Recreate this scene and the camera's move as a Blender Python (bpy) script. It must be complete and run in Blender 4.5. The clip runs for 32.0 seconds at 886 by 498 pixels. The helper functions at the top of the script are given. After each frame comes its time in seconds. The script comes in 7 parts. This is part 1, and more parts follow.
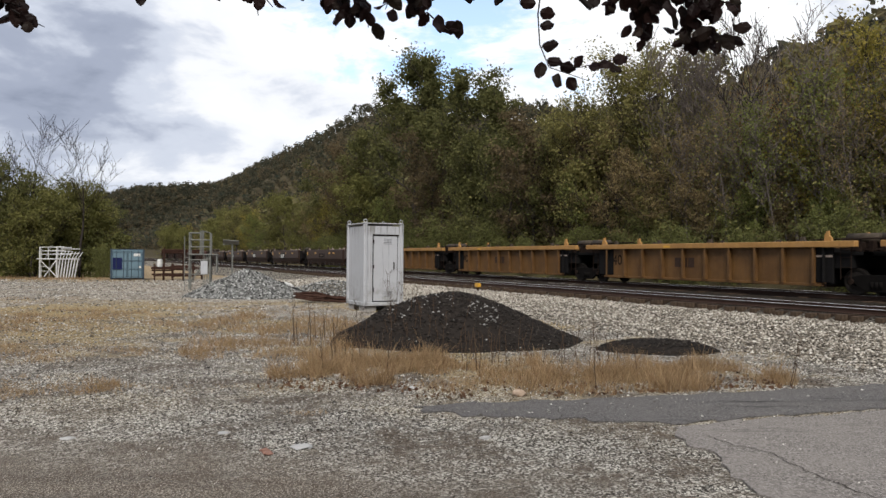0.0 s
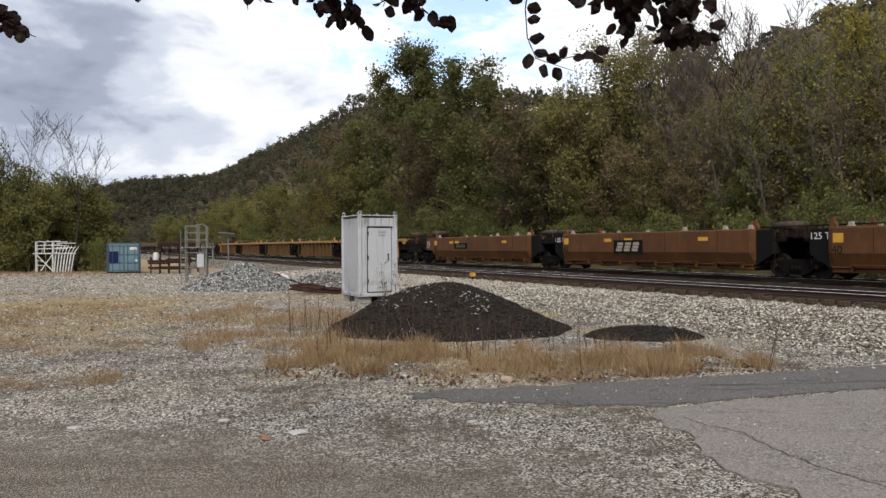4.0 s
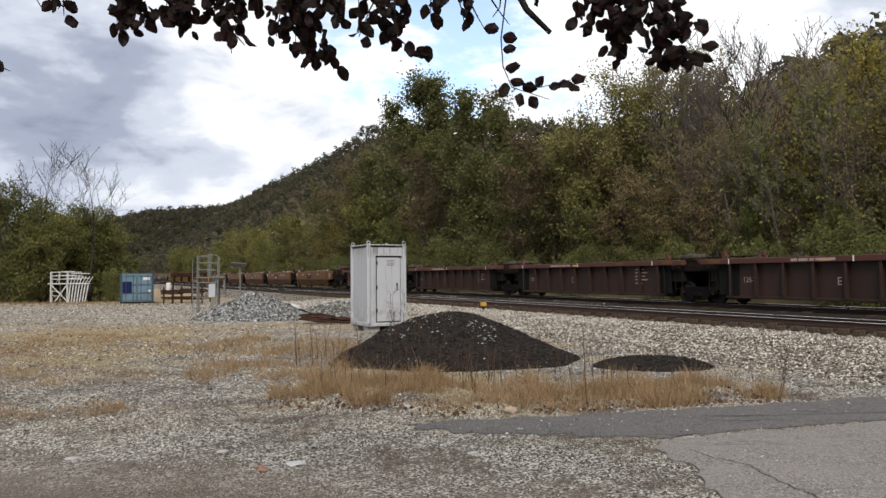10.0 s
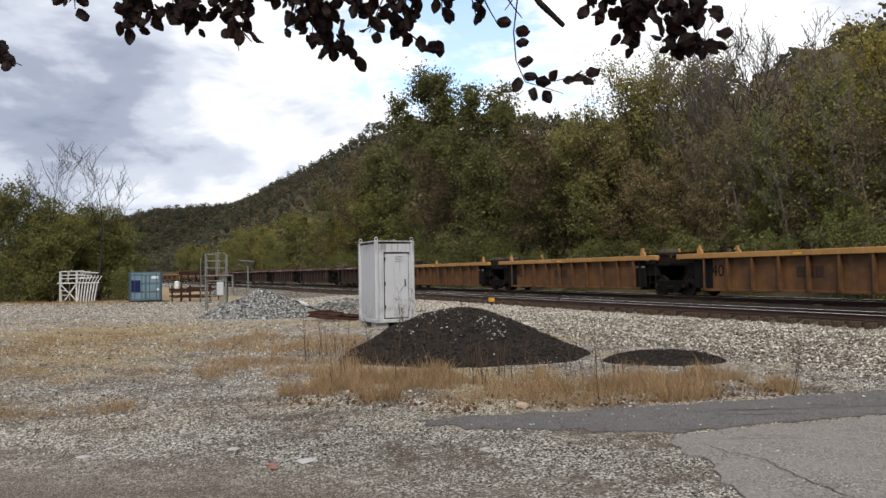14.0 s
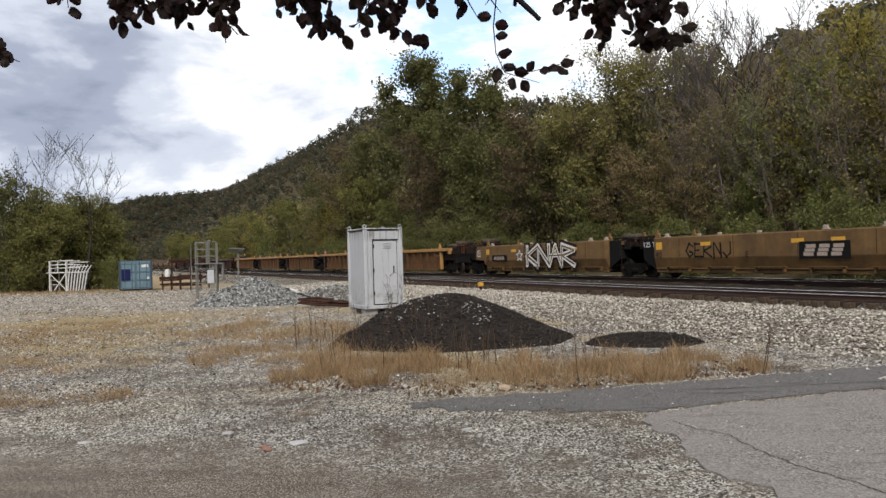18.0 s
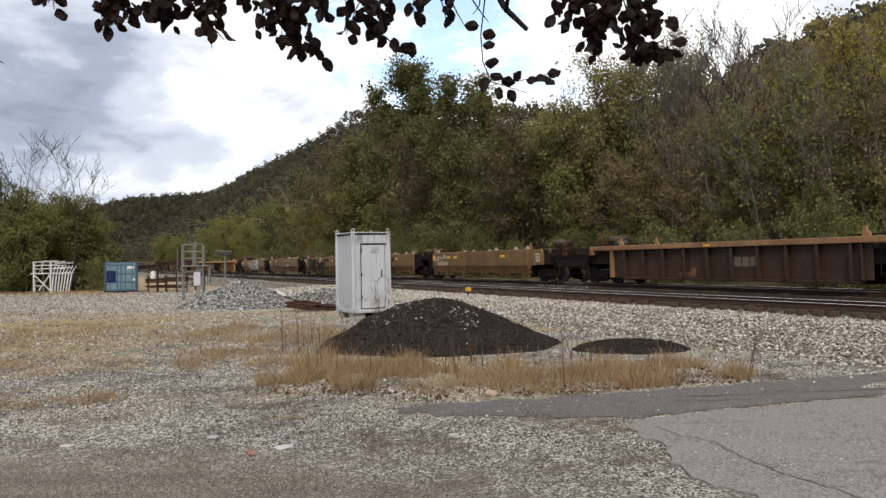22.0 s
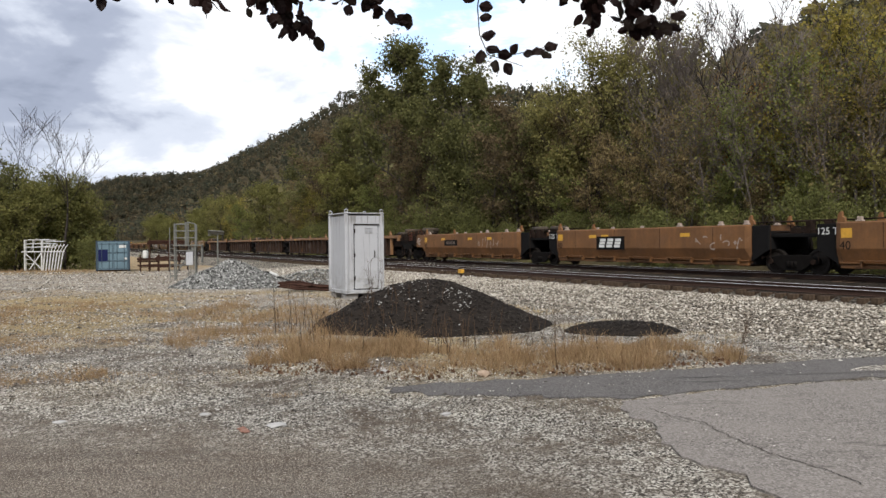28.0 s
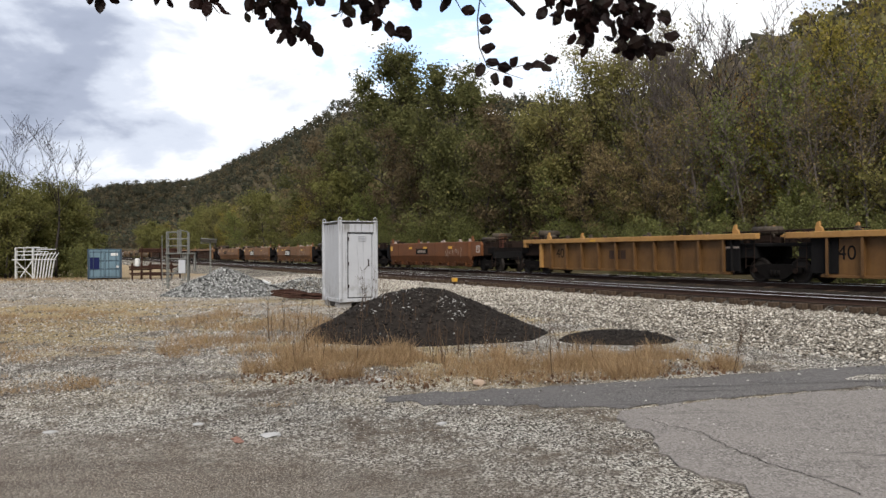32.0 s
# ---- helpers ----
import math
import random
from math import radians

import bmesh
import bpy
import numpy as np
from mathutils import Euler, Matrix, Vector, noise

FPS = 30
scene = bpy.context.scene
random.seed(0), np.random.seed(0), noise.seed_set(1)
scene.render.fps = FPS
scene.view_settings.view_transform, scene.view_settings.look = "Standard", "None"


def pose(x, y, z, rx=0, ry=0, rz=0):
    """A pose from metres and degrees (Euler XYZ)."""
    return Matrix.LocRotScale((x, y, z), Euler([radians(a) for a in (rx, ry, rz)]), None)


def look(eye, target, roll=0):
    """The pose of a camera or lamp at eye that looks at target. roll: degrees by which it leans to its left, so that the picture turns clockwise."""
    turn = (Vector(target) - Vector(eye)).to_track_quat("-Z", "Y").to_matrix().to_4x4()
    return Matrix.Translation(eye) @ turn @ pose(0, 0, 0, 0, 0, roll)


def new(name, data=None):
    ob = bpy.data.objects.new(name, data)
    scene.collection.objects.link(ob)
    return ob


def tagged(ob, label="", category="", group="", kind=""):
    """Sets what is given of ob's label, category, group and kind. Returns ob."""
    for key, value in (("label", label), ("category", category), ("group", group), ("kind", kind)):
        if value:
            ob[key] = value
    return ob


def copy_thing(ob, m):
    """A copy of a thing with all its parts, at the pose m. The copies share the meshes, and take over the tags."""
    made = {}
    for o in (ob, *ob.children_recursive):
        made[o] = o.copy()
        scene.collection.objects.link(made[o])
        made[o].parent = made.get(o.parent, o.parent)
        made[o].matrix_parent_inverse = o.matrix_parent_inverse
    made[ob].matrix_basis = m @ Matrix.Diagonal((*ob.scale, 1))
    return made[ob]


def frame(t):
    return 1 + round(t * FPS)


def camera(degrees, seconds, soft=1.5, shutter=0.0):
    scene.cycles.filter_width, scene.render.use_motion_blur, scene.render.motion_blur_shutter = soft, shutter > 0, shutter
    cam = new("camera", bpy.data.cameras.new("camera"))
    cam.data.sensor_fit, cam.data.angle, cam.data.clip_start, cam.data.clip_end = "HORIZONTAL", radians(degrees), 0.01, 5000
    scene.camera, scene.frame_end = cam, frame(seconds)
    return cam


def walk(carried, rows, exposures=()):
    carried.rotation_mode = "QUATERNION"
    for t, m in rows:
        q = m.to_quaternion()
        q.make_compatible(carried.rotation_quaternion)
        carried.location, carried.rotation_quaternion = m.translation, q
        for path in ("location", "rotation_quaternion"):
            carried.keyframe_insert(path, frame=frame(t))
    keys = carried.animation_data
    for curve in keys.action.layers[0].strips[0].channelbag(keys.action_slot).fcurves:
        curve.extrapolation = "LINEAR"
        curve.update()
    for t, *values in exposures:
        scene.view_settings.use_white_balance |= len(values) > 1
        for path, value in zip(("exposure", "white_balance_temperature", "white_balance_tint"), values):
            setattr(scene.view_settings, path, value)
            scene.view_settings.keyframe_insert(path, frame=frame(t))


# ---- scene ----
cam = camera(62.0, 32.0)
PATH = [
    (0, (-0.036, 0.103, 1.547), (-0.029, 2.103, 1.568), 0.4),
    (0.5, (-0.035, 0.084, 1.54), (-0.027, 2.084, 1.561), 0.4),
    (1, (-0.008, 0.0, 1.56), (0.002, 2.0, 1.571), 0.1),
    (1.5, (0.018, -0.076, 1.571), (0.031, 1.924, 1.574), -0.1),
    (2, (0.043, -0.171, 1.594), (0.058, 1.829, 1.591), -0.3),
    (2.5, (0.049, -0.232, 1.598), (0.066, 1.768, 1.591), -0.4),
    (3, (0.056, -0.21, 1.598), (0.073, 1.79, 1.589), -0.5),
    (3.5, (0.051, -0.21, 1.59), (0.068, 1.79, 1.582), -0.4),
    (5.5, (0.012, -0.161, 1.578), (0.032, 1.839, 1.571), -0.1),
    (6, (0.024, -0.173, 1.586), (0.041, 1.827, 1.583), -0.2),
    (6.5, (0.029, -0.167, 1.582), (0.044, 1.832, 1.589), -0.2),
    (7, (0.03, -0.199, 1.588), (0.043, 1.801, 1.607), -0.2),
    (7.5, (0.033, -0.195, 1.591), (0.045, 1.805, 1.619), -0.2),
    (8, (0.035, -0.185, 1.585), (0.045, 1.815, 1.625), -0.2),
    (8.5, (0.065, -0.177, 1.579), (0.069, 1.823, 1.631), -0.2),
    (9, (0.102, -0.183, 1.586), (0.098, 1.816, 1.647), -0.3),
    (9.5, (0.128, -0.176, 1.58), (0.117, 1.822, 1.65), -0.3),
    (10, (0.157, -0.171, 1.574), (0.14, 1.827, 1.647), -0.4),
    (10.5, (0.182, -0.189, 1.582), (0.158, 1.809, 1.654), -0.5),
    (11, (0.18, -0.184, 1.581), (0.151, 1.814, 1.65), -0.7),
    (11.5, (0.181, -0.165, 1.583), (0.146, 1.834, 1.646), -0.9),
    (12, (0.176, -0.181, 1.587), (0.139, 1.818, 1.647), -1.1),
    (12.5, (0.169, -0.153, 1.578), (0.132, 1.846, 1.639), -1.1),
    (13, (0.147, -0.149, 1.578), (0.111, 1.85, 1.639), -1.0),
    (13.5, (0.134, -0.138, 1.573), (0.099, 1.861, 1.635), -0.9),
    (14, (0.129, -0.117, 1.564), (0.093, 1.882, 1.627), -0.9),
    (14.5, (0.127, -0.122, 1.574), (0.091, 1.876, 1.634), -1.0),
    (16.5, (0.181, -0.304, 1.602), (0.158, 1.695, 1.639), -1.4),
    (17, (0.193, -0.377, 1.611), (0.176, 1.623, 1.641), -1.4),
    (17.5, (0.208, -0.409, 1.611), (0.193, 1.591, 1.636), -1.5),
    (18, (0.213, -0.439, 1.615), (0.202, 1.561, 1.635), -1.6),
    (18.5, (0.214, -0.435, 1.611), (0.205, 1.565, 1.63), -1.5),
    (19, (0.215, -0.42, 1.605), (0.208, 1.58, 1.623), -1.5),
    (19.5, (0.212, -0.42, 1.606), (0.207, 1.58, 1.625), -1.4),
    (20, (0.211, -0.391, 1.6), (0.209, 1.608, 1.62), -1.3),
    (20.5, (0.204, -0.395, 1.596), (0.205, 1.605, 1.617), -1.3),
    (21, (0.208, -0.4, 1.601), (0.214, 1.6, 1.625), -1.2),
    (21.5, (0.206, -0.419, 1.609), (0.22, 1.581, 1.635), -1.2),
    (22, (0.208, -0.437, 1.618), (0.23, 1.562, 1.65), -1.0),
    (22.5, (0.209, -0.439, 1.617), (0.238, 1.561, 1.654), -0.9),
    (23, (0.206, -0.449, 1.616), (0.238, 1.55, 1.654), -0.6),
    (23.5, (0.203, -0.445, 1.615), (0.237, 1.554, 1.649), -0.5),
    (24, (0.207, -0.451, 1.615), (0.242, 1.548, 1.644), -0.3),
    (24.5, (0.208, -0.462, 1.618), (0.243, 1.537, 1.64), -0.4),
    (25, (0.208, -0.453, 1.615), (0.244, 1.547, 1.631), -0.4),
    (25.5, (0.222, -0.475, 1.616), (0.257, 1.525, 1.627), -0.4),
    (27.5, (0.202, -0.431, 1.601), (0.242, 1.568, 1.584), -0.4),
    (28, (0.203, -0.429, 1.598), (0.243, 1.571, 1.581), -0.5),
    (28.5, (0.198, -0.429, 1.598), (0.239, 1.571, 1.585), -0.5),
    (29, (0.198, -0.418, 1.598), (0.241, 1.582, 1.589), -0.6),
    (29.5, (0.194, -0.41, 1.601), (0.238, 1.59, 1.597), -0.7),
    (30, (0.192, -0.424, 1.609), (0.239, 1.576, 1.607), -0.7),
    (30.5, (0.188, -0.421, 1.607), (0.238, 1.578, 1.606), -0.7),
    (31, (0.179, -0.408, 1.601), (0.232, 1.591, 1.602), -0.6),
    (31.5, (0.173, -0.385, 1.594), (0.23, 1.615, 1.598), -0.5),
    (32, (0.177, -0.395, 1.597), (0.236, 1.604, 1.603), -0.4),
]
walk(cam, [(t, look(eye, target, roll)) for t, eye, target, roll in PATH], exposures=[(0.0, 0.10), (8.0, 0.14), (18.0, 0.18), (28.0, 0.28), (32.0, 0.28)])

# ---- layout of the railway: a straight double track ----
TH, DIST, RAIL = radians(26.72), 26.14, 0.27      # heading left of +y, distance and height of the far track
GAP, DROP, SPEED = 4.30, 0.18, 17.8               # near track: closer to the lot and lower; the train's speed
NRM = Vector((math.cos(TH), math.sin(TH), 0))
ALONG = Vector((-math.sin(TH), math.cos(TH), 0))


def at_track(s, n, z=0.0):
    """World place s metres along the line, n metres out from the lot, at height z."""
    return NRM * n + ALONG * s + Vector((0, 0, z))


def track_pose(s, n=DIST, z=RAIL):
    """Pose whose x runs along the line and y towards the lot."""
    p = at_track(s, n, z)
    return pose(p.x, p.y, p.z, 0, 0, 90 + math.degrees(TH))


# ---- world, sun ----
world = bpy.data.worlds.new("sky")
scene.world = world
world.use_nodes = True
wn, wl = world.node_tree.nodes, world.node_tree.links
wn.clear()
w_out = wn.new("ShaderNodeOutputWorld")
w_sky = wn.new("ShaderNodeTexSky")
w_sky.sky_type, w_sky.sun_disc = "NISHITA", False
SUN_ELEV, SUN_ROT = radians(46), radians(182)
w_sky.sun_elevation, w_sky.sun_rotation = SUN_ELEV, SUN_ROT
w_bg = wn.new("ShaderNodeBackground")
w_bg.inputs["Strength"].default_value = 0.11
w_geo = wn.new("ShaderNodeTexCoord")
w_map = wn.new("ShaderNodeMapping")
w_map.inputs["Scale"].default_value = (1.0, 1.0, 2.3)
wl.new(w_geo.outputs["Generated"], w_map.inputs["Vector"])


def cloud_noise(scale, detail, rough, shift):
    m = wn.new("ShaderNodeMapping")
    m.inputs["Location"].default_value = shift
    wl.new(w_map.outputs["Vector"], m.inputs["Vector"])
    n = wn.new("ShaderNodeTexNoise")
    n.inputs["Scale"].default_value, n.inputs["Detail"].default_value, n.inputs["Roughness"].default_value = scale, detail, rough
    n.inputs["Distortion"].default_value = 0.25
    wl.new(m.outputs["Vector"], n.inputs["Vector"])
    return n.outputs["Fac"]


def w_ramp(fac, stops):
    r = wn.new("ShaderNodeValToRGB")
    r.color_ramp.interpolation = "EASE"
    while len(r.color_ramp.elements) < len(stops):
        r.color_ramp.elements.new(0.5)
    for e, (p, c) in zip(r.color_ramp.elements, stops):
        e.position, e.color = p, (*c, 1)
    wl.new(fac, r.inputs["Fac"])
    return r.outputs["Color"]


def w_math(op, a, c):
    n = wn.new("ShaderNodeMath")
    n.operation = op
    for i, v in enumerate((a, c)):
        if isinstance(v, (int, float)):
            n.inputs[i].default_value = v
        else:
            wl.new(v, n.inputs[i])
    return n.outputs[0]


def w_toward(direction):
    n = wn.new("ShaderNodeVectorMath")
    n.operation = "DOT_PRODUCT"
    wl.new(w_geo.outputs["Generated"], n.inputs[0])
    n.inputs[1].default_value = Vector(direction).normalized()
    return n.outputs["Value"]


def w_lobe(direction, reach, gain):
    """gain at the direction, falling to nothing where the cosine has dropped by reach."""
    return w_math("MULTIPLY", w_math("MAXIMUM", w_math("DIVIDE", w_math("SUBTRACT", w_toward(direction), 1.0 - reach), reach), 0.0), gain)


# cloud cover: a bright bank down the valley, heavier grey cloud to the west, a few thin blue gaps
w_bill = w_math("ADD", w_math("MULTIPLY", cloud_noise(2.8, 6, 0.50, (3.1, 0.7, 0.4)), 0.62), w_math("MULTIPLY", cloud_noise(7.5, 6, 0.55, (1.7, 2.9, 0.2)), 0.40))
w_bill = w_math("ADD", w_bill, w_math("ADD", w_lobe((-0.18, 1.0, 0.24), 0.09, 0.15), w_math("ADD", w_lobe((-0.68, 1.0, 0.24), 0.10, -0.025), w_math("ADD", w_math("ADD", w_lobe((0.35, 1.0, 0.25), 0.10, 0.09), w_lobe((-0.46, 1.0, 0.09), 0.035, -0.10)), 0.035))))
w_shade = w_ramp(w_bill, ((0.36, (2.3, 2.65, 3.5)), (0.46, (3.4, 3.8, 4.8)), (0.55, (5.7, 6.15, 7.1)), (0.63, (8.3, 8.5, 8.9)), (0.74, (9.9, 10.0, 10.2))))
w_near = w_math("MAXIMUM", w_math("MULTIPLY", w_math("SUBTRACT", w_toward((-0.02, 0.94, 0.335)), 0.985), 4.6), -0.2)
w_gap = w_ramp(w_math("ADD", cloud_noise(5.2, 7, 0.6, (0.9, 4.3, 2.2)), w_near), ((0.50, (0, 0, 0)), (0.64, (0.85, 0.85, 0.85))))
w_mix = wn.new("ShaderNodeMix")
w_mix.data_type = "RGBA"
wl.new(w_gap, w_mix.inputs["Factor"])
wl.new(w_shade, w_mix.inputs[6])
w_blue = wn.new("ShaderNodeMix")
w_blue.data_type, w_blue.blend_type = "RGBA", "MULTIPLY"
w_blue.inputs[0].default_value = 1.0
w_blue.inputs[7].default_value = (2.2, 2.2, 2.2, 1)
wl.new(w_sky.outputs["Color"], w_blue.inputs[6])
wl.new(w_blue.outputs[2], w_mix.inputs[7])
wl.new(w_mix.outputs[2], w_bg.inputs["Color"])
wl.new(w_bg.outputs["Background"], w_out.inputs["Surface"])

sun = new("sun", bpy.data.lights.new("sun", "SUN"))
sun.data.energy, sun.data.angle, sun.data.color = 4.2, radians(26), (1.0, 0.95, 0.88)
sun.rotation_euler = (radians(90) - SUN_ELEV, 0, radians(180) - SUN_ROT)


# ---- materials ----
class Mat:
    """Small helper round a node material."""

    def __init__(self, name, rough=0.8, metal=0.0):
        self.m = bpy.data.materials.new(name)
        self.m.use_nodes = True
        self.t = self.m.node_tree
        self.b = self.t.nodes["Principled BSDF"]
        self.b.inputs["Roughness"].default_value = rough
        self.b.inputs["Metallic"].default_value = metal
        self.co = self.t.nodes.new("ShaderNodeTexCoord").outputs["Object"]

    def link(self, a, b):
        self.t.links.new(a, b)

    def noise(self, scale, detail=4, rough=0.6, co=None, stretch=None):
        n = self.t.nodes.new("ShaderNodeTexNoise")
        n.inputs["Scale"].default_value, n.inputs["Detail"].default_value, n.inputs["Roughness"].default_value = scale, detail, rough
        src = co or self.co
        if stretch:
            mp = self.t.nodes.new("ShaderNodeMapping")
            mp.inputs["Scale"].default_value = stretch
            self.link(src, mp.inputs["Vector"])
            src = mp.outputs["Vector"]
        self.link(src, n.inputs["Vector"])
        return n.outputs["Fac"]

    def voronoi(self, scale, out="Color", feature="F1"):
        n = self.t.nodes.new("ShaderNodeTexVoronoi")
        n.feature = feature
        n.inputs["Scale"].default_value = scale
        self.link(self.co, n.inputs["Vector"])
        return n.outputs[out]

    def ramp(self, fac, stops):
        r = self.t.nodes.new("ShaderNodeValToRGB")
        while len(r.color_ramp.elements) < len(stops):
            r.color_ramp.elements.new(0.5)
        for e, (p, c) in zip(r.color_ramp.elements, stops):
            e.position = p
            e.color = (*c, 1) if len(c) == 3 else (c[0], c[0], c[0], 1)
        self.link(fac, r.inputs["Fac"])
        return r.outputs["Color"]

    def mix(self, fac, a, b, mode="MIX"):
        n = self.t.nodes.new("ShaderNodeMix")
        n.data_type, n.blend_type = "RGBA", mode
        for v, i in ((fac, 0), (a, 6), (b, 7)):
            if isinstance(v, (int, float)):
                n.inputs[i].default_value = v
            elif isinstance(v, tuple):
                n.inputs[i].default_value = (*v, 1)
            else:
                self.link(v, n.inputs[i])
        return n.outputs[2]

    def math(self, op, a, b=0.0):
        n = self.t.nodes.new("ShaderNodeMath")
        n.operation = op
        for i, v in enumerate((a, b)):
            if isinstance(v, (int, float)):
                n.inputs[i].default_value = v
            else:
                self.link(v, n.inputs[i])
        return n.outputs[0]

    def dot(self, v, off=0.0):
        n = self.t.nodes.new("ShaderNodeVectorMath")
        n.operation = "DOT_PRODUCT"
        self.link(self.co, n.inputs[0])
        n.inputs[1].default_value = v
        return self.math("ADD", n.outputs["Value"], off)

    def random(self):
        return self.t.nodes.new("ShaderNodeObjectInfo").outputs["Random"]

    def island(self):
        return self.t.nodes.new("ShaderNodeNewGeometry").outputs["Random Per Island"]

    def colour(self, c):
        if isinstance(c, tuple):
            self.b.inputs["Base Color"].default_value = (*c, 1)
        else:
            self.link(c, self.b.inputs["Base Color"])
        return self

    def toned(self, c, k):
        return self.mix(1.0, c, (k, k, k), "MULTIPLY")

    def bump(self, fac, dist=0.01, strength=0.6):
        n = self.t.nodes.new("ShaderNodeBump")
        n.inputs["Strength"].default_value, n.inputs["Distance"].default_value = strength, dist
        self.link(fac, n.inputs["Height"])
        self.link(n.outputs["Normal"], self.b.inputs["Normal"])
        return self


def painted(name, base, dark, rust, amount=0.5, rough=0.55):
    """Weathered paint on steel: blotches, streaks that run down, rust specks."""
    m = Mat(name, rough)
    m.b.inputs["Specular IOR Level"].default_value = 0.2
    big = m.ramp(m.noise(0.9, 5, 0.65), ((0.35, (0.0,)), (0.65, (1.0,))))
    streak = m.ramp(m.noise(3.0, 6, 0.75, stretch=(2.2, 2.2, 0.16)), ((0.42, (0.0,)), (0.66, (1.0,))))
    speck = m.ramp(m.noise(9.0, 6, 0.75), ((0.60 - 0.08 * amount, (0.0,)), (0.74, (1.0,))))
    c = m.mix(m.math("MULTIPLY", big, amount), base, dark)
    c = m.mix(m.math("MULTIPLY", streak, 0.55 * amount), c, dark)
    c = m.mix(m.math("MULTIPLY", speck, 0.7 * amount), c, rust)
    fade = m.ramp(m.noise(2.3, 7, 0.75), ((0.52, (0.0,)), (0.72, (0.55,))))
    c = m.mix(m.math("MULTIPLY", fade, amount), c, tuple(0.85 * v + 0.2 * max(base) * 0.9 for v in base))
    m.colour(c).bump(m.noise(30, 4), 0.004, 0.25)
    return m.m


def plain(name, c, rough=0.7, metal=0.0, vary=0.25, scale=8.0):
    m = Mat(name, rough, metal)
    m.b.inputs["Specular IOR Level"].default_value = 0.06 if max(c) < 0.1 else 0.35
    d = tuple(v * (1 - vary) for v in c)
    m.colour(m.mix(m.ramp(m.noise(scale, 5, 0.65), ((0.35, (0.0,)), (0.68, (1.0,)))), c, d)).bump(m.noise(scale * 6, 3), 0.003, 0.2)
    return m.m


def foliage(name, cols, gloss=0.8, patch=0.0):
    m = Mat(name, gloss)
    m.b.inputs["Specular IOR Level"].default_value = 0.08
    stops = tuple((i / max(1, len(cols) - 1), c) for i, c in enumerate(cols))
    c = m.ramp(m.island(), stops)
    c = m.mix(m.math("MULTIPLY", m.random(), 0.35), c, cols[0])
    if patch:
        c = m.mix(m.ramp(m.noise(patch, 3, 0.6), ((0.45, (0.0,)), (0.66, (0.3,)))), c, cols[-1])
        crown = m.ramp(m.noise(0.085, 4, 0.7), ((0.38, cols[0]), (0.46, cols[1]), (0.52, cols[3]), (0.57, cols[2]), (0.64, cols[4])))
        c = m.mix(0.65, c, crown)
    m.colour(c)
    tr = m.t.nodes.new("ShaderNodeBsdfTranslucent")
    m.link(c, tr.inputs["Color"])
    add = m.t.nodes.new("ShaderNodeMixShader")
    add.inputs[0].default_value = 0.45
    m.link(m.b.outputs[0], add.inputs[1])
    m.link(tr.outputs[0], add.inputs[2])
    m.link(add.outputs[0], m.t.nodes["Material Output"].inputs["Surface"])
    return m.m


RUST = (0.075, 0.036, 0.02)
# sheet tone lowered for shade under the chord, chord tone raised as lit
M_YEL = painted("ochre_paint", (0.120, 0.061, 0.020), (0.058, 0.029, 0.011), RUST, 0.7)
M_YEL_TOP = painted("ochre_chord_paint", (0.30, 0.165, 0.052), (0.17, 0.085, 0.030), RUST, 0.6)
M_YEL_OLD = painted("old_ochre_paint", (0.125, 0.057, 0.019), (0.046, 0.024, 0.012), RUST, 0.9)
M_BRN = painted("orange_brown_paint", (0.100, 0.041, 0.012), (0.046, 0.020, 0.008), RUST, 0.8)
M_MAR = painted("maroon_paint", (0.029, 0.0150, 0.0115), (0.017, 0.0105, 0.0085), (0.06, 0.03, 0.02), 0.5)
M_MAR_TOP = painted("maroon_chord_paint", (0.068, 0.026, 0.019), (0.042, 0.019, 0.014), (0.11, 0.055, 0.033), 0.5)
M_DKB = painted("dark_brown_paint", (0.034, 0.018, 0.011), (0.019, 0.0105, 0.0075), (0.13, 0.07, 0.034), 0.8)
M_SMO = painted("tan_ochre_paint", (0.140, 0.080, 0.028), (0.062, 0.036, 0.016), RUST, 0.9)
M_ORG = painted("faded_orange_paint", (0.165, 0.078, 0.030), (0.080, 0.040, 0.018), RUST, 0.8)
M_RED = painted("faded_red_paint", (0.118, 0.043, 0.015), (0.066, 0.027, 0.011), RUST, 0.75)
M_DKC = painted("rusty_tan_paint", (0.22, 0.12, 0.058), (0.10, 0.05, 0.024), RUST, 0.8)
# black paint and greasy steel taken darker for the shade under the cars
M_BLK = plain("black_paint", (0.009, 0.0085, 0.0085), 0.85)
M_TRUCK = plain("greasy_cast_steel", (0.007, 0.006, 0.0055), 0.9, 0.0, 0.4, 6)
M_WHEEL = plain("wheel_steel", (0.03, 0.026, 0.023), 0.6, 0.4)
M_DARKEQ = plain("dark_equipment_paint", (0.020, 0.013, 0.010), 0.85)
M_WHITE = plain("white_marking_paint", (0.55, 0.55, 0.53), 0.7, 0.0, 0.25, 20)
M_FADE = plain("faded_marking_paint", (0.30, 0.24, 0.20), 0.8, 0.0, 0.4, 9)
M_GHOST = plain("worn_ghost_lettering", (0.12, 0.09, 0.072), 0.85, 0.0, 0.5, 7)
M_REFL = plain("yellow_reflector", (0.50, 0.27, 0.03), 0.4)
M_TANK = plain("tank_paint", (0.060, 0.048, 0.036), 0.6, 0.0, 0.5, 5)
M_RAIL = plain("rail_rust", (0.045, 0.028, 0.022), 0.7)
M_RAILTOP = plain("polished_rail_head", (0.85, 0.85, 0.86), 0.45, 0.25, 0.1)
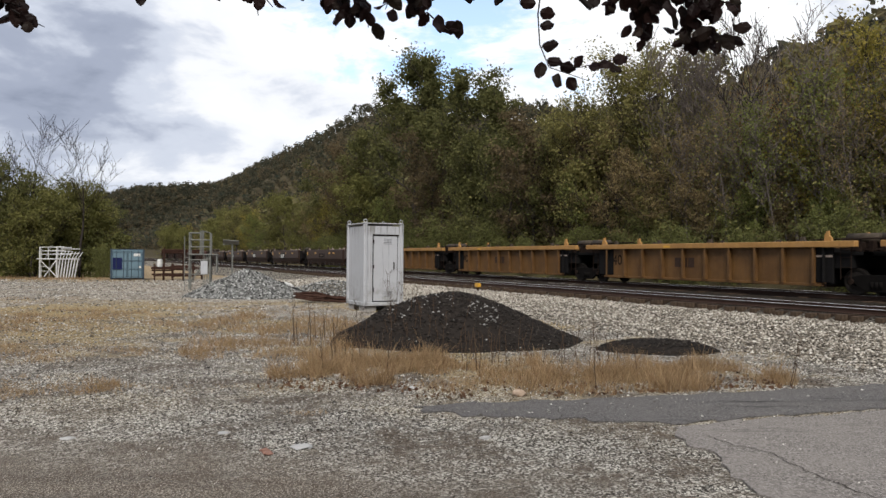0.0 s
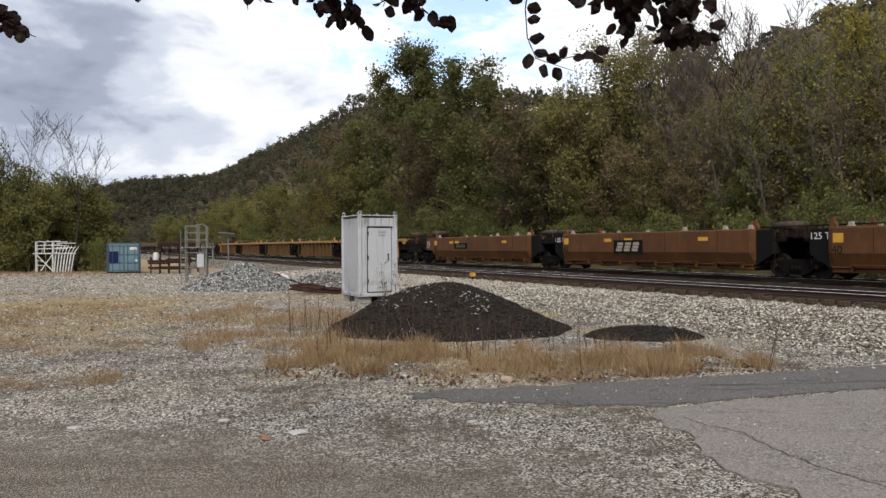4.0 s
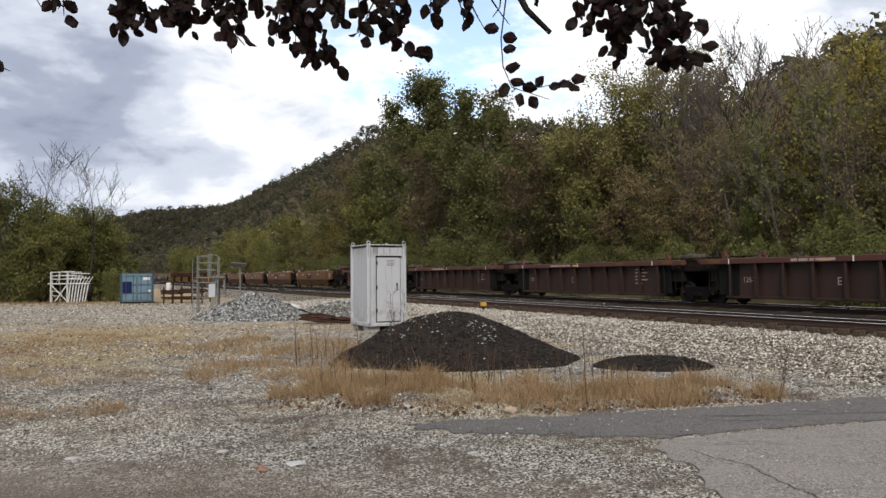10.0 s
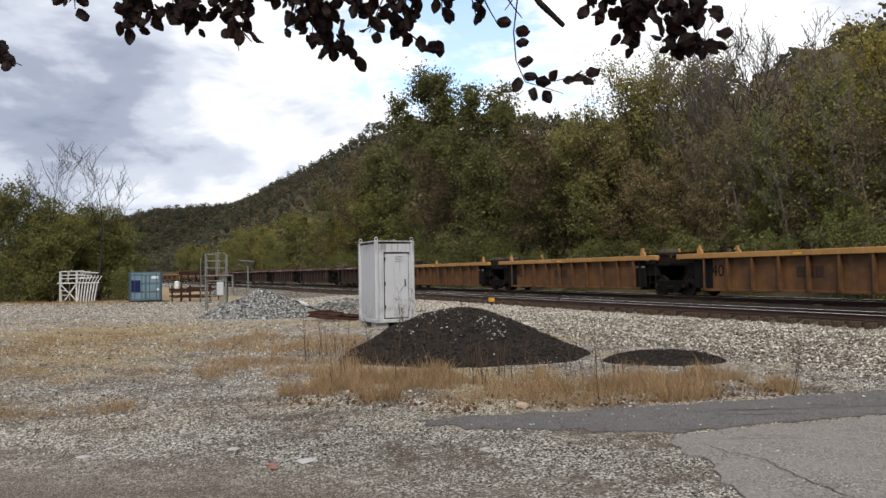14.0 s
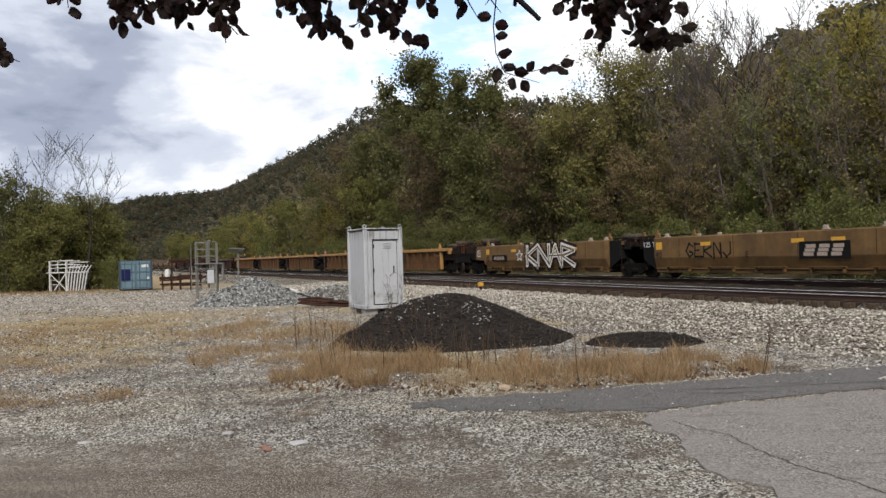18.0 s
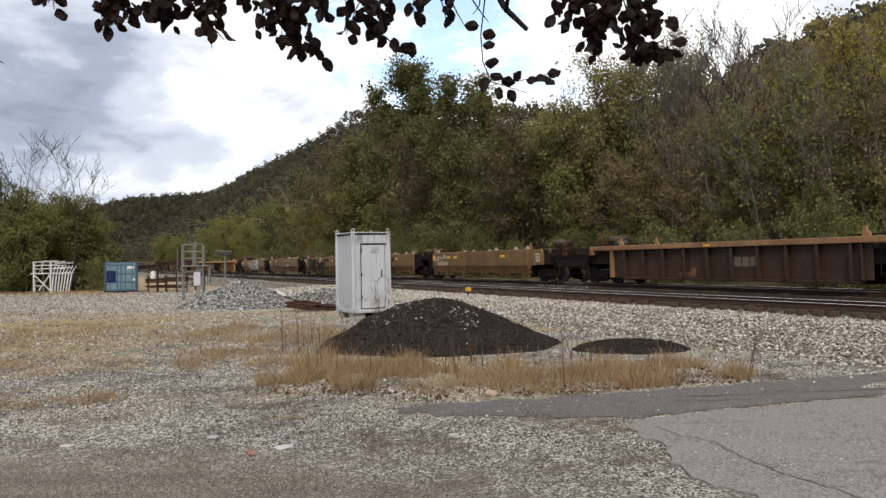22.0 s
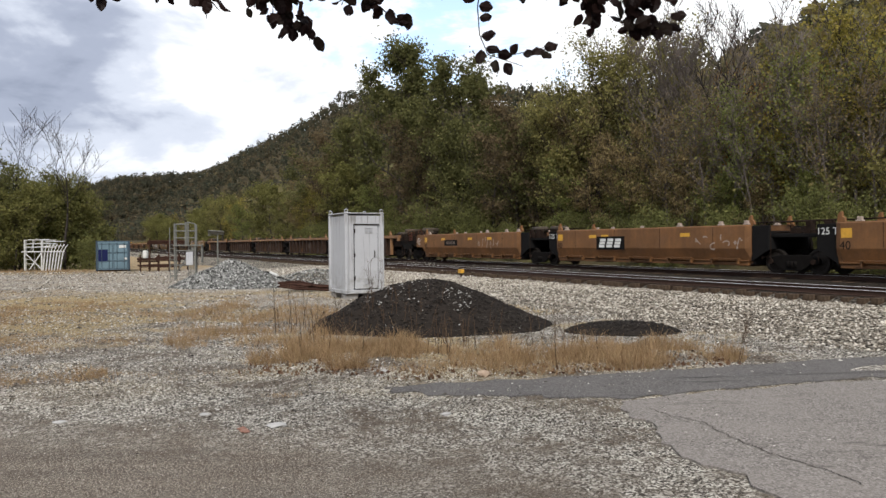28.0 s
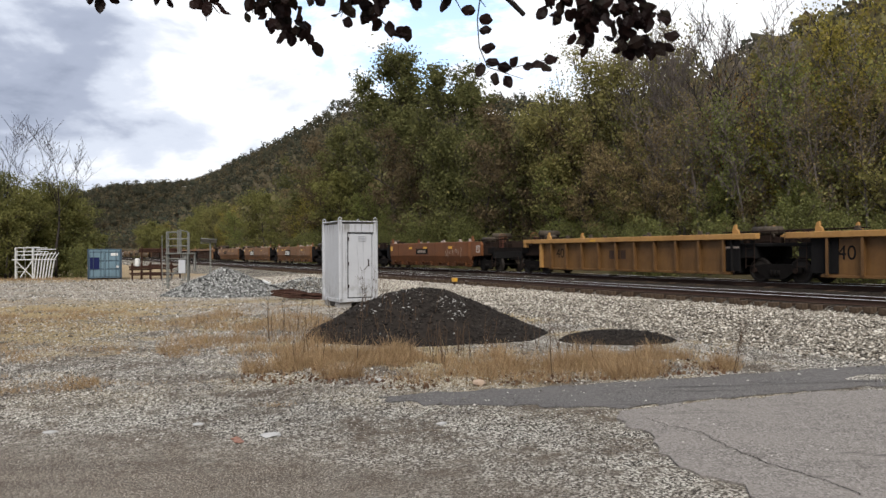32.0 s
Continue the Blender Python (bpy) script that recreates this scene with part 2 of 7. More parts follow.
M_TIE = plain("creosoted_tie", (0.032, 0.022, 0.016), 0.9, 0.0, 0.5, 12)
M_TIE_END = plain("weathered_tie_end", (0.075, 0.053, 0.037), 0.9, 0.0, 0.6, 9)


# ---- mesh helpers ----
def finish(bm, name, mat, smooth=False):
    me = bpy.data.meshes.new(name)
    bm.to_mesh(me)
    bm.free()
    for m in (mat if isinstance(mat, (list, tuple)) else [mat]):
        me.materials.append(m)
    if smooth:
        me.polygons.foreach_set("use_smooth", [True] * len(me.polygons))
    return me


def part(name, bm, material, parent, label="", smooth=False):
    me = bm if isinstance(bm, bpy.types.Mesh) else finish(bm, name, material, smooth)
    ob = new(name, me)
    ob.parent = parent
    if label:
        tagged(ob, label)
    return ob


def thing(name, label, category, group="", m=None, kind=""):
    ob = new(name)
    ob.empty_display_size = 0.3
    tagged(ob, label, category, group, kind)
    if m is not None:
        ob.matrix_basis = m
    return ob


def box(bm, x0, x1, y0, y1, z0, z1, bevel=0.0, m=None):
    g = bmesh.ops.create_cube(bm, size=1.0)["verts"]
    for v in g:
        v.co = Vector((x0 + (v.co.x + 0.5) * (x1 - x0), y0 + (v.co.y + 0.5) * (y1 - y0), z0 + (v.co.z + 0.5) * (z1 - z0)))
    if m is not None:
        bmesh.ops.transform(bm, matrix=m, verts=g)
    if bevel:
        es = list({e for v in g for e in v.link_edges})
        bmesh.ops.bevel(bm, geom=es, offset=bevel, segments=1, affect="EDGES", profile=0.5)
    return g


def boxes(*dims, bevel=0.0):
    bm = bmesh.new()
    for d in dims:
        box(bm, *d, bevel=bevel)
    return bm


def tube(bm, a, b, r0, r1=None, n=8, cap=True):
    """A tapered tube from a to b."""
    a, b = Vector(a), Vector(b)
    r1 = r0 if r1 is None else r1
    q = (b - a).to_track_quat("Z", "Y")
    ra = [bm.verts.new(a + q @ Vector((r0 * math.cos(2 * math.pi * i / n), r0 * math.sin(2 * math.pi * i / n), 0))) for i in range(n)]
    rb = [bm.verts.new(b + q @ Vector((r1 * math.cos(2 * math.pi * i / n), r1 * math.sin(2 * math.pi * i / n), 0))) for i in range(n)]
    for i in range(n):
        bm.faces.new((ra[i], ra[(i + 1) % n], rb[(i + 1) % n], rb[i]))
    if cap:
        bm.faces.new(list(reversed(ra)))
        bm.faces.new(rb)


def tubes(*spans, n=8):
    bm = bmesh.new()
    for s in spans:
        tube(bm, *s, n=n)
    return bm


def prism(points, y0, y1, bevel=0.0):
    """An outline in x and z, given thickness from y0 to y1."""
    bm = bmesh.new()
    a = [bm.verts.new((x, y0, z)) for x, z in points]
    b = [bm.verts.new((x, y1, z)) for x, z in points]
    n = len(points)
    bm.faces.new(a)
    bm.faces.new(list(reversed(b)))
    for i in range(n):
        bm.faces.new((a[i], b[i], b[(i + 1) % n], a[(i + 1) % n]))
    bmesh.ops.recalc_face_normals(bm, faces=bm.faces[:])
    if bevel:
        bmesh.ops.bevel(bm, geom=bm.edges[:], offset=bevel, segments=1, affect="EDGES")
    return bm


def from_arrays(name, verts, faces, mat):
    me = bpy.data.meshes.new(name)
    me.from_pydata(verts, [], faces)
    me.materials.append(mat)
    return me


# ---- ground ----
def smooth(a, b, v):
    k = min(1.0, max(0.0, (v - a) / (b - a)))
    return k * k * (3 - 2 * k)


def hill_height(s, n):
    """The wooded valley side behind the line, and the hill that closes the valley far along it."""
    k = min(max(s, 120.0), 820.0)
    top = float(np.interp(k, (120, 158, 223, 344, 500, 672, 800), (80, 76, 57, 76, 110, 136, 130)))
    side = top * min(1.0, max(0.0, (n - 38) / 212)) ** 1.3
    if n > 250:
        side = top
    side += 4.0 * noise.noise((s * 0.012, n * 0.012, 0.3)) * smooth(60, 120, n)
    end = (0.88 + 0.0019 * (min(max(n, -60), 330) - 70)) * (99 + 9 * noise.noise((s * 0.006, n * 0.011, 4.2))) * smooth(905, 1230, s - 0.25 * n) * smooth(-190, 60, n)
    return max(side if n > 38 else 0.0, end)


def lot_height(x, y):
    z = -0.0135 * max(0.0, y - 24)
    return max(z, -0.9) + 0.035 * noise.noise((x * 0.25, y * 0.25, 0)) * smooth(3, 9, math.hypot(x, y))


def ground_height(x, y):
    n, s = x * NRM.x + y * NRM.y, x * ALONG.x + y * ALONG.y
    z = lot_height(x, y)
    if n > 16.5:
        z += (-0.32 - z) * smooth(16.5, 18.6, n)
    if n > 30:
        z += 1.2 * smooth(30, 36, n) - 0.5 * smooth(31, 33, n)
    return z + hill_height(s, n)


def ground_material():
    m = Mat("gravel_lot", 0.92)
    m.b.inputs["Specular IOR Level"].default_value = 0.12
    n1 = m.noise(0.16, 4, 0.6)
    n2 = m.noise(0.9, 5, 0.65)
    peb = m.voronoi(62, "Color")
    pebg = m.t.nodes.new("ShaderNodeRGBToBW")
    m.link(peb, pebg.inputs[0])
    stone = m.ramp(pebg.outputs[0], ((0.28, (0.02, 0.019, 0.018)), (0.48, (0.19, 0.18, 0.168)), (0.60, (0.42, 0.405, 0.38)), (0.74, (0.88, 0.865, 0.83))))
    dirt = m.ramp(m.noise(26, 6, 0.7), ((0.34, (0.055, 0.043, 0.035)), (0.52, (0.15, 0.125, 0.103)), (0.68, (0.34, 0.30, 0.26))))
    c = m.mix(m.ramp(m.math("ADD", m.math("MULTIPLY", n2, 0.6), m.math("MULTIPLY", m.noise(5, 6, 0.75), 0.4)), ((0.42, (0.0,)), (0.54, (1.0,)))), dirt, stone)
    # brown packed lane close by, with ruts along it
    y = m.math("ADD", m.dot((0.20, 1.0, 0.0), -5.55), m.math("MULTIPLY", m.math("SUBTRACT", m.noise(1.3, 6, 0.7), 0.5), 1.6))
    lane = m.math("MULTIPLY", m.ramp(m.math("ADD", m.math("MULTIPLY", y, 0.45), 0.5), ((0.1, (1.0,)), (0.8, (0.0,)))), m.ramp(m.math("ADD", m.math("MULTIPLY", m.dot((1.0, 0.0, 0.0)), 0.12), 0.5), ((0.42, (1.0,)), (0.70, (0.3,)))))
    fine = m.ramp(m.noise(75, 6, 0.8), ((0.36, (0.036, 0.028, 0.023)), (0.46, (0.10, 0.081, 0.066)), (0.54, (0.22, 0.186, 0.158)), (0.60, (0.80, 0.75, 0.69))))
    rut = m.ramp(m.noise(1.6, 6, 0.7, stretch=(0.25, 1.6, 1.0)), ((0.42, (0.0,)), (0.62, (0.6,))))
    packed = m.mix(rut, fine, m.toned(fine, 0.6))
    c = m.mix(m.math("MULTIPLY", lane, 0.9), c, packed)
    # paler, rougher open ground farther out, with tan dirt in bands
    out = m.ramp(m.math("DIVIDE", m.dot((0.0, 1.0, 0)), 60.0), ((0.28, (0.0,)), (0.36, (1.0,))))
    lump = m.ramp(m.noise(4.5, 7, 0.8, stretch=(0.6, 1.0, 1.0)), ((0.38, (0.06, 0.047, 0.038)), (0.47, (0.25, 0.22, 0.19)), (0.54, (0.48, 0.455, 0.42)), (0.63, (0.85, 0.83, 0.79))))
    band = m.ramp(m.noise(0.35, 5, 0.6, stretch=(0.4, 1.6, 1.0)), ((0.45, (0.0,)), (0.6, (0.7,))))
    c = m.mix(m.math("MULTIPLY", out, 0.75), c, m.mix(m.math("MULTIPLY", band, 0.8), lump, m.ramp(m.noise(9, 6, 0.75), ((0.36, (0.16, 0.125, 0.09)), (0.64, (0.42, 0.35, 0.27))))))
    # dry thatch in patches over the open lot
    far = m.ramp(m.math("DIVIDE", m.dot((0.15, 1.0, 0)), 60.0), ((0.10, (0.0,)), (0.19, (1.0,))))
    patch = m.math("MULTIPLY", m.ramp(m.math("ADD", m.math("MULTIPLY", n1, 0.75), m.math("MULTIPLY", n2, 0.35)), ((0.52, (0.0,)), (0.60, (1.0,)))), m.math("MULTIPLY", far, m.ramp(m.math("DIVIDE", m.dot((0.0, 1.0, 0)), 60.0), ((0.36, (1.0,)), (0.46, (0.15,))))))
    thatch = m.ramp(m.noise(18, 6, 0.7), ((0.34, (0.16, 0.11, 0.05)), (0.5, (0.36, 0.27, 0.125)), (0.68, (0.60, 0.48, 0.25))))
    c = m.mix(m.math("MULTIPLY", patch, 0.8), c, thatch)
    # bare tan soil along the lot's far edge
    soil = m.math("MULTIPLY", m.ramp(m.math("ADD", m.math("DIVIDE", m.dot((0.0, 1.0, 0)), 80.0), m.math("MULTIPLY", m.noise(0.3, 4, 0.6), 0.06)), ((0.655, (0.0,)), (0.70, (0.9,)))), m.ramp(m.math("ADD", m.math("DIVIDE", m.dot((1.0, 0.0, 0)), 80.0), 0.7), ((0.40, (1.0,)), (0.47, (0.0,)))))
    c = m.mix(soil, c, m.ramp(m.noise(4, 6, 0.75), ((0.35, (0.17, 0.12, 0.07)), (0.65, (0.46, 0.36, 0.22)))))
    # leaf litter and soil of the wooded side
    wood = m.math("MAXIMUM", m.ramp(m.math("DIVIDE", m.dot(tuple(NRM)), 60.0), ((0.49, (0.0,)), (0.56, (1.0,)))), m.ramp(m.math("DIVIDE", m.dot((0, 0, 1)), 10.0), ((0.2, (0.0,)), (0.5, (1.0,)))))
    c = m.mix(wood, c, m.ramp(m.noise(1.2, 6, 0.7), ((0.3, (0.045, 0.04, 0.022)), (0.7, (0.10, 0.08, 0.045)))))
    m.colour(m.mix(1.0, c, (0.745, 0.72, 0.665), "MULTIPLY"))
    m.bump(m.math("ADD", m.math("MULTIPLY", pebg.outputs[0], 0.6), m.noise(90, 4)), 0.025, 0.9)
    return m.m


def spaced(lo, hi, near, far):
    """Coordinates between lo and hi, close together near zero."""
    out, v = [0.0], 0.0
    while v < hi:
        v += near + (far - near) * min(1, max(0, v - 45) / 900)
        out.append(min(v, hi))
    v = 0.0
    while v > lo:
        v -= near + (far - near) * min(1, max(0, -v - 45) / 900)
        out.insert(0, max(v, lo))
    return out


def build_ground():
    ss, nn = spaced(-900, 2600, 1.0, 75), spaced(-900, 1500, 1.0, 75)
    verts, faces = [], []
    for s in ss:
        for n in nn:
            p = at_track(s, n)
            verts.append((p.x, p.y, ground_height(p.x, p.y)))
    w = len(nn)
    for i in range(len(ss) - 1):
        for j in range(w - 1):
            a = i * w + j
            faces.append((a, a + w, a + w + 1, a + 1))
    me = from_arrays("ground", verts, faces, M_GROUND)
    me.polygons.foreach_set("use_smooth", [True] * len(me.polygons))
    g = tagged(new("ground", me), "grey gravel lot with dry grass patches and wooded slopes", "ground", kind="structure")
    g.data.flip_normals() if g.data.polygons[0].normal.z < 0 else None
    return g


M_GROUND = ground_material()
ground = build_ground()


# ---- ballast, ties and rails ----
def ballast_material():
    m = Mat("pale_ballast", 0.9)
    m.b.inputs["Specular IOR Level"].default_value = 0.05
    v = m.voronoi(26, "Color")
    g = m.t.nodes.new("ShaderNodeRGBToBW")
    m.link(v, g.inputs[0])
    c = m.ramp(g.outputs[0], ((0.30, (0.020, 0.016, 0.012)), (0.50, (0.15, 0.125, 0.098)), (0.70, (0.60, 0.55, 0.46))))
    c = m.mix(m.ramp(m.noise(0.5, 5, 0.6), ((0.5, (0.0,)), (0.75, (0.55,)))), c, (0.16, 0.135, 0.11))
    # oily ballast round the tracks, with the train's shade painted into the near-black
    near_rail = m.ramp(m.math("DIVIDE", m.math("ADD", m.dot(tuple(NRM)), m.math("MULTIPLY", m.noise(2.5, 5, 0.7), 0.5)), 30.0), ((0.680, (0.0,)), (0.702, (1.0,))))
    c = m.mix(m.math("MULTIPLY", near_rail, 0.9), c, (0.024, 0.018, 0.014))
    d = m.voronoi(21, "Distance")
    # bed toned down: shade in the gaps between loose stones is painted here
    m.colour(m.toned(c, 0.55)).bump(m.math("SUBTRACT", m.noise(40, 3), d), 0.05, 1.0)
    return m.m


M_BALLAST = ballast_material()


def ballast_profile(n, s, x, y):
    """Height of the ballast: apron on the lot's side, shoulder, two track beds."""
    top1, top2 = RAIL - DROP - 0.19, RAIL - 0.19
    if n < 18.9:
        z = lot_height(x, y) + 0.012 + 0.05 * smooth(10, 15, n)
        z += (top1 - 0.17 - z) * smooth(15.5, 18.9, n)
    elif n < 20.75:
        z = top1 - 0.17 * (1 - smooth(20.35, 20.75, n))
    elif n < 23.6:
        z = top1
    elif n < 24.4:
        z = top1 + (top2 - top1) * (n - 23.6) / 0.8
    else:
        z = top2 - 0.6 * smooth(28.2, 30.2, n)
    return z + 0.028 * noise.noise((x * 1.7, y * 1.7, 1)) * (1 if n < 19 else 0.4)


def build_ballast():
    ss = spaced(-260, 900, 0.45, 60)
    nn = [10.0 + 0.45 * i for i in range(47)]
    verts, faces, w = [], [], len(nn)
    for s in ss:
        for n in nn:
            edge = 10.2 + 0.9 * noise.noise((s * 0.21, 0, 5)) + 0.4 * noise.noise((s * 1.1, 0, 8)) + 5.5 * smooth(38.0, 60.0, s)
            k = max(n, min(edge, 19.2))
            p = at_track(s, k)
            verts.append((p.x, p.y, ballast_profile(k, s, p.x, p.y) - (0.05 if n < edge else 0.0)))
    for i in range(len(ss) - 1):
        for j in range(w - 1):
            a = i * w + j
            faces.append((a, a + 1, a + w + 1, a + w))
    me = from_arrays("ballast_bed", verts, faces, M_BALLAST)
    me.polygons.foreach_set("use_smooth", [True] * len(me.polygons))
    ob = tagged(new("ballast_bed", me), "pale crushed-stone ballast under two railway tracks", "ballast", kind="structure")
    if me.polygons[0].normal.z < 0:
        me.flip_normals()
    return ob


ballast = build_ballast()


def build_track(name, n, z, s0, s1, near):
    """One track: two rails of three parts each, and its ties."""
    tr = thing(name, "railway track with shiny rails on dark wooden ties", "railway track", "railway tracks", track_pose(0, n, z), "structure")
    for side in (-0.7525, 0.7525):
        prof = ((-0.068, -0.17), (0.068, -0.17), (0.068, -0.155), (0.012, -0.14), (0.012, -0.04), (0.034, -0.034), (0.034, -0.004), (-0.034, -0.004), (-0.034, -0.034), (-0.012, -0.04), (-0.012, -0.14), (-0.068, -0.155))
        verts = [(s, side + y, h) for s in (s0, s1) for y, h in prof]
        k = len(prof)
        faces = [(i, (i + 1) % k, k + (i + 1) % k, k + i) for i in range(k)]
        rail = part("rail", from_arrays("rail", verts, faces, M_RAIL), None, tr)
        part("rail_head", boxes((s0, s1, side - 0.033, side + 0.033, -0.004, 0.0)), M_RAILTOP, rail, "polished rail head")
    ends = bmesh.new()
    box(ends, -0.115, 0.115, -1.3, 1.34, -0.36, -0.165, 0.012)
    k = len(ends.faces)
    box(ends, -0.115, 0.115, 1.34, 1.62, -0.355, -0.168, 0.012)
    ends.faces.ensure_lookup_table()
    for face in ends.faces[k:]:
        face.material_index = 1
    tie = finish(ends, "tie", [M_TIE, M_TIE_END])
    plate = finish(boxes((-0.09, 0.09, -0.17, 0.17, -0.168, -0.158)), "tie_plate", M_RAIL)
    rng = random.Random(7)
    s = near[0]
    while s < near[1]:
        t = part("tie", tie, None, tr)
        t.matrix_basis = pose(s + rng.uniform(-0.04, 0.04), rng.uniform(-0.20, 0.16), rng.uniform(-0.03, 0.008), rng.uniform(-0.8, 0.8), 0, rng.uniform(-3.0, 3.0))
        s += 0.53
    bm = bmesh.new()
    for a, b in ((s0, near[0]), (near[1], s1)):
        k = a
        while k < b - 0.3:
            box(bm, k - 0.115, k + 0.115, -1.3, 1.3, -0.33, -0.165)
            k += 0.53 if abs(k) < 120 else 1.06
    tagged(part("ties", bm, M_TIE, tr), kind="stuff")
    return tr


build_track("near_track", DIST - GAP, RAIL - DROP, -260, 900, (2, 82))
build_track("far_track", DIST, RAIL, -560, 900, (4, 60))


# ---- the train ----
MESH = {}


def shared(key, maker, mat, smooth_on=False):
    if key not in MESH:
        MESH[key] = finish(maker(), key.split(":")[0], mat, smooth_on)
    return MESH[key]


def text_mesh(text, size, mat):
    key = f"marking:{text}:{size}:{mat.name}"
    if key not in MESH:
        cu = bpy.data.curves.new("marking", "FONT")
        cu.body, cu.size, cu.extrude = text, size, 0.002
        cu.align_x, cu.align_y = "CENTER", "CENTER"
        ob = new("marking", cu)
        me = bpy.data.meshes.new_from_object(ob)
        bpy.data.objects.remove(ob)
        me.materials.clear()
        me.materials.append(mat)
        MESH[key] = me
    return MESH[key]


SIDE_VIEW = Matrix(((-1, 0, 0, 0), (0, 0, 1, 0), (0, 1, 0, 0), (0, 0, 0, 1)))   # lettering read from the lot


def decal(name, me, x, z, y, parent, label=""):
    ob = part(name, me, None, parent, label)
    ob.matrix_basis = Matrix.Translation((x, y, z)) @ SIDE_VIEW
    return ob


def wheel_mesh():
    bm = bmesh.new()
    rings = ((0.10, -0.02), (0.16, 0.05), (0.36, 0.03), (0.41, 0.065), (0.475, 0.065), (0.482, -0.04), (0.51, -0.055), (0.50, -0.075), (0.40, -0.07), (0.12, -0.06))
    n = 28
    cols = [[bm.verts.new((r * math.cos(2 * math.pi * i / n), y, r * math.sin(2 * math.pi * i / n))) for i in range(n)] for r, y in rings]
    for a, b in zip(cols, cols[1:]):
        for i in range(n):
            bm.faces.new((a[i], a[(i + 1) % n], b[(i + 1) % n], b[i]))
    bm.faces.new(cols[0])
    bm.faces.new(list(reversed(cols[-1])))
    bmesh.ops.recalc_face_normals(bm, faces=bm.faces[:])
    return bm


def frame_outline():
    return ((-1.12, 0.40), (-1.12, 0.60), (-0.95, 0.66), (-0.55, 0.74), (0.55, 0.74), (0.95, 0.66), (1.12, 0.60), (1.12, 0.40), (0.98, 0.36), (0.82, 0.42), (0.50, 0.20), (0.36, 0.14), (-0.36, 0.14), (-0.50, 0.20), (-0.82, 0.42), (-0.98, 0.36))


def spring_mesh():
    return tubes(*[((x, 0, 0.24), (x, 0, 0.50), 0.062) for x in (-0.16, 0.0, 0.16)], n=10)


def add_truck(parent, x):
    """A four-wheel bogie under a well car's end."""
    bol = part("truck", shared("truck", lambda: boxes((-0.22, 0.22, -1.02, 1.02, 0.46, 0.72), (-0.16, 0.16, -0.3, 0.3, 0.72, 0.95), bevel=0.02), M_TRUCK), None, parent, "greasy black cast-steel bogie")
    bol.matrix_basis = pose(x, 0, 0)
    for y in (-1.03, 1.03):
        f = part("side_frame", shared("side_frame", lambda: prism(frame_outline(), -0.07, 0.07, 0.015), M_TRUCK), None, bol)
        f.location.y = y
        o = part("spring_set", shared("springs", spring_mesh, M_TRUCK, True), None, bol)
        o.location.y = y * 1.06
        for wx in (-0.915, 0.915):
            w = part("wheel", shared("wheel", wheel_mesh, M_WHEEL), None, bol, "worn steel wheel")
            w.matrix_basis = pose(wx, y * 0.76 / 1.03, 0.482, 0, 0, 0 if y > 0 else 180)
            b = part("bearing_cap", shared("bearing_cap", lambda: tubes(((0, -0.02, 0), (0, 0.13, 0), 0.10), n=12), M_DARKEQ), None, bol)
            b.matrix_basis = pose(wx, y, 0.482, 0, 0, 0 if y > 0 else 180)
    for wx in (-0.915, 0.915):
        a = part("axle", shared("axle", lambda: tubes(((0, -0.95, 0), (0, 0.95, 0), 0.08), n=10), M_TRUCK), None, bol)
        a.location = (wx, 0, 0.482)
    return bol


def ladder_mesh():
    spans = [((-0.2, 0, 0.55), (-0.2, 0, 1.9), 0.016), ((0.2, 0, 0.55), (0.2, 0, 1.9), 0.016)]
    spans += [((-0.2, 0, z), (0.2, 0, z), 0.014) for z in (0.65, 1.0, 1.35, 1.7)]
    return tubes(*spans, n=6)


def ring_mesh(centre, radius, thick, n=20, m=6, axis="y"):
    """A closed round ring about an axis."""
    bm = bmesh.new()
    loops = []
    for i in range(n):
        a = 2 * math.pi * i / n
        row = []
        for k in range(m):
            b = 2 * math.pi * k / m
            r, o = radius + thick * math.cos(b), thick * math.sin(b)
            p = (r * math.cos(a), o, r * math.sin(a)) if axis == "y" else (o, r * math.cos(a), r * math.sin(a))
            row.append(bm.verts.new(Vector(centre) + Vector(p)))
        loops.append(row)
    for i in range(n):
        for k in range(m):
            bm.faces.new((loops[i][k], loops[(i + 1) % n][k], loops[(i + 1) % n][(k + 1) % m], loops[i][(k + 1) % m]))
    bmesh.ops.recalc_face_normals(bm, faces=bm.faces[:])
    return bm


def brake_wheel_mesh():
    bm = ring_mesh((0, 0, 0), 0.28, 0.018, axis="x")
    for i in range(5):
        a = 2 * math.pi * i / 5
        tube(bm, (0, 0, 0), (0.02, 0.28 * math.cos(a), 0.28 * math.sin(a)), 0.013, n=5)
    return bm


def tank_mesh():
    bm = tubes(((-0.62, 0, 0), (0.62, 0, 0), 0.19), ((-0.70, 0, 0), (-0.62, 0, 0), 0.11, 0.19), ((0.62, 0, 0), (0.70, 0, 0), 0.19, 0.11), n=14)
    for x in (-0.4, 0.4):
        box(bm, x - 0.03, x + 0.03, -0.16, 0.16, -0.28, -0.12)
    return bm


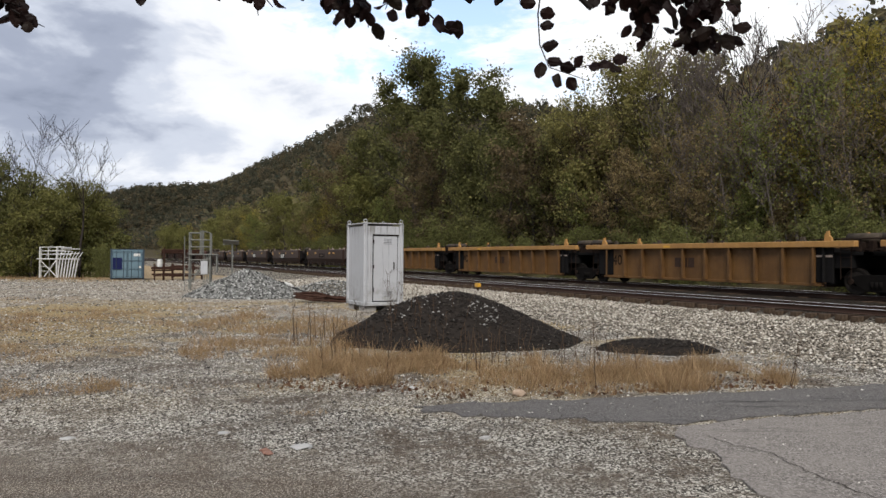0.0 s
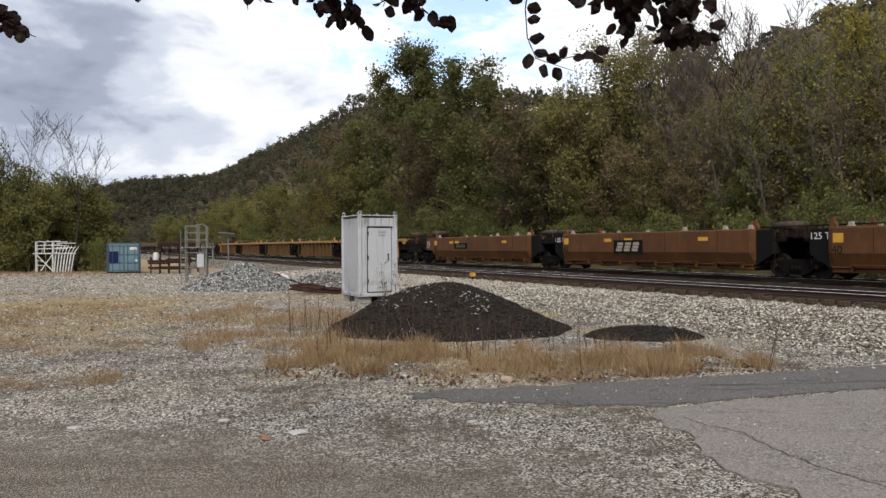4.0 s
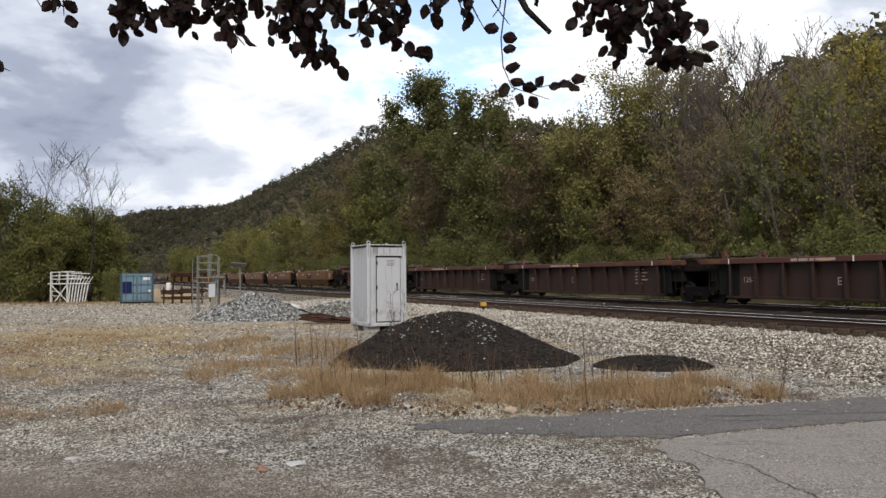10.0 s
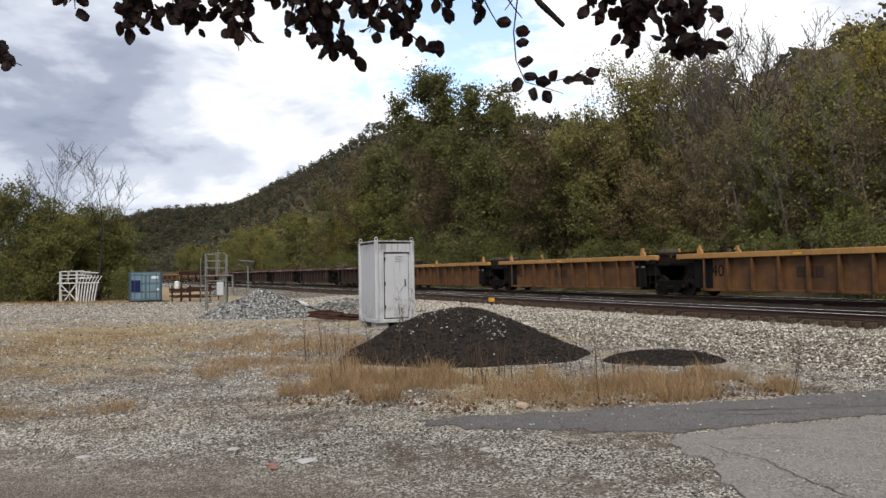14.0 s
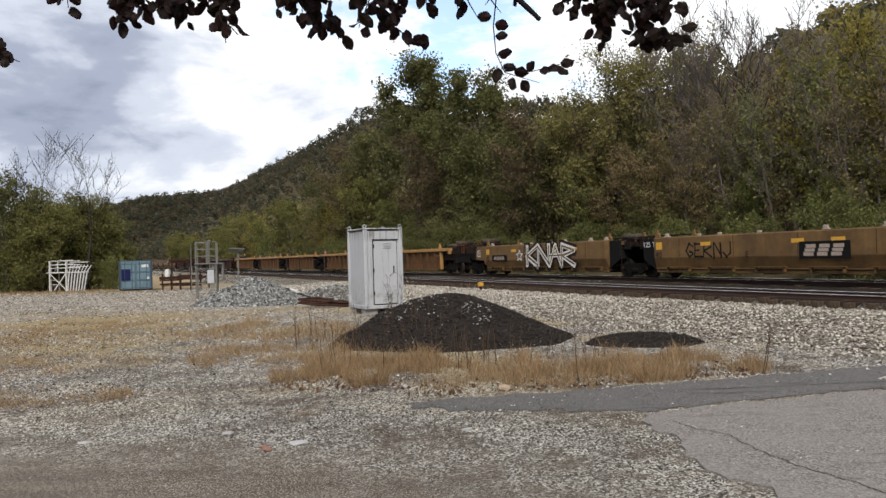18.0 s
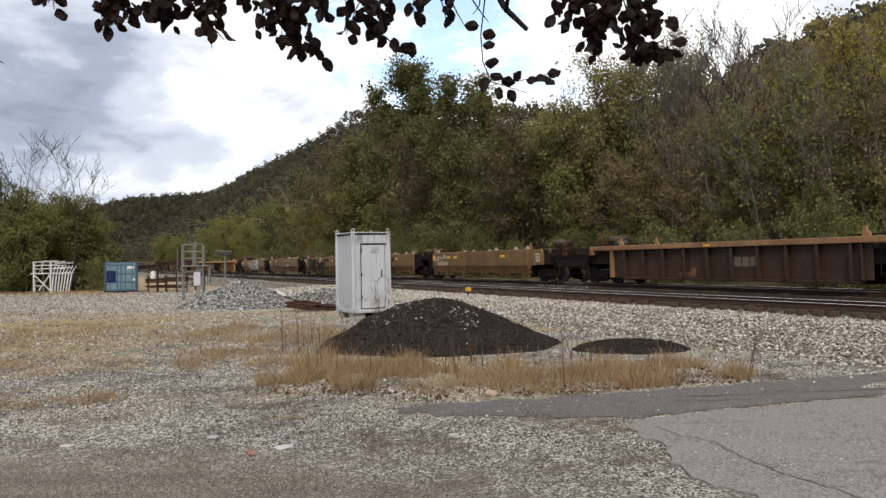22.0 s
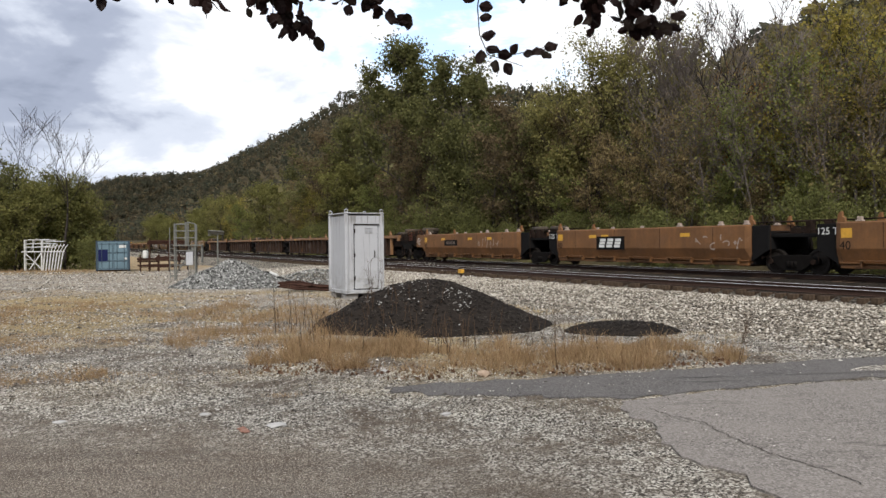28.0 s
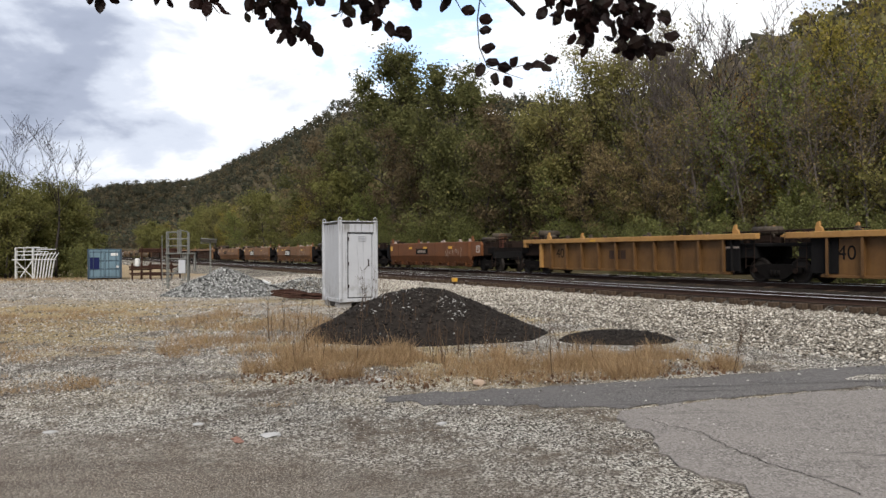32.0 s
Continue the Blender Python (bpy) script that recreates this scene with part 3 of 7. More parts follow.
def pipes_mesh(seed):
    rng = random.Random(seed)
    bm = bmesh.new()
    for k in range(5):
        y = rng.uniform(-0.9, 1.0)
        z = rng.uniform(0.03, 0.12)
        x0, x1 = rng.uniform(-0.9, -0.4), rng.uniform(0.3, 0.9)
        tube(bm, (x0, y, z), (x1, y + rng.uniform(-0.3, 0.3), z), 0.022, n=6)
    for y in (0.95, 0.6):
        tube(bm, (-2.6, y, 0.50), (1.9, y + 0.05, 0.46), 0.024, n=6)
        tube(bm, (-1.5, y, 0.0), (-1.5, y, 0.5), 0.018, n=5)
        tube(bm, (1.2, y, 0.0), (1.2, y, 0.47), 0.018, n=5)
    for k in range(4):
        x, y = rng.uniform(-0.8, 0.8), rng.uniform(-0.9, 0.9)
        box(bm, x, x + rng.uniform(0.15, 0.35), y, y + rng.uniform(0.15, 0.35), 0.0, rng.uniform(0.18, 0.48), 0.02)
    return bm


def guide_mesh():
    return prism(((-0.16, 0.0), (0.16, 0.0), (0.14, 0.22), (0.07, 0.36), (-0.02, 0.38), (-0.04, 0.2), (-0.13, 0.14)), -0.06, 0.06, 0.012)


def cone_mesh():
    return boxes((-0.09, 0.09, -0.06, 0.06, 0.0, 0.15), (-0.13, 0.13, -0.09, 0.09, -0.02, 0.03), bevel=0.012)


def railing_mesh():
    return tubes(((0, -0.9, 0), (0, -0.9, 0.95), 0.018), ((0, 0.9, 0), (0, 0.9, 0.95), 0.018), ((0, 0.25, 0), (0, 0.25, 0.95), 0.018),
                 ((0, -0.9, 0.95), (0, 0.9, 0.95), 0.018), ((0, -0.9, 0.5), (0, 0.9, 0.5), 0.014), n=6)


def coupler_mesh():
    bm = boxes((0.0, 0.95, -0.09, 0.09, 0.74, 0.94), bevel=0.02)
    box(bm, 0.9, 1.25, -0.16, 0.2, 0.70, 0.98, 0.05)
    return bm


def hose_mesh():
    """A looped hose that hangs by the coupler."""
    bm = bmesh.new()
    pts = [(1.0 + 0.22 * math.sin(t * math.pi) + 0.12 * t, 0.55 - 0.3 * t, 0.95 - 0.5 * math.sin(t * math.pi * 0.9)) for t in (0, 0.15, 0.3, 0.45, 0.6, 0.75, 0.9, 1.0)]
    for a, b in zip(pts, pts[1:]):
        tube(bm, a, b, 0.028, n=6)
    return bm


def smooth_side(x0, x1):
    """The plain bulged side of a smooth-sided well, with sloped ends."""
    prof = ((1.22, 0.42), (1.30, 0.50), (1.462, 0.97), (1.47, 1.01), (1.47, 1.90), (1.44, 1.95), (1.24, 1.95), (1.20, 0.42))
    bm = bmesh.new()
    rows = []
    for x, k in ((x0, 0.55), (x0 + 0.22, 1.0), (x0 + 0.26, 1.0), (x1 - 0.26, 1.0), (x1 - 0.22, 1.0), (x1, 0.55)):
        rows.append([bm.verts.new((x, 1.24 + (y - 1.24) * k, z)) for y, z in prof])
    for a, b in zip(rows, rows[1:]):
        for i in range(len(prof)):
            j = (i + 1) % len(prof)
            bm.faces.new((a[i], b[i], b[j], a[j]))
    bm.faces.new(list(reversed(rows[0])))
    bm.faces.new(rows[-1])
    bmesh.ops.recalc_face_normals(bm, faces=bm.faces[:])
    return bm


def mirror_pose(side):
    return Matrix.Identity(4) if side > 0 else pose(0, 0, 0, 0, 0, 180)


def add_platform_gear(u, x, seed, paint, lead):
    """Deck over a truck, with its ladder, air tank, pipes and guides. x: the truck's place; lead: direction away from the well."""
    rng = random.Random(seed)
    a, b = (x - 0.35, x + 1.75) if lead < 0 else (x - 1.75, x + 0.35)
    part("end_deck", shared(f"end_deck:{lead}", lambda: boxes((-1.75 if lead > 0 else -0.35, 0.35 if lead > 0 else 1.75, -1.05, 1.05, 1.42, 1.56),
         (-1.75 if lead > 0 else 0.9, -0.9 if lead > 0 else 1.75, -1.2, 1.2, 0.95, 1.42), bevel=0.02), M_BLK), None, u, "black steel end deck").location.x = x
    for y in (1.22, -1.22):
        l = part("ladder", shared("ladder", ladder_mesh, M_DARKEQ), None, u)
        l.location = (x - lead * 1.05, y, 0)
    g = part("pipework", shared(f"pipework:{seed % 3}", lambda: pipes_mesh(seed % 3), M_DARKEQ), None, u)
    g.location = (x - lead * 0.7, 0, 1.56)
    if rng.random() < 0.6:
        t = part("air_tank", shared("air_tank", tank_mesh, M_TANK, True), None, u, "dusty steel air tank")
        t.location = (x - lead * 0.75, 0.55, 2.05)
        part("tank_stand", shared("tank_stand", lambda: boxes((-0.5, 0.5, -0.12, 0.12, -0.5, -0.16)), M_DARKEQ), None, u).location = (x - lead * 0.75, 0.55, 2.05)
    for y in (1.18, -1.18):
        q = part("guide_post", shared(f"guide_post:{paint.name}", guide_mesh, paint), None, u)
        q.location = (x - lead * 1.75, y, 1.95)
    return a, b


RIBS = [-5.9 + 1.31 * i for i in range(10)]


def ribbed_unit(name, label, paint, chord, seed, outer=()):
    """A well with ribbed sides under a wide flat top chord."""
    u = thing(name, label, "railway wagon", "train of empty well wagons")
    for side in (1, -1):
        mp = mirror_pose(side)
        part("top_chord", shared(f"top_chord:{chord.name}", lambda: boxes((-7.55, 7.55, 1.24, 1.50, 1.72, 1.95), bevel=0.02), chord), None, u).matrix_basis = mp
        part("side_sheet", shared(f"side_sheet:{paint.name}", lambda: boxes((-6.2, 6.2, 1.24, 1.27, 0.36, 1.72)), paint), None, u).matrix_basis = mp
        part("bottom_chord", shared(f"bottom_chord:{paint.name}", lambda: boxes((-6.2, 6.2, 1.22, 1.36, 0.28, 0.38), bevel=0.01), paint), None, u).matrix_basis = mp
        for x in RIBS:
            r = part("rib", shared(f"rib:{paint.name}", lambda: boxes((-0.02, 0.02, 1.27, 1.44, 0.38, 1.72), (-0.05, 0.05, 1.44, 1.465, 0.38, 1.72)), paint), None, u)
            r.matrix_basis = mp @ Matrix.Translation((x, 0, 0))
        for x0, x1 in ((-6.62, -5.72), (5.55, 6.62)):
            if x0 * side > 0 and 1 in outer or x0 * side < 0 and -1 in outer:
                lead = 1 if x0 > 0 else -1
                part("end_sheet", shared(f"end_sheet:{paint.name}:{lead}", lambda: boxes(tuple(sorted((6.2 * lead, 6.8 * lead))) + (1.24, 1.27, 0.36, 1.72)), paint), None, u).matrix_basis = mp
                part("end_post", shared(f"end_post:{chord.name}:{lead}", lambda: boxes(tuple(sorted((6.8 * lead, 6.95 * lead))) + (1.22, 1.46, 0.36, 1.72), bevel=0.012), chord), None, u).matrix_basis = mp
                part("chord_tip", shared(f"chord_tip:{chord.name}:{lead}", lambda: boxes(tuple(sorted((7.55 * lead, 8.5 * lead))) + (1.22, 1.50, 1.74, 1.95), tuple(sorted((8.2 * lead, 8.49 * lead))) + (1.30, 1.48, 1.50, 1.75), bevel=0.015), chord), None, u).matrix_basis = mp
                continue
            pm = paint if paint == M_DKB else M_BLK
            part("end_panel", shared(f"end_panel:{x0}:{pm.name}", lambda: boxes((x0, x1, 1.23, 1.31, 0.42, 1.715), (x0 + 0.3, x0 + 0.36, 1.31, 1.44, 0.42, 1.715), bevel=0.01), pm), None, u, "dark end panel").matrix_basis = mp
        for x in (-5.0, -1.2, 2.4, 4.9):
            c = part("corner_guide", shared("corner_guide", cone_mesh, M_TANK), None, u)
            c.matrix_basis = mp @ Matrix.Translation((x + 0.4 * math.sin(seed + x), 1.33, 1.97))
        part("reflector", shared("reflector", lambda: boxes((-0.2, 0.2, 1.501, 1.505, 1.77, 1.86)), M_REFL), None, u).matrix_basis = mp @ Matrix.Translation((2.0 + 1.5 * math.sin(seed), 0, 0))
    part("well_floor", shared("well_floor", lambda: boxes(*[(x - 0.3, x + 0.3, -1.24, 1.24, 0.26, 0.36) for x in (-6, -3, 0, 3, 6)], (-6.3, 6.3, -0.25, 0.25, 0.27, 0.35)), M_DARKEQ), None, u)
    for x in (-6.35, 6.35):
        part("bulkhead", shared("bulkhead", lambda: boxes((-0.05, 0.05, -1.24, 1.24, 0.36, 1.7)), M_BLK), None, u).location.x = x
    add_platform_gear(u, -8.1, seed * 2 + 1, chord, -1)
    add_platform_gear(u, 8.1, seed * 2, chord, 1)
    return u


def smooth_unit(name, label, paint, seed, outer=()):
    """A well with plain bulged sides, a walkway ledge and corner guides."""
    u = thing(name, label, "railway wagon", "train of empty well wagons")
    for side in (1, -1):
        mp = mirror_pose(side)
        part("side_sheet", shared(f"bulged_side:{paint.name}", lambda: smooth_side(-6.45, 6.45), paint), None, u).matrix_basis = mp
        part("ledge", shared(f"ledge:{paint.name}", lambda: boxes((-6.3, 6.3, 1.26, 1.40, 0.47, 0.51), (-6.3, 6.3, 1.24, 1.34, 0.30, 0.42)), paint), None, u).matrix_basis = mp
        for x in (-5.2, -2.7, -0.2, 2.3, 4.8):
            part("step", shared(f"step:{paint.name}", lambda: boxes((-0.75, 0.75, 1.44, 1.56, 0.56, 0.59), (-0.7, -0.62, 1.30, 1.5, 0.36, 0.56), (0.62, 0.7, 1.30, 1.5, 0.36, 0.56)), paint), None, u).matrix_basis = mp @ Matrix.Translation((x, 0, 0))
        for x0, x1 in ((-7.25, -6.42), (6.42, 7.25)):
            if x0 * side > 0 and 1 in outer or x0 * side < 0 and -1 in outer:
                lead = 1 if x0 > 0 else -1
                part("end_sheet", shared(f"bulged_end:{paint.name}:{lead}", lambda: prism(((6.46 * lead, 0.70), (6.7 * lead, 0.98), (7.75 * lead, 1.02), (7.75 * lead, 1.72), (7.6 * lead, 1.93), (6.46 * lead, 1.93)), 1.22, 1.40, 0.012), paint), None, u).matrix_basis = mp
                pl = part("placard", shared("placard", lambda: boxes((-0.19, -0.15, 0, 0.004, -0.22, 0.22), (0.15, 0.19, 0, 0.004, -0.22, 0.22), (-0.15, 0.15, 0, 0.004, -0.22, -0.18), (-0.15, 0.15, 0, 0.004, 0.18, 0.22), (-0.02, 0.02, 0, 0.004, -0.1, 0.1)), M_WHITE), None, u, "white outlined square marking")
                pl.matrix_basis = mp @ Matrix.Translation((7.35 * lead, 1.402, 1.45))
                continue
            part("end_panel", shared(f"end_panel_smooth:{x0}", lambda: prism(((x0, 0.95 if x0 < 0 else 0.45), (x1, 0.45 if x0 < 0 else 0.95), (x1, 1.9), (x0, 1.9)), 1.22, 1.32, 0.01), M_BLK), None, u, "black end panel").matrix_basis = mp
        for x in (-6.2, -4.9, -2.6, 5.6):
            c = part("corner_guide", shared("corner_guide_white", cone_mesh, M_FADE), None, u)
            c.matrix_basis = mp @ Matrix.Translation((x, 1.31, 1.97))
        part("reflector", shared("reflector_smooth", lambda: boxes((-0.28, 0.28, 1.469, 1.475, 1.5, 1.66)), M_REFL), None, u).matrix_basis = mp @ Matrix.Translation((1.0 + 3 * math.sin(seed), 0, 0))
        for x in (2.9, -3.4):
            part("reflector", shared("reflector_smooth", lambda: boxes((-0.28, 0.28, 1.469, 1.475, 1.5, 1.66)), M_REFL), None, u).matrix_basis = mp @ Matrix.Translation((x + 0.4 * math.cos(seed), 0, 0))
        part("reflector", shared("reflector_tall", lambda: boxes((-0.2, 0.2, 1.469, 1.475, 1.38, 1.72)), M_REFL), None, u).matrix_basis = mp @ Matrix.Translation((6.0 * side, 0, 0))
        for x in (-4.6, -1.5, 1.6, 4.7):
            part("weld_seam", shared("weld_seam", lambda: boxes((-0.012, 0.012, 1.468, 1.472, 1.02, 1.9)), M_SEAM), None, u).matrix_basis = mp @ Matrix.Translation((x, 0, 0))
    part("well_floor", shared("well_floor", lambda: boxes(*[(x - 0.3, x + 0.3, -1.24, 1.24, 0.26, 0.36) for x in (-6, -3, 0, 3, 6)], (-6.3, 6.3, -0.25, 0.25, 0.27, 0.35)), M_DARKEQ), None, u)
    for x in (-6.5, 6.5):
        part("bulkhead", shared("bulkhead", lambda: boxes((-0.05, 0.05, -1.24, 1.24, 0.36, 1.7)), M_BLK), None, u).location.x = x
    add_platform_gear(u, -8.1, seed * 2 + 1, paint, -1)
    add_platform_gear(u, 8.1, seed * 2, paint, 1)
    return u


def add_end(u, x, lead, chord, seed):
    """The outer end of a five-unit wagon: coupler, cross railing, brake wheel."""
    c = part("coupler", shared("coupler", coupler_mesh, M_TRUCK), None, u)
    c.matrix_basis = pose(x + lead * 0.85, 0, 0, 0, 0, 0 if lead > 0 else 180)
    part("end_sill", shared("end_sill", lambda: boxes((-0.12, 0.12, -1.3, 1.3, 0.85, 1.2), (-1.2, 0.1, -1.1, 1.1, 1.2, 1.28), bevel=0.015), M_BLK), None, u).matrix_basis = pose(x + lead * 1.05, 0, 0, 0, 0, 0 if lead > 0 else 180)
    part("cross_railing", shared("cross_railing", railing_mesh, M_DARKEQ), None, u).location = (x + lead * 0.95, 0, 1.28)
    for y in (1.3, -1.3):
        q = part("end_step", shared("end_step", lambda: tubes(((0, 0, 0.35), (0, 0, 1.0), 0.02), ((0.4, 0, 0.35), (0.4, 0, 1.0), 0.02), ((0, 0, 0.36), (0.4, 0, 0.36), 0.02), n=6), M_DARKEQ), None, u)
        q.location = (x + lead * 1.0 - 0.2, y, 0)
    part("brake_stand", shared("brake_stand", lambda: boxes((-0.1, 0.1, -0.12, 0.12, 1.2, 2.15), bevel=0.02), chord), None, u).location = (x + lead * 0.6, 0.45, 0)
    flip = pose(x, 0, 0, 0, 0, 0 if lead > 0 else 180)
    part("end_frame", shared("end_frame", lambda: boxes((-0.95, 0.98, -1.12, 1.12, 0.98, 1.40), (0.2, 0.95, -1.22, 1.22, 1.15, 1.52), (-0.6, 0.9, -0.45, 0.45, 0.8, 1.0), bevel=0.02), M_TRUCK), None, u, "black steel end frame").matrix_basis = flip
    part("valve_box", shared(f"valve_box:{seed % 2}", lambda: boxes((0.42, 0.95, 0.1 - 0.4 * (seed % 2), 1.0, 1.52, 1.95), (-0.5, 0.1, 0.5, 1.1, 1.56, 1.80), (-0.95, -0.6, -0.9, 1.1, 1.56, 1.72), (-0.1, 0.34, -0.9, 0.2, 1.54, 1.88), bevel=0.02), M_DARKEQ), None, u, "dark brown valve boxes").matrix_basis = flip
    for y in (1.17, -1.17):
        part("side_frame_plate", shared("side_frame_plate", lambda: boxes((-1.0, 0.55, -0.04, 0.04, 1.05, 1.62), bevel=0.01), M_DARKEQ), None, u).matrix_basis = flip @ Matrix.Translation((0, y, 0))
        for i, (px, top) in enumerate(((0.98, 2.3), (-0.75, 2.42))):
            part("rod", shared(f"rod:{top}", lambda: tubes(((0, 0, 1.4), (0, 0, top), 0.016), n=6), M_DARKEQ), None, u).matrix_basis = flip @ Matrix.Translation((px, y * (1.0 if i % 2 else 0.93), 0))
        part("grab_rail", shared("grab_rail", lambda: tubes(((-0.95, 0, 2.1), (0.4, 0, 2.1), 0.018), ((-0.95, 0, 1.5), (-0.95, 0, 2.1), 0.018), ((0.4, 0, 1.5), (0.4, 0, 2.1), 0.018), ((-0.3, 0, 1.5), (-0.3, 0, 2.1), 0.014), n=6), M_DARKEQ), None, u).matrix_basis = flip @ Matrix.Translation((0, y * 0.97, 0))
    hose = part("air_hose", shared("air_hose", hose_mesh, M_TANK, True), None, u, "dusty rubber air hose")
    hose.matrix_basis = flip
    if seed == 32:
        lamp = part("tail_lamp", shared("tail_lamp", lambda: tubes(((0, 0, 2.35), (0, 0, 2.72), 0.13), n=12), M_REFL), None, u, "amber end lamp on a post")
        lamp.matrix_basis = flip @ Matrix.Translation((0.1, 0.95, 0))
        part("lamp_post", shared("lamp_post", lambda: boxes((-0.05, 0.05, -0.05, 0.05, 1.5, 2.35)), M_DARKEQ), None, lamp)
    else:
        tk = part("cross_tank", shared("cross_tank", tank_mesh, M_TANK, True), None, u, "dusty grey-green air tank")
        tk.matrix_basis = flip @ pose(-0.55, 0.3, 2.3, 0, 0, 90)
        part("tank_stand", shared("cross_tank_stand", lambda: boxes((-0.08, 0.08, -0.5, 0.5, -0.75, -0.14)), M_DARKEQ), None, u).matrix_basis = flip @ Matrix.Translation((-0.55, 0.3, 2.3))
    b = part("brake_wheel", shared("brake_wheel", brake_wheel_mesh, M_RED), None, u, "red iron brake wheel")
    b.location = (x + lead * 0.72, 0.45, 2.12)


def bars_mesh(widths, h):
    """Lettering that cannot be given: upright bars of its size."""
    bm = bmesh.new()
    x = -sum(widths) / 2 - 0.03 * len(widths)
    for w in widths:
        box(bm, x, x + w, -h / 2, h / 2, 0.0, 0.003)
        x += w + 0.06
    return bm


def logo_mesh():
    """Three white slabs side by side, each cut by thin dark gaps."""
    bm = bmesh.new()
    for x in (-0.85, -0.28, 0.29):
        for z0, z1, k in ((-0.22, -0.08, 0.0), (-0.06, 0.06, 0.05), (0.08, 0.22, 0.10)):
            box(bm, x + k, x + 0.42 + k, z0, z1, 0.006, 0.009)
    return bm


def scribble_mesh(seed, w, h, count, thick):
    """Spray-painted loops and strokes in a row."""
    rng = random.Random(seed)
    bm = bmesh.new()
    step = w / count
    for k in range(count):
        x = -w / 2 + (k + 0.5) * step
        pts = [Vector((x + step * rng.uniform(-0.45, 0.5), h * rng.uniform(-0.5, 0.5), 0)) for _ in range(4)]
        ring = []
        for i in range(13):
            t = i / 12
            p = pts[0] * (1 - t) ** 3 + pts[1] * 3 * t * (1 - t) ** 2 * 1.6 + pts[2] * 3 * t * t * (1 - t) * 1.6 + pts[3] * t ** 3
            p = p - Vector((x, 0, 0)) * (3 * t * (1 - t) ** 2 * 0.6 + 3 * t * t * (1 - t) * 0.6)
            ring.append(p)
        for a, b in zip(ring, ring[1:]):
            d = (b - a)
            if d.length < 1e-4:
                continue
            q = Vector((-d.y, d.x, 0)).normalized() * thick * (0.6 + 0.5 * rng.random())
            f = [bm.verts.new(v) for v in (a - q, b - q, b + q, a + q)]
            bm.faces.new(f)
    return bm


def block_mesh(seed, count, w, h, bar):
    """Tall sprayed shards and blocks side by side."""
    rng = random.Random(seed)
    bm = bmesh.new()
    for k in range(count):
        x = (k - (count - 1) / 2) * w * 1.1
        lean = rng.uniform(-0.2, 0.2)
        strokes = []
        for j in range(rng.choice((2, 3))):
            z0, z1 = -h / 2 * rng.uniform(0.3, 1.0), h / 2 * rng.uniform(0.3, 1.0)
            px = -0.42 + 0.42 * j + rng.uniform(-0.08, 0.08)
            strokes.append((px, z0, px + rng.uniform(-0.1, 0.1), z1))
        if rng.random() < 0.45:
            zz = rng.uniform(-0.25, 0.25) * h
            strokes.append((-0.4, zz, 0.1, zz + rng.uniform(-0.25, 0.25)))
        for n, (ax, az, bx, bz) in enumerate(strokes):
            a, b = Vector((x + w * ax + lean * az, az, 0.0004 * n)), Vector((x + w * bx + lean * bz, bz, 0.0004 * n))
            q = Vector((a.y - b.y, b.x - a.x, 0)).normalized() * bar * rng.uniform(0.5, 0.8)
            bm.faces.new([bm.verts.new(v) for v in (a - q, b - q * 0.8, b + q * 0.8, a + q)])
    return bm


# strokes of sprayed capitals on a grid two wide and four high, from-to
STROKES = {"K": "00-04 02-24 02-20", "N": "00-04 04-20 20-24", "A": "00-14 14-20 02-22", "R": "00-04 04-23 23-02 02-20", "G": "23-14 14-02 02-10 10-21 21-12",
           "E": "00-04 04-24 02-12 00-20", "J": "24-21 21-10 10-01", "H": "00-04 20-24 02-22", "D": "00-04 04-22 22-00", "Z": "04-24 24-00 00-20"}


def glyph_mesh(letter, w, h, bar, seed, fat=1.0):
    """One sprayed capital of uneven strokes."""
    rng = random.Random(seed)
    bm = bmesh.new()
    for n, st in enumerate(STROKES[letter].split()):
        ax, az, bx, bz = (int(c) for c in st if c != "-")
        a, b = [Vector((w * (x / 2 - 0.5) + rng.uniform(-0.04, 0.04), h * (z / 4 - 0.5) + rng.uniform(-0.05, 0.05), 0.0005 * n)) for x, z in ((ax, az), (bx, bz))]
        d = (b - a).normalized() * bar * 0.4
        q = Vector((a.y - b.y, b.x - a.x, 0)).normalized() * bar * 0.5 * fat
        k0, k1 = rng.uniform(0.75, 1.3), rng.uniform(0.75, 1.3)
        bm.faces.new([bm.verts.new(v) for v in (a - d - q * k0, b + d - q * k1, b + d + q * k1, a - d + q * k0)])
    return bm


def star_mesh(r):
    """A five-pointed star."""
    bm = bmesh.new()
    rim = [bm.verts.new((q * math.sin(a), q * math.cos(a), 0)) for k in range(10) for q, a in (((r, 0.45 * r)[k % 2], k * math.pi / 5),)]
    hub = bm.verts.new((0, 0, 0))
    for a, b in zip(rim, rim[1:] + rim[:1]):
        bm.faces.new((a, hub, b))
    return bm


def spray_word(u, word, x, z, y, w, h, bar, mat, label, seed=0, gap=1.15):
    """Sprayed capitals in a row, each one a part."""
    for k, c in enumerate(word):
        decal("sprayed_letter", finish(glyph_mesh(c, w, h, bar, seed + k), "sprayed_letter", mat), x - (k - (len(word) - 1) / 2) * w * gap, z, y, u, label)


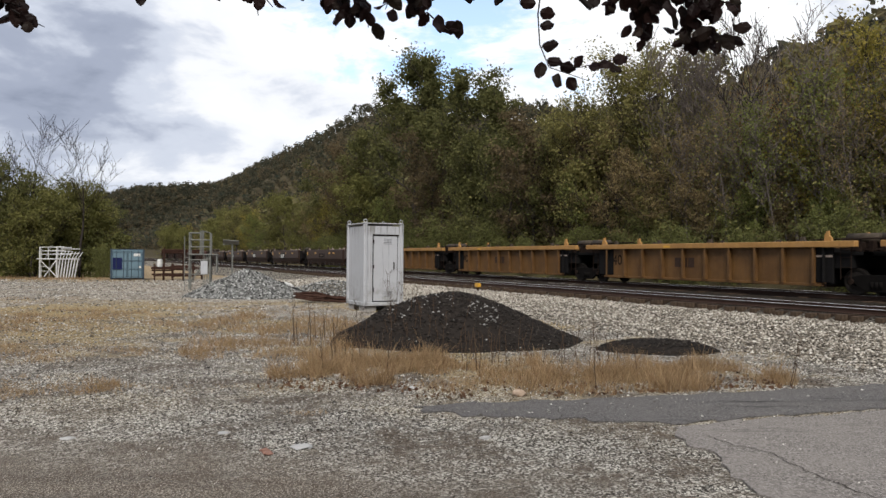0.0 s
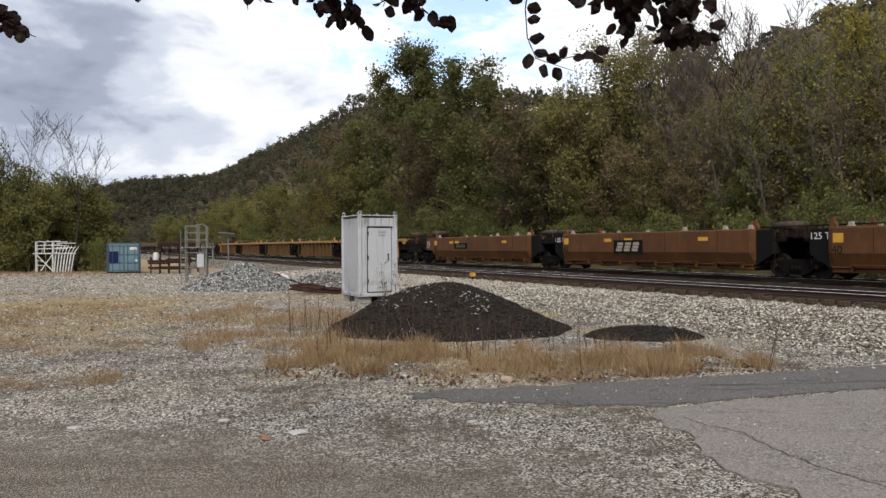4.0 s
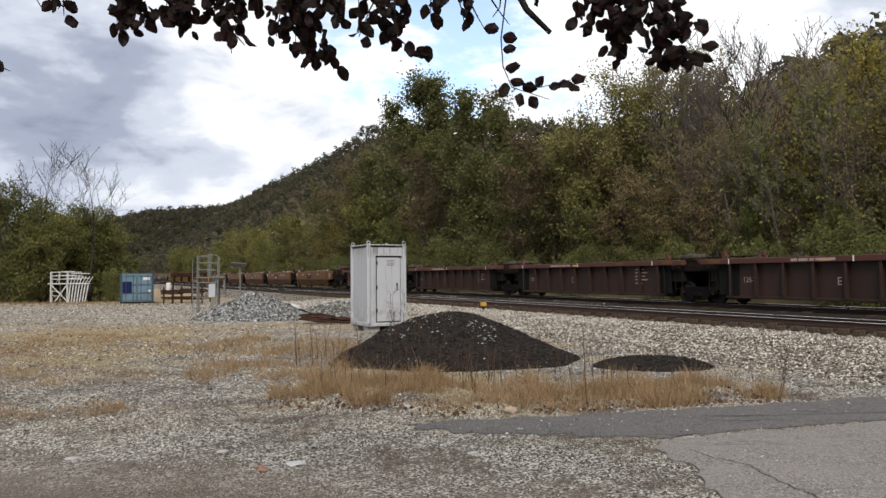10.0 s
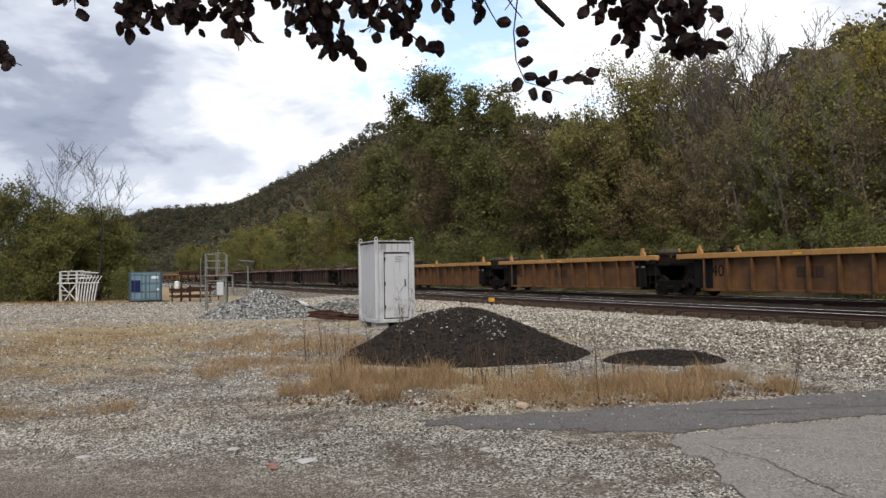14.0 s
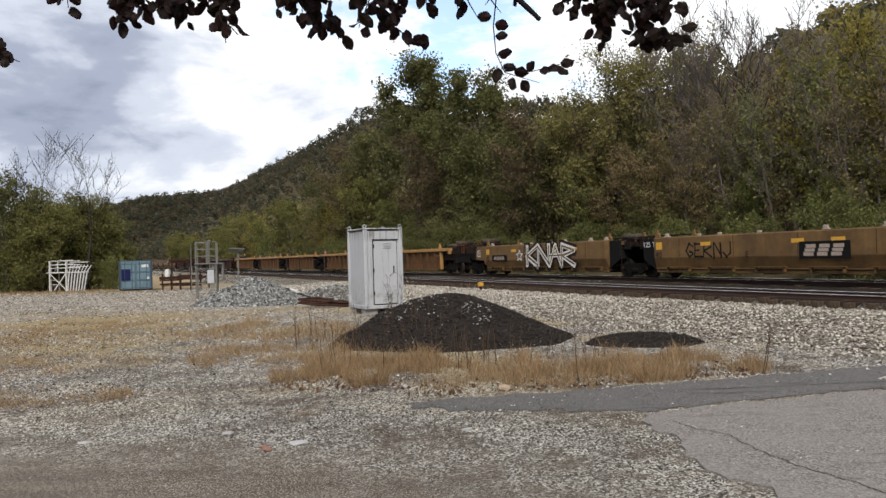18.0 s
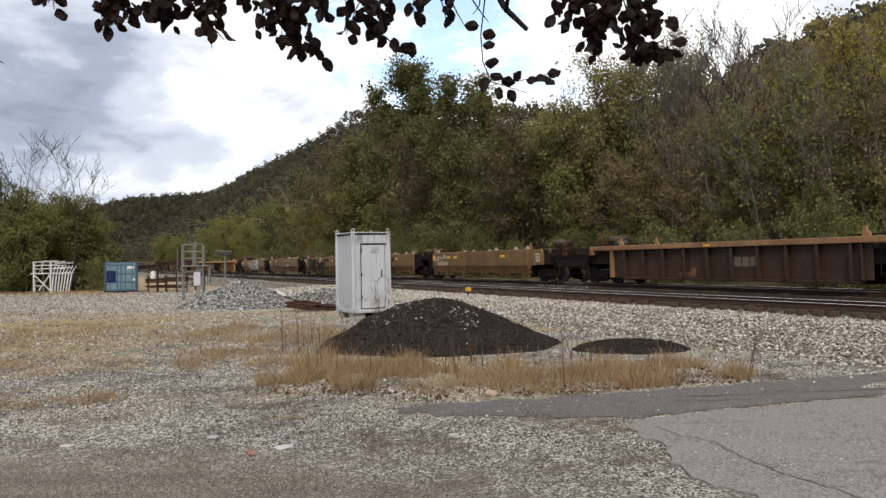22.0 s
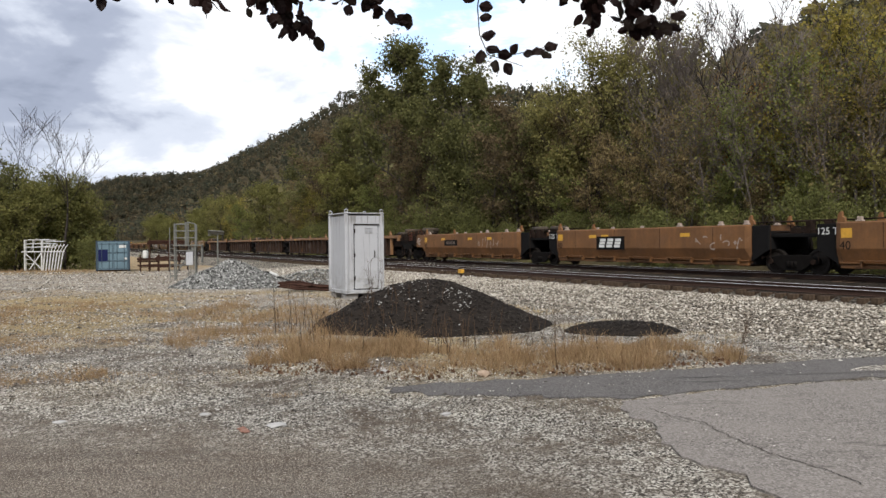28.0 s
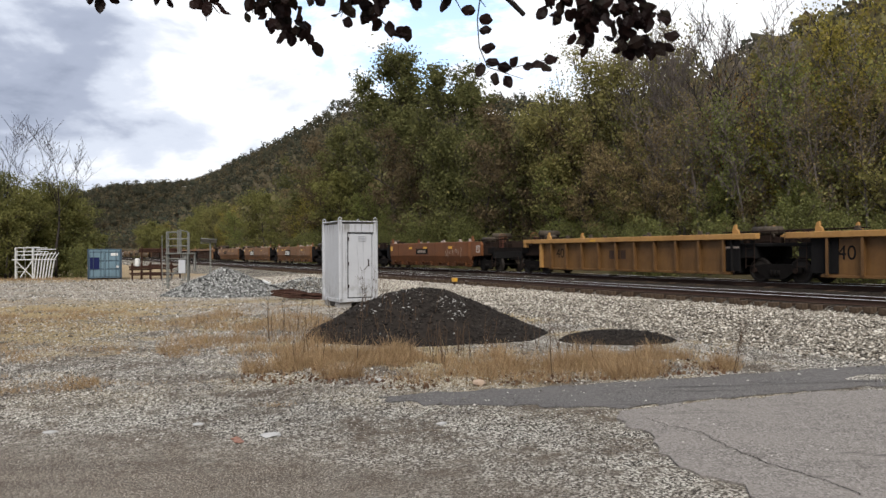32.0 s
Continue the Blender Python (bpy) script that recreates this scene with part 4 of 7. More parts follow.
M_SPRAY = plain("dark_brown_spray_paint", (0.024, 0.017, 0.013), 0.7, 0.0, 0.6, 3)
M_TEAL = plain("pale_teal_spray_paint", (0.10, 0.26, 0.27), 0.7, 0.0, 0.5, 6)
M_SEAM = plain("dark_weld_seam", (0.030, 0.016, 0.009), 0.85)
CARS = (
    # front truck's place on the train, pitch, body, look of the five units
    (236.0, 16.2, "ribbed", "maroon", 5), (150.2, 16.2, "smooth", "dark", 5),
    (64.3, 16.03, "ribbed", "yellow", 5), (-20.1, 16.1, "smooth", "brown", 5), (-105.0, 16.15, "ribbed", "maroon", 5),
    (-189.5, 16.5, "ribbed", "ochre", 5), (-275.8, 16.25, "smooth", "tan", 5), (-361.4, 16.57, "ribbed", "dark", 5),
    (-447.2, 16.55, "smooth", "orange", 5), (-534.6, 16.4, "ribbed", "yellow", 3))
LOOKS = {
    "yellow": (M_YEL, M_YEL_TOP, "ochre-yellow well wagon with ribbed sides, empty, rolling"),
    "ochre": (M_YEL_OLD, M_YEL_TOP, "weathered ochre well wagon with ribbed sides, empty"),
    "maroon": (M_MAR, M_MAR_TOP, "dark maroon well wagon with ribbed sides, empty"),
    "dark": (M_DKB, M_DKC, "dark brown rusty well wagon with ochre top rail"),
    "brown": (M_BRN, M_BRN, "orange-brown well wagon with plain bulged sides"),
    "tan": (M_SMO, M_SMO, "tan-ochre well wagon with sprayed black and white scrawls"),
    "orange": (M_ORG, M_ORG, "orange-ochre well wagon with black lettered panel"),
    "red": (M_RED, M_RED, "faded red well wagon with sprayed white scrawls")}
UNITS = []


def mark_unit(u, body, look, k, count):
    """Lettering, panels and scrawls of one unit."""
    y = 1.282 if body == "ribbed" else 1.474
    if body == "smooth" and look in ("brown", "orange", "dark") and 0 < k < 4:
        p = decal("logo_panel", shared("logo_panel", lambda: boxes((-1.05, 1.05, -0.33, 0.33, 0.0, 0.005)), M_BLK), (1.9, 1.9, 0.4, 0.4)[k - 1] if look == "orange" else 1.0, 1.24, y, u, "black panel with white slab lettering")
        q = part("logo", shared(f"logo:{look}", logo_mesh, M_FADE if look == "brown" else M_WHITE), None, p)
    if body == "smooth" and k in (0, 4) and look != "tan":
        p = decal("number_panel", shared("number_panel", lambda: boxes((-0.95, 0.95, -0.2, 0.2, 0.0, 0.004)), M_BLK), 2.1 if k == 0 else 0.6, 1.32, y, u, "black panel with pale bars")
        b = part("number_bars", shared(f"number_bars:{look}", lambda: bars_mesh((0.11, 0.11, 0.11, 0.11, 0.06, 0.11, 0.11, 0.11), 0.22), M_FADE if look == "red" else M_GHOST), None, p)
        b.location.z = 0.005
    if body == "smooth" and 0 < k < 4:
        decal("marking", text_mesh("125 T", 0.36, M_WHITE), 6.83, 1.62, 1.325, u)
    if body == "smooth" and k < 4:
        decal("marking", text_mesh("40", 0.42, M_BLK), 6.05, 1.1, y - 0.004, u)
    if look == "orange" and k in (2, 3):
        decal("marking", text_mesh("CD"[k - 2], 0.32, M_BLK), 3.6, 1.2, y, u)
    if body == "ribbed" and look in ("yellow", "ochre"):
        decal("marking", text_mesh("40", 0.72, M_BLK), 5.25 if k < 4 else 1.3, 1.15, y, u)
        decal("faded_lettering", shared("faded_lettering", lambda: bars_mesh((0.35, 0.35, 0.35), 0.42), M_DKB), 0.65, 1.1, y, u, "faded dark lettering bars")
        decal("data_lines", shared("data_lines", lambda: bars_mesh((0.5, 0.3), 0.08), M_FADE), -6.2, 1.4, 1.312, u)
        if look == "yellow" and k == 4:
            decal("number_bars", shared("number_bars_low", lambda: bars_mesh((0.2, 0.2, 0.2, 0.2, 0.1, 0.2, 0.2, 0.2), 0.22), M_BLK), 4.6, 0.62, y, u)
    if body == "ribbed" and look == "maroon":
        decal("marking", text_mesh("125-T", 0.30, M_FADE), 5.0, 1.05, y, u)
        decal("marking", text_mesh("BCDEA"[k], 0.42, M_FADE), 1.0, 1.0, y, u)
        decal("data_lines", shared("data_lines_pale", lambda: bars_mesh((0.28, 0.4, 0.2, 0.45, 0.3), 0.1), M_FADE), 1.9, 1.83, 1.503, u)
        decal("data_block", shared("data_block", lambda: boxes(*[(-0.45, -0.45 + w, 0.17 * i, 0.17 * i + 0.06, 0, 0.003) for i, w in enumerate((0.5, 0.9, 0.7, 0.85, 0.6))]), M_FADE), -4.6, 0.85, y, u)
        for x in (-6.6, 6.7, -3.2):
            decal("chord_patch", shared("chord_patch", lambda: boxes((-0.32, 0.32, -0.08, 0.08, 0, 0.003)), M_YEL_OLD), x, 1.83, 1.502, u, "faded ochre patch")
        for x in (-5.6, 0.3, 5.9):
            decal("chord_stripe", shared("chord_stripe", lambda: boxes((-0.03, 0.03, -0.11, 0.11, 0, 0.003)), M_WHITE), x, 1.835, 1.502, u)
    if body == "ribbed" and look == "dark":
        decal("patch", shared("patch", lambda: boxes((-0.5, 0.5, -0.1, 0.1, 0, 0.003), (0.2, 0.5, 0.1, 0.3, 0, 0.003)), M_YEL_OLD), 1.9, 0.55, y, u)
        decal("faded_lettering", shared("faded_lettering_pale", lambda: bars_mesh((0.35, 0.35, 0.35), 0.4), M_GHOST), -1.3, 1.1, y, u, "faded pale lettering bars")
    if look == "ochre" and k == 3:
        decal("scrawl", finish(block_mesh(4, 4, 0.65, 0.8, 0.08), "scrawl", M_WHITE), -3.3, 1.1, y + 0.14, u, "sprayed white scrawl")
    if look == "tan":
        if k == 0:
            spray_word(u, "KNAR", -1.2, 1.2, y, 1.15, 1.2, 0.56, M_SPRAY, "black shadow of a sprayed letter", 11, 1.05)
            spray_word(u, "KNAR", -1.2, 1.22, y + 0.005, 1.15, 1.15, 0.26, M_WHITE, "big sprayed white letter", 11, 1.05)
            spray_word(u, "KNAR", -1.2, 1.22, y + 0.009, 1.15, 1.05, 0.10, M_SMO, "tan filling of a sprayed letter", 11, 1.05)
            for size, mat, lift in ((0.52, M_SPRAY, 0.002), (0.44, M_WHITE, 0.005), (0.27, M_SMO, 0.008)):
                decal("star", finish(star_mesh(size), "star", mat), 2.05, 1.25, y + lift, u, "sprayed star")
            p = decal("number_panel", shared("number_panel", lambda: boxes((-0.95, 0.95, -0.2, 0.2, 0.0, 0.004)), M_BLK), 4.5, 1.12, y, u, "black panel with pale bars")
            part("number_bars", shared("number_bars:tan", lambda: bars_mesh((0.11, 0.11, 0.11, 0.11, 0.06, 0.11, 0.11, 0.11), 0.22), M_FADE), None, p).location.z = 0.005
        elif k == 1:
            spray_word(u, "GERNJ", 3.0, 1.3, y, 0.42, 0.62, 0.07, M_BLK, "sprayed thin black letter", 12, 1.25)
            decal("marking", text_mesh("E", 0.34, M_BLK), 0.9, 1.08, y, u)
            p = decal("logo_panel", shared("logo_panel", lambda: boxes((-1.05, 1.05, -0.33, 0.33, 0.0, 0.005)), M_BLK), -2.6, 1.2, y, u, "faded black panel")
            part("logo", shared("logo_faded", logo_mesh, M_FADE), None, p)
        elif k == 2:
            for x, w, z0, z1 in ((4.4, 0.5, -0.6, 0.62), (3.1, 0.75, -0.6, 0.55), (1.6, 0.35, -0.6, 0.62), (0.3, 0.45, -0.55, 0.1)):
                decal("sprayed_block", finish(boxes((-w, w, z0, z1, 0.0, 0.003), (-w - 0.25, -w, z1 - 0.5, z1 - 0.15, 0.0, 0.003)), "sprayed_block", M_SPRAY), x, 1.2, y, u, "sprayed black block")
            spray_word(u, "KR", 0.4, 1.05, y + 0.004, 0.8, 0.8, 0.22, M_SPRAY, "sprayed black letter", 21)
            decal("scrawl", finish(scribble_mesh(31, 1.3, 0.7, 5, 0.035), "scrawl", M_TEAL), 4.0, 1.45, y + 0.006, u, "sprayed teal scrawl")
            decal("scrawl", finish(scribble_mesh(32, 1.5, 0.5, 6, 0.028), "scrawl", M_WHITE), 1.0, 1.68, y + 0.006, u, "small sprayed white scrawl")
            part("top_frame", boxes((4.2, 6.2, 1.20, 1.28, 2.35, 2.46), (4.2, 6.2, -1.28, -1.20, 2.35, 2.46), (4.2, 4.3, 1.2, 1.28, 1.95, 2.36), (6.1, 6.2, 1.2, 1.28, 1.95, 2.36), (5.1, 5.2, 1.2, 1.28, 1.95, 2.36), (4.2, 6.2, -1.28, 1.28, 2.46, 2.49), bevel=0.01), M_RED, u, "dull red frame over the wagon's end")
            decal("shade_patch", finish(boxes((-0.8, 0.8, -0.08, 0.12, 0, 0.003), (-0.9, -0.55, -0.7, -0.08, 0, 0.003)), "shade_patch", M_SPRAY), -1.3, 1.6, y, u, "dark brown patch on the wagon's side")
        elif k == 3:
            spray_word(u, "HADZ", 2.1, 1.18, y, 1.0, 1.15, 0.32, M_SPRAY, "tall sprayed black letter", 22, 1.2)
            spray_word(u, "RK", -1.6, 1.1, y, 0.95, 0.95, 0.34, M_SPRAY, "tall sprayed black letter", 27, 1.3)
            decal("scrawl", finish(scribble_mesh(33, 1.4, 0.6, 6, 0.032), "scrawl", M_WHITE), 5.0, 1.5, y + 0.004, u, "small sprayed white scrawl")
            decal("scrawl", finish(scribble_mesh(36, 1.0, 0.35, 5, 0.028), "scrawl", M_TEAL), -0.6, 1.75, y + 0.004, u, "small sprayed pale blue scrawl")
        else:
            decal("scrawl", finish(scribble_mesh(44, 1.7, 0.4, 6, 0.03), "scrawl", M_WHITE), 4.9, 1.6, y, u, "small sprayed white scrawl")
            decal("number_bars", shared("number_bars_tan", lambda: bars_mesh((0.16, 0.16, 0.16, 0.16, 0.1, 0.16, 0.16, 0.16), 0.26), M_FADE), 4.6, 1.15, y, u)
    if look in ("orange", "red"):
        decal("scrawl", finish(scribble_mesh(50 + k, 2.6, 0.75, 7, 0.03), "scrawl", M_FADE), (-2.9, -4.9, -3.4, -3.8, -4.2)[k], 1.25, y, u, "pale sprayed scrawl")


def build_train():
    for c, (front, pitch, body, look, count) in enumerate(CARS):
        for k in range(count):
            lk = "red" if look == "orange" and k == 4 else look
            paint, chord, label = LOOKS[lk]
            seed = c * 7 + k
            outer = (1,) if k == 0 else (-1,) if k == 4 else ()
            u = ribbed_unit("well_wagon", label, paint, chord, seed, outer) if body == "ribbed" else smooth_unit("well_wagon", label, paint, seed, outer)
            add_truck(u, -8.1 + (0.1 if k == count - 1 else 0))
            if k == 0:
                add_truck(u, 8.1)
                add_end(u, 8.1, 1, chord, seed)
            if k == 4:
                add_end(u, -8.1, -1, chord, seed)
            mark_unit(u, body, lk, k, count)
            UNITS.append((u, front - pitch * (k + 0.5)))
            u.matrix_basis = track_pose(front - pitch * (k + 0.5))


build_train()


# ---- foliage and trees ----
M_BARK = plain("grey_bark", (0.065, 0.055, 0.047), 0.9, 0.0, 0.5, 3)
M_BARE = plain("dark_bare_bark", (0.038, 0.032, 0.029), 0.9, 0.0, 0.4, 3)
M_TWIG = plain("grey_bare_twigs", (0.15, 0.125, 0.108), 0.9, 0.0, 0.4, 3)
# wood's light put in leaf colours: deep and brown dimmer, green and olive brighter
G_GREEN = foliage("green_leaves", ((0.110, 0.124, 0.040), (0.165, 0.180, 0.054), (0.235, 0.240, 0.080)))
G_DEEP = foliage("deep_olive_leaves", ((0.074, 0.078, 0.031), (0.112, 0.114, 0.042), (0.165, 0.155, 0.060)))
G_BROWN = foliage("dull_brown_leaves", ((0.082, 0.062, 0.036), (0.118, 0.089, 0.050), (0.160, 0.122, 0.064)))
G_PALE = foliage("pale_dry_leaves", ((0.16, 0.125, 0.09), (0.26, 0.20, 0.14), (0.36, 0.30, 0.22)))
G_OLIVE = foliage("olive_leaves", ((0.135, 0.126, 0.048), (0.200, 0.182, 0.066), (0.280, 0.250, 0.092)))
G_RUST = foliage("russet_leaves", ((0.130, 0.096, 0.052), (0.190, 0.145, 0.072), (0.265, 0.205, 0.098)))
G_YELL = foliage("yellowing_leaves", ((0.125, 0.112, 0.027), (0.220, 0.185, 0.042), (0.330, 0.258, 0.065)))
G_ORANGE = foliage("orange_leaves", ((0.15, 0.078, 0.028), (0.24, 0.125, 0.036), (0.30, 0.19, 0.05)))
G_WILLOW = foliage("pale_green_leaves", ((0.092, 0.095, 0.030), (0.142, 0.138, 0.045), (0.205, 0.188, 0.068)))
G_UNDER = foliage("undergrowth_leaves", ((0.145, 0.145, 0.052), (0.200, 0.205, 0.068), (0.245, 0.212, 0.080), (0.320, 0.300, 0.108)))
# shade low on the bank and under trees is put into this colour
G_BRUSH = foliage("brush_leaves", ((0.085, 0.092, 0.034), (0.125, 0.130, 0.044), (0.180, 0.178, 0.064)))
# light on the near slope is put into these brighter leaf colours
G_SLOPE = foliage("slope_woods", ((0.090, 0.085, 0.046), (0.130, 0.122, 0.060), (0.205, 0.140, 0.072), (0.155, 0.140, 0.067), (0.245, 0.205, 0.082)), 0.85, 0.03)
# a little distance haze is put in as bluish dark tones
G_FAR = foliage("distant_woods", ((0.023, 0.032, 0.024), (0.042, 0.049, 0.035), (0.110, 0.080, 0.051), (0.062, 0.061, 0.041), (0.142, 0.120, 0.062)), 0.85, 0.03)


def leaf_quads(rng, centres, size, per, spread):
    """Small bent leaf cards scattered round the given centres."""
    c = np.repeat(np.asarray(centres), per, axis=0)
    k = len(c)
    p = c + rng.normal(0, 1, (k, 3)) * spread
    a = rng.normal(0, 1, (k, 3))
    a /= np.linalg.norm(a, axis=1)[:, None]
    b = np.cross(a, rng.normal(0, 1, (k, 3)))
    b /= np.linalg.norm(b, axis=1)[:, None]
    l = (size * rng.uniform(0.6, 1.4, k))[:, None]
    nrm = np.cross(a, b) * l * 0.18
    v = np.stack((p - a * l * 0.5, p + b * l * 0.33 + nrm, p + a * l * 0.5, p - b * l * 0.33 + nrm), 1).reshape(-1, 3)
    f = np.arange(4 * k).reshape(-1, 4)
    return v, f


def quads_mesh(name, v, f, mat):
    me = bpy.data.meshes.new(name)
    me.vertices.add(len(v))
    me.vertices.foreach_set("co", np.asarray(v, dtype=np.float32).ravel())
    me.loops.add(f.size)
    me.loops.foreach_set("vertex_index", f.ravel().astype(np.int32))
    me.polygons.add(len(f))
    me.polygons.foreach_set("loop_start", np.arange(0, f.size, 4, dtype=np.int32))
    me.polygons.foreach_set("loop_total", np.full(len(f), 4, dtype=np.int32))
    me.materials.append(mat)
    me.update()
    me.validate()
    return me


def limbs(rng, height, spread, levels, twig_r=0.012, lean=0.04, first=0.25, boughs=9, thick=0.018, rise=0.0):
    """Trunk and branches as spans (a, b, r0, r1), and the outer ends."""
    spans, ends = [], []
    base_r = thick * height
    p, d, r = Vector((0, 0, 0)), Vector((rng.uniform(-lean, lean), rng.uniform(-lean, lean), 1)).normalized(), base_r
    trunk = []
    n = 7
    for i in range(n):
        q = p + d * height * 0.86 / n
        r1 = max(base_r * (1 - (i + 1) / (n + 0.6)), twig_r)
        spans.append((p.copy(), q.copy(), r, r1))
        trunk.append((p.copy(), q.copy(), r, r1, i / n))
        d = (d + Vector((rng.uniform(-0.12, 0.12), rng.uniform(-0.12, 0.12), 0.02))).normalized()
        p, r = q, r1
    ends.append(p.copy())

    def grow(a, direction, length, rad, level):
        q, dd = a, direction
        steps = 3
        for k in range(steps):
            e = q + dd * length / steps
            r1 = max(rad * (1 - 0.28 * (k + 1)), twig_r)
            spans.append((q.copy(), e.copy(), rad * (1 - 0.28 * k), r1))
            if level > 0:
                for _ in range(2):
                    side = Vector((rng.uniform(-1, 1), rng.uniform(-1, 1), rng.uniform(-0.1, 0.9))).normalized()
                    grow(e, (dd * 0.75 + side * 0.75).normalized(), length * rng.uniform(0.45, 0.62), max(r1 * 0.7, twig_r), level - 1)
            dd = (dd + Vector((rng.uniform(-0.25, 0.25), rng.uniform(-0.25, 0.25), rng.uniform(-0.05, 0.22)))).normalized()
            q = e
        ends.append(q.copy())

    for k in range(boughs):
        f = first + (0.97 - first) * (k + 0.5) / boughs
        i = min(int(f * n), n - 1)
        a, b, r0, r1, _ = trunk[i]
        o = a.lerp(b, f * n - i)
        ang = k * 2.4 + rng.uniform(-0.5, 0.5)
        up = 0.35 + 0.9 * f + rise
        direction = Vector((math.cos(ang), math.sin(ang), up)).normalized()
        grow(o, direction, height * spread * (1.15 - 0.75 * abs(f - 0.5)) * rng.uniform(0.8, 1.2), max(r0 * 0.45, twig_r), levels)
    return spans, ends


def limb_mesh(name, spans, mat, sides=5):
    verts, faces = [], []
    for a, b, r0, r1 in spans:
        q = (b - a).to_track_quat("Z", "Y")
        k = len(verts)
        n = sides if r0 > 0.05 else 3
        for c, r in ((a, r0), (b, r1)):
            for i in range(n):
                w = 2 * math.pi * i / n
                verts.append(c + q @ Vector((r * math.cos(w), r * math.sin(w), 0)))
        for i in range(n):
            j = (i + 1) % n
            faces.append((k + i, k + j, k + n + j, k + n + i))
    me = from_arrays(name, verts, faces, mat)
    me.polygons.foreach_set("use_smooth", [True] * len(me.polygons))
    return me


def make_tree(name, label, seed, height, spread, leaf_mat, leaves, leaf_size, levels=2, first=0.25, boughs=9, clump=0.045, bark=None, skirt=0, thick=0.018, rise=0.0, clumps=0):
    """Returns a tree thing at the origin: trunk with limbs, and a crown of small leaves."""
    rng, nr = random.Random(seed), np.random.default_rng(seed)
    spans, ends = limbs(rng, height, spread, levels, 0.010 + height * 0.0006, lean=0.04 if thick > 0.015 else 0.02, first=first, boughs=boughs, thick=thick, rise=rise)
    t = thing(name, label, "tree")
    part("trunk", limb_mesh("trunk", spans[:7], bark or M_BARK, 8), None, t)
    part("branchwork", limb_mesh("branchwork", spans[7:], bark or M_BARK), None, t)
    pts = [tuple(e) for e in ends] + [tuple(s[1]) for s in spans if s[2] < height * 0.006]
    if skirt:
        pts += [(height * spread * nr.normal() * 0.8, height * spread * nr.normal() * 0.8, abs(nr.normal()) * height * 0.25) for _ in range(skirt)]
    if leaves:
        if clumps and len(pts) > clumps:
            pts = rng.sample(pts, clumps)
        if len(pts) > leaves:
            pts = rng.sample(pts, leaves)
        per = max(1, leaves // max(1, len(pts)))
        spread = height * clump * np.repeat(nr.uniform(0.45, 1.35, len(pts)), per)[:, None] * np.array((1.0, 1.0, 0.7))
        v, f = leaf_quads(nr, pts, leaf_size, per, spread)
        v[:, 2] = np.maximum(v[:, 2], 0.05)
        part("crown", quads_mesh("crown", v, f, leaf_mat), None, t)
    return t


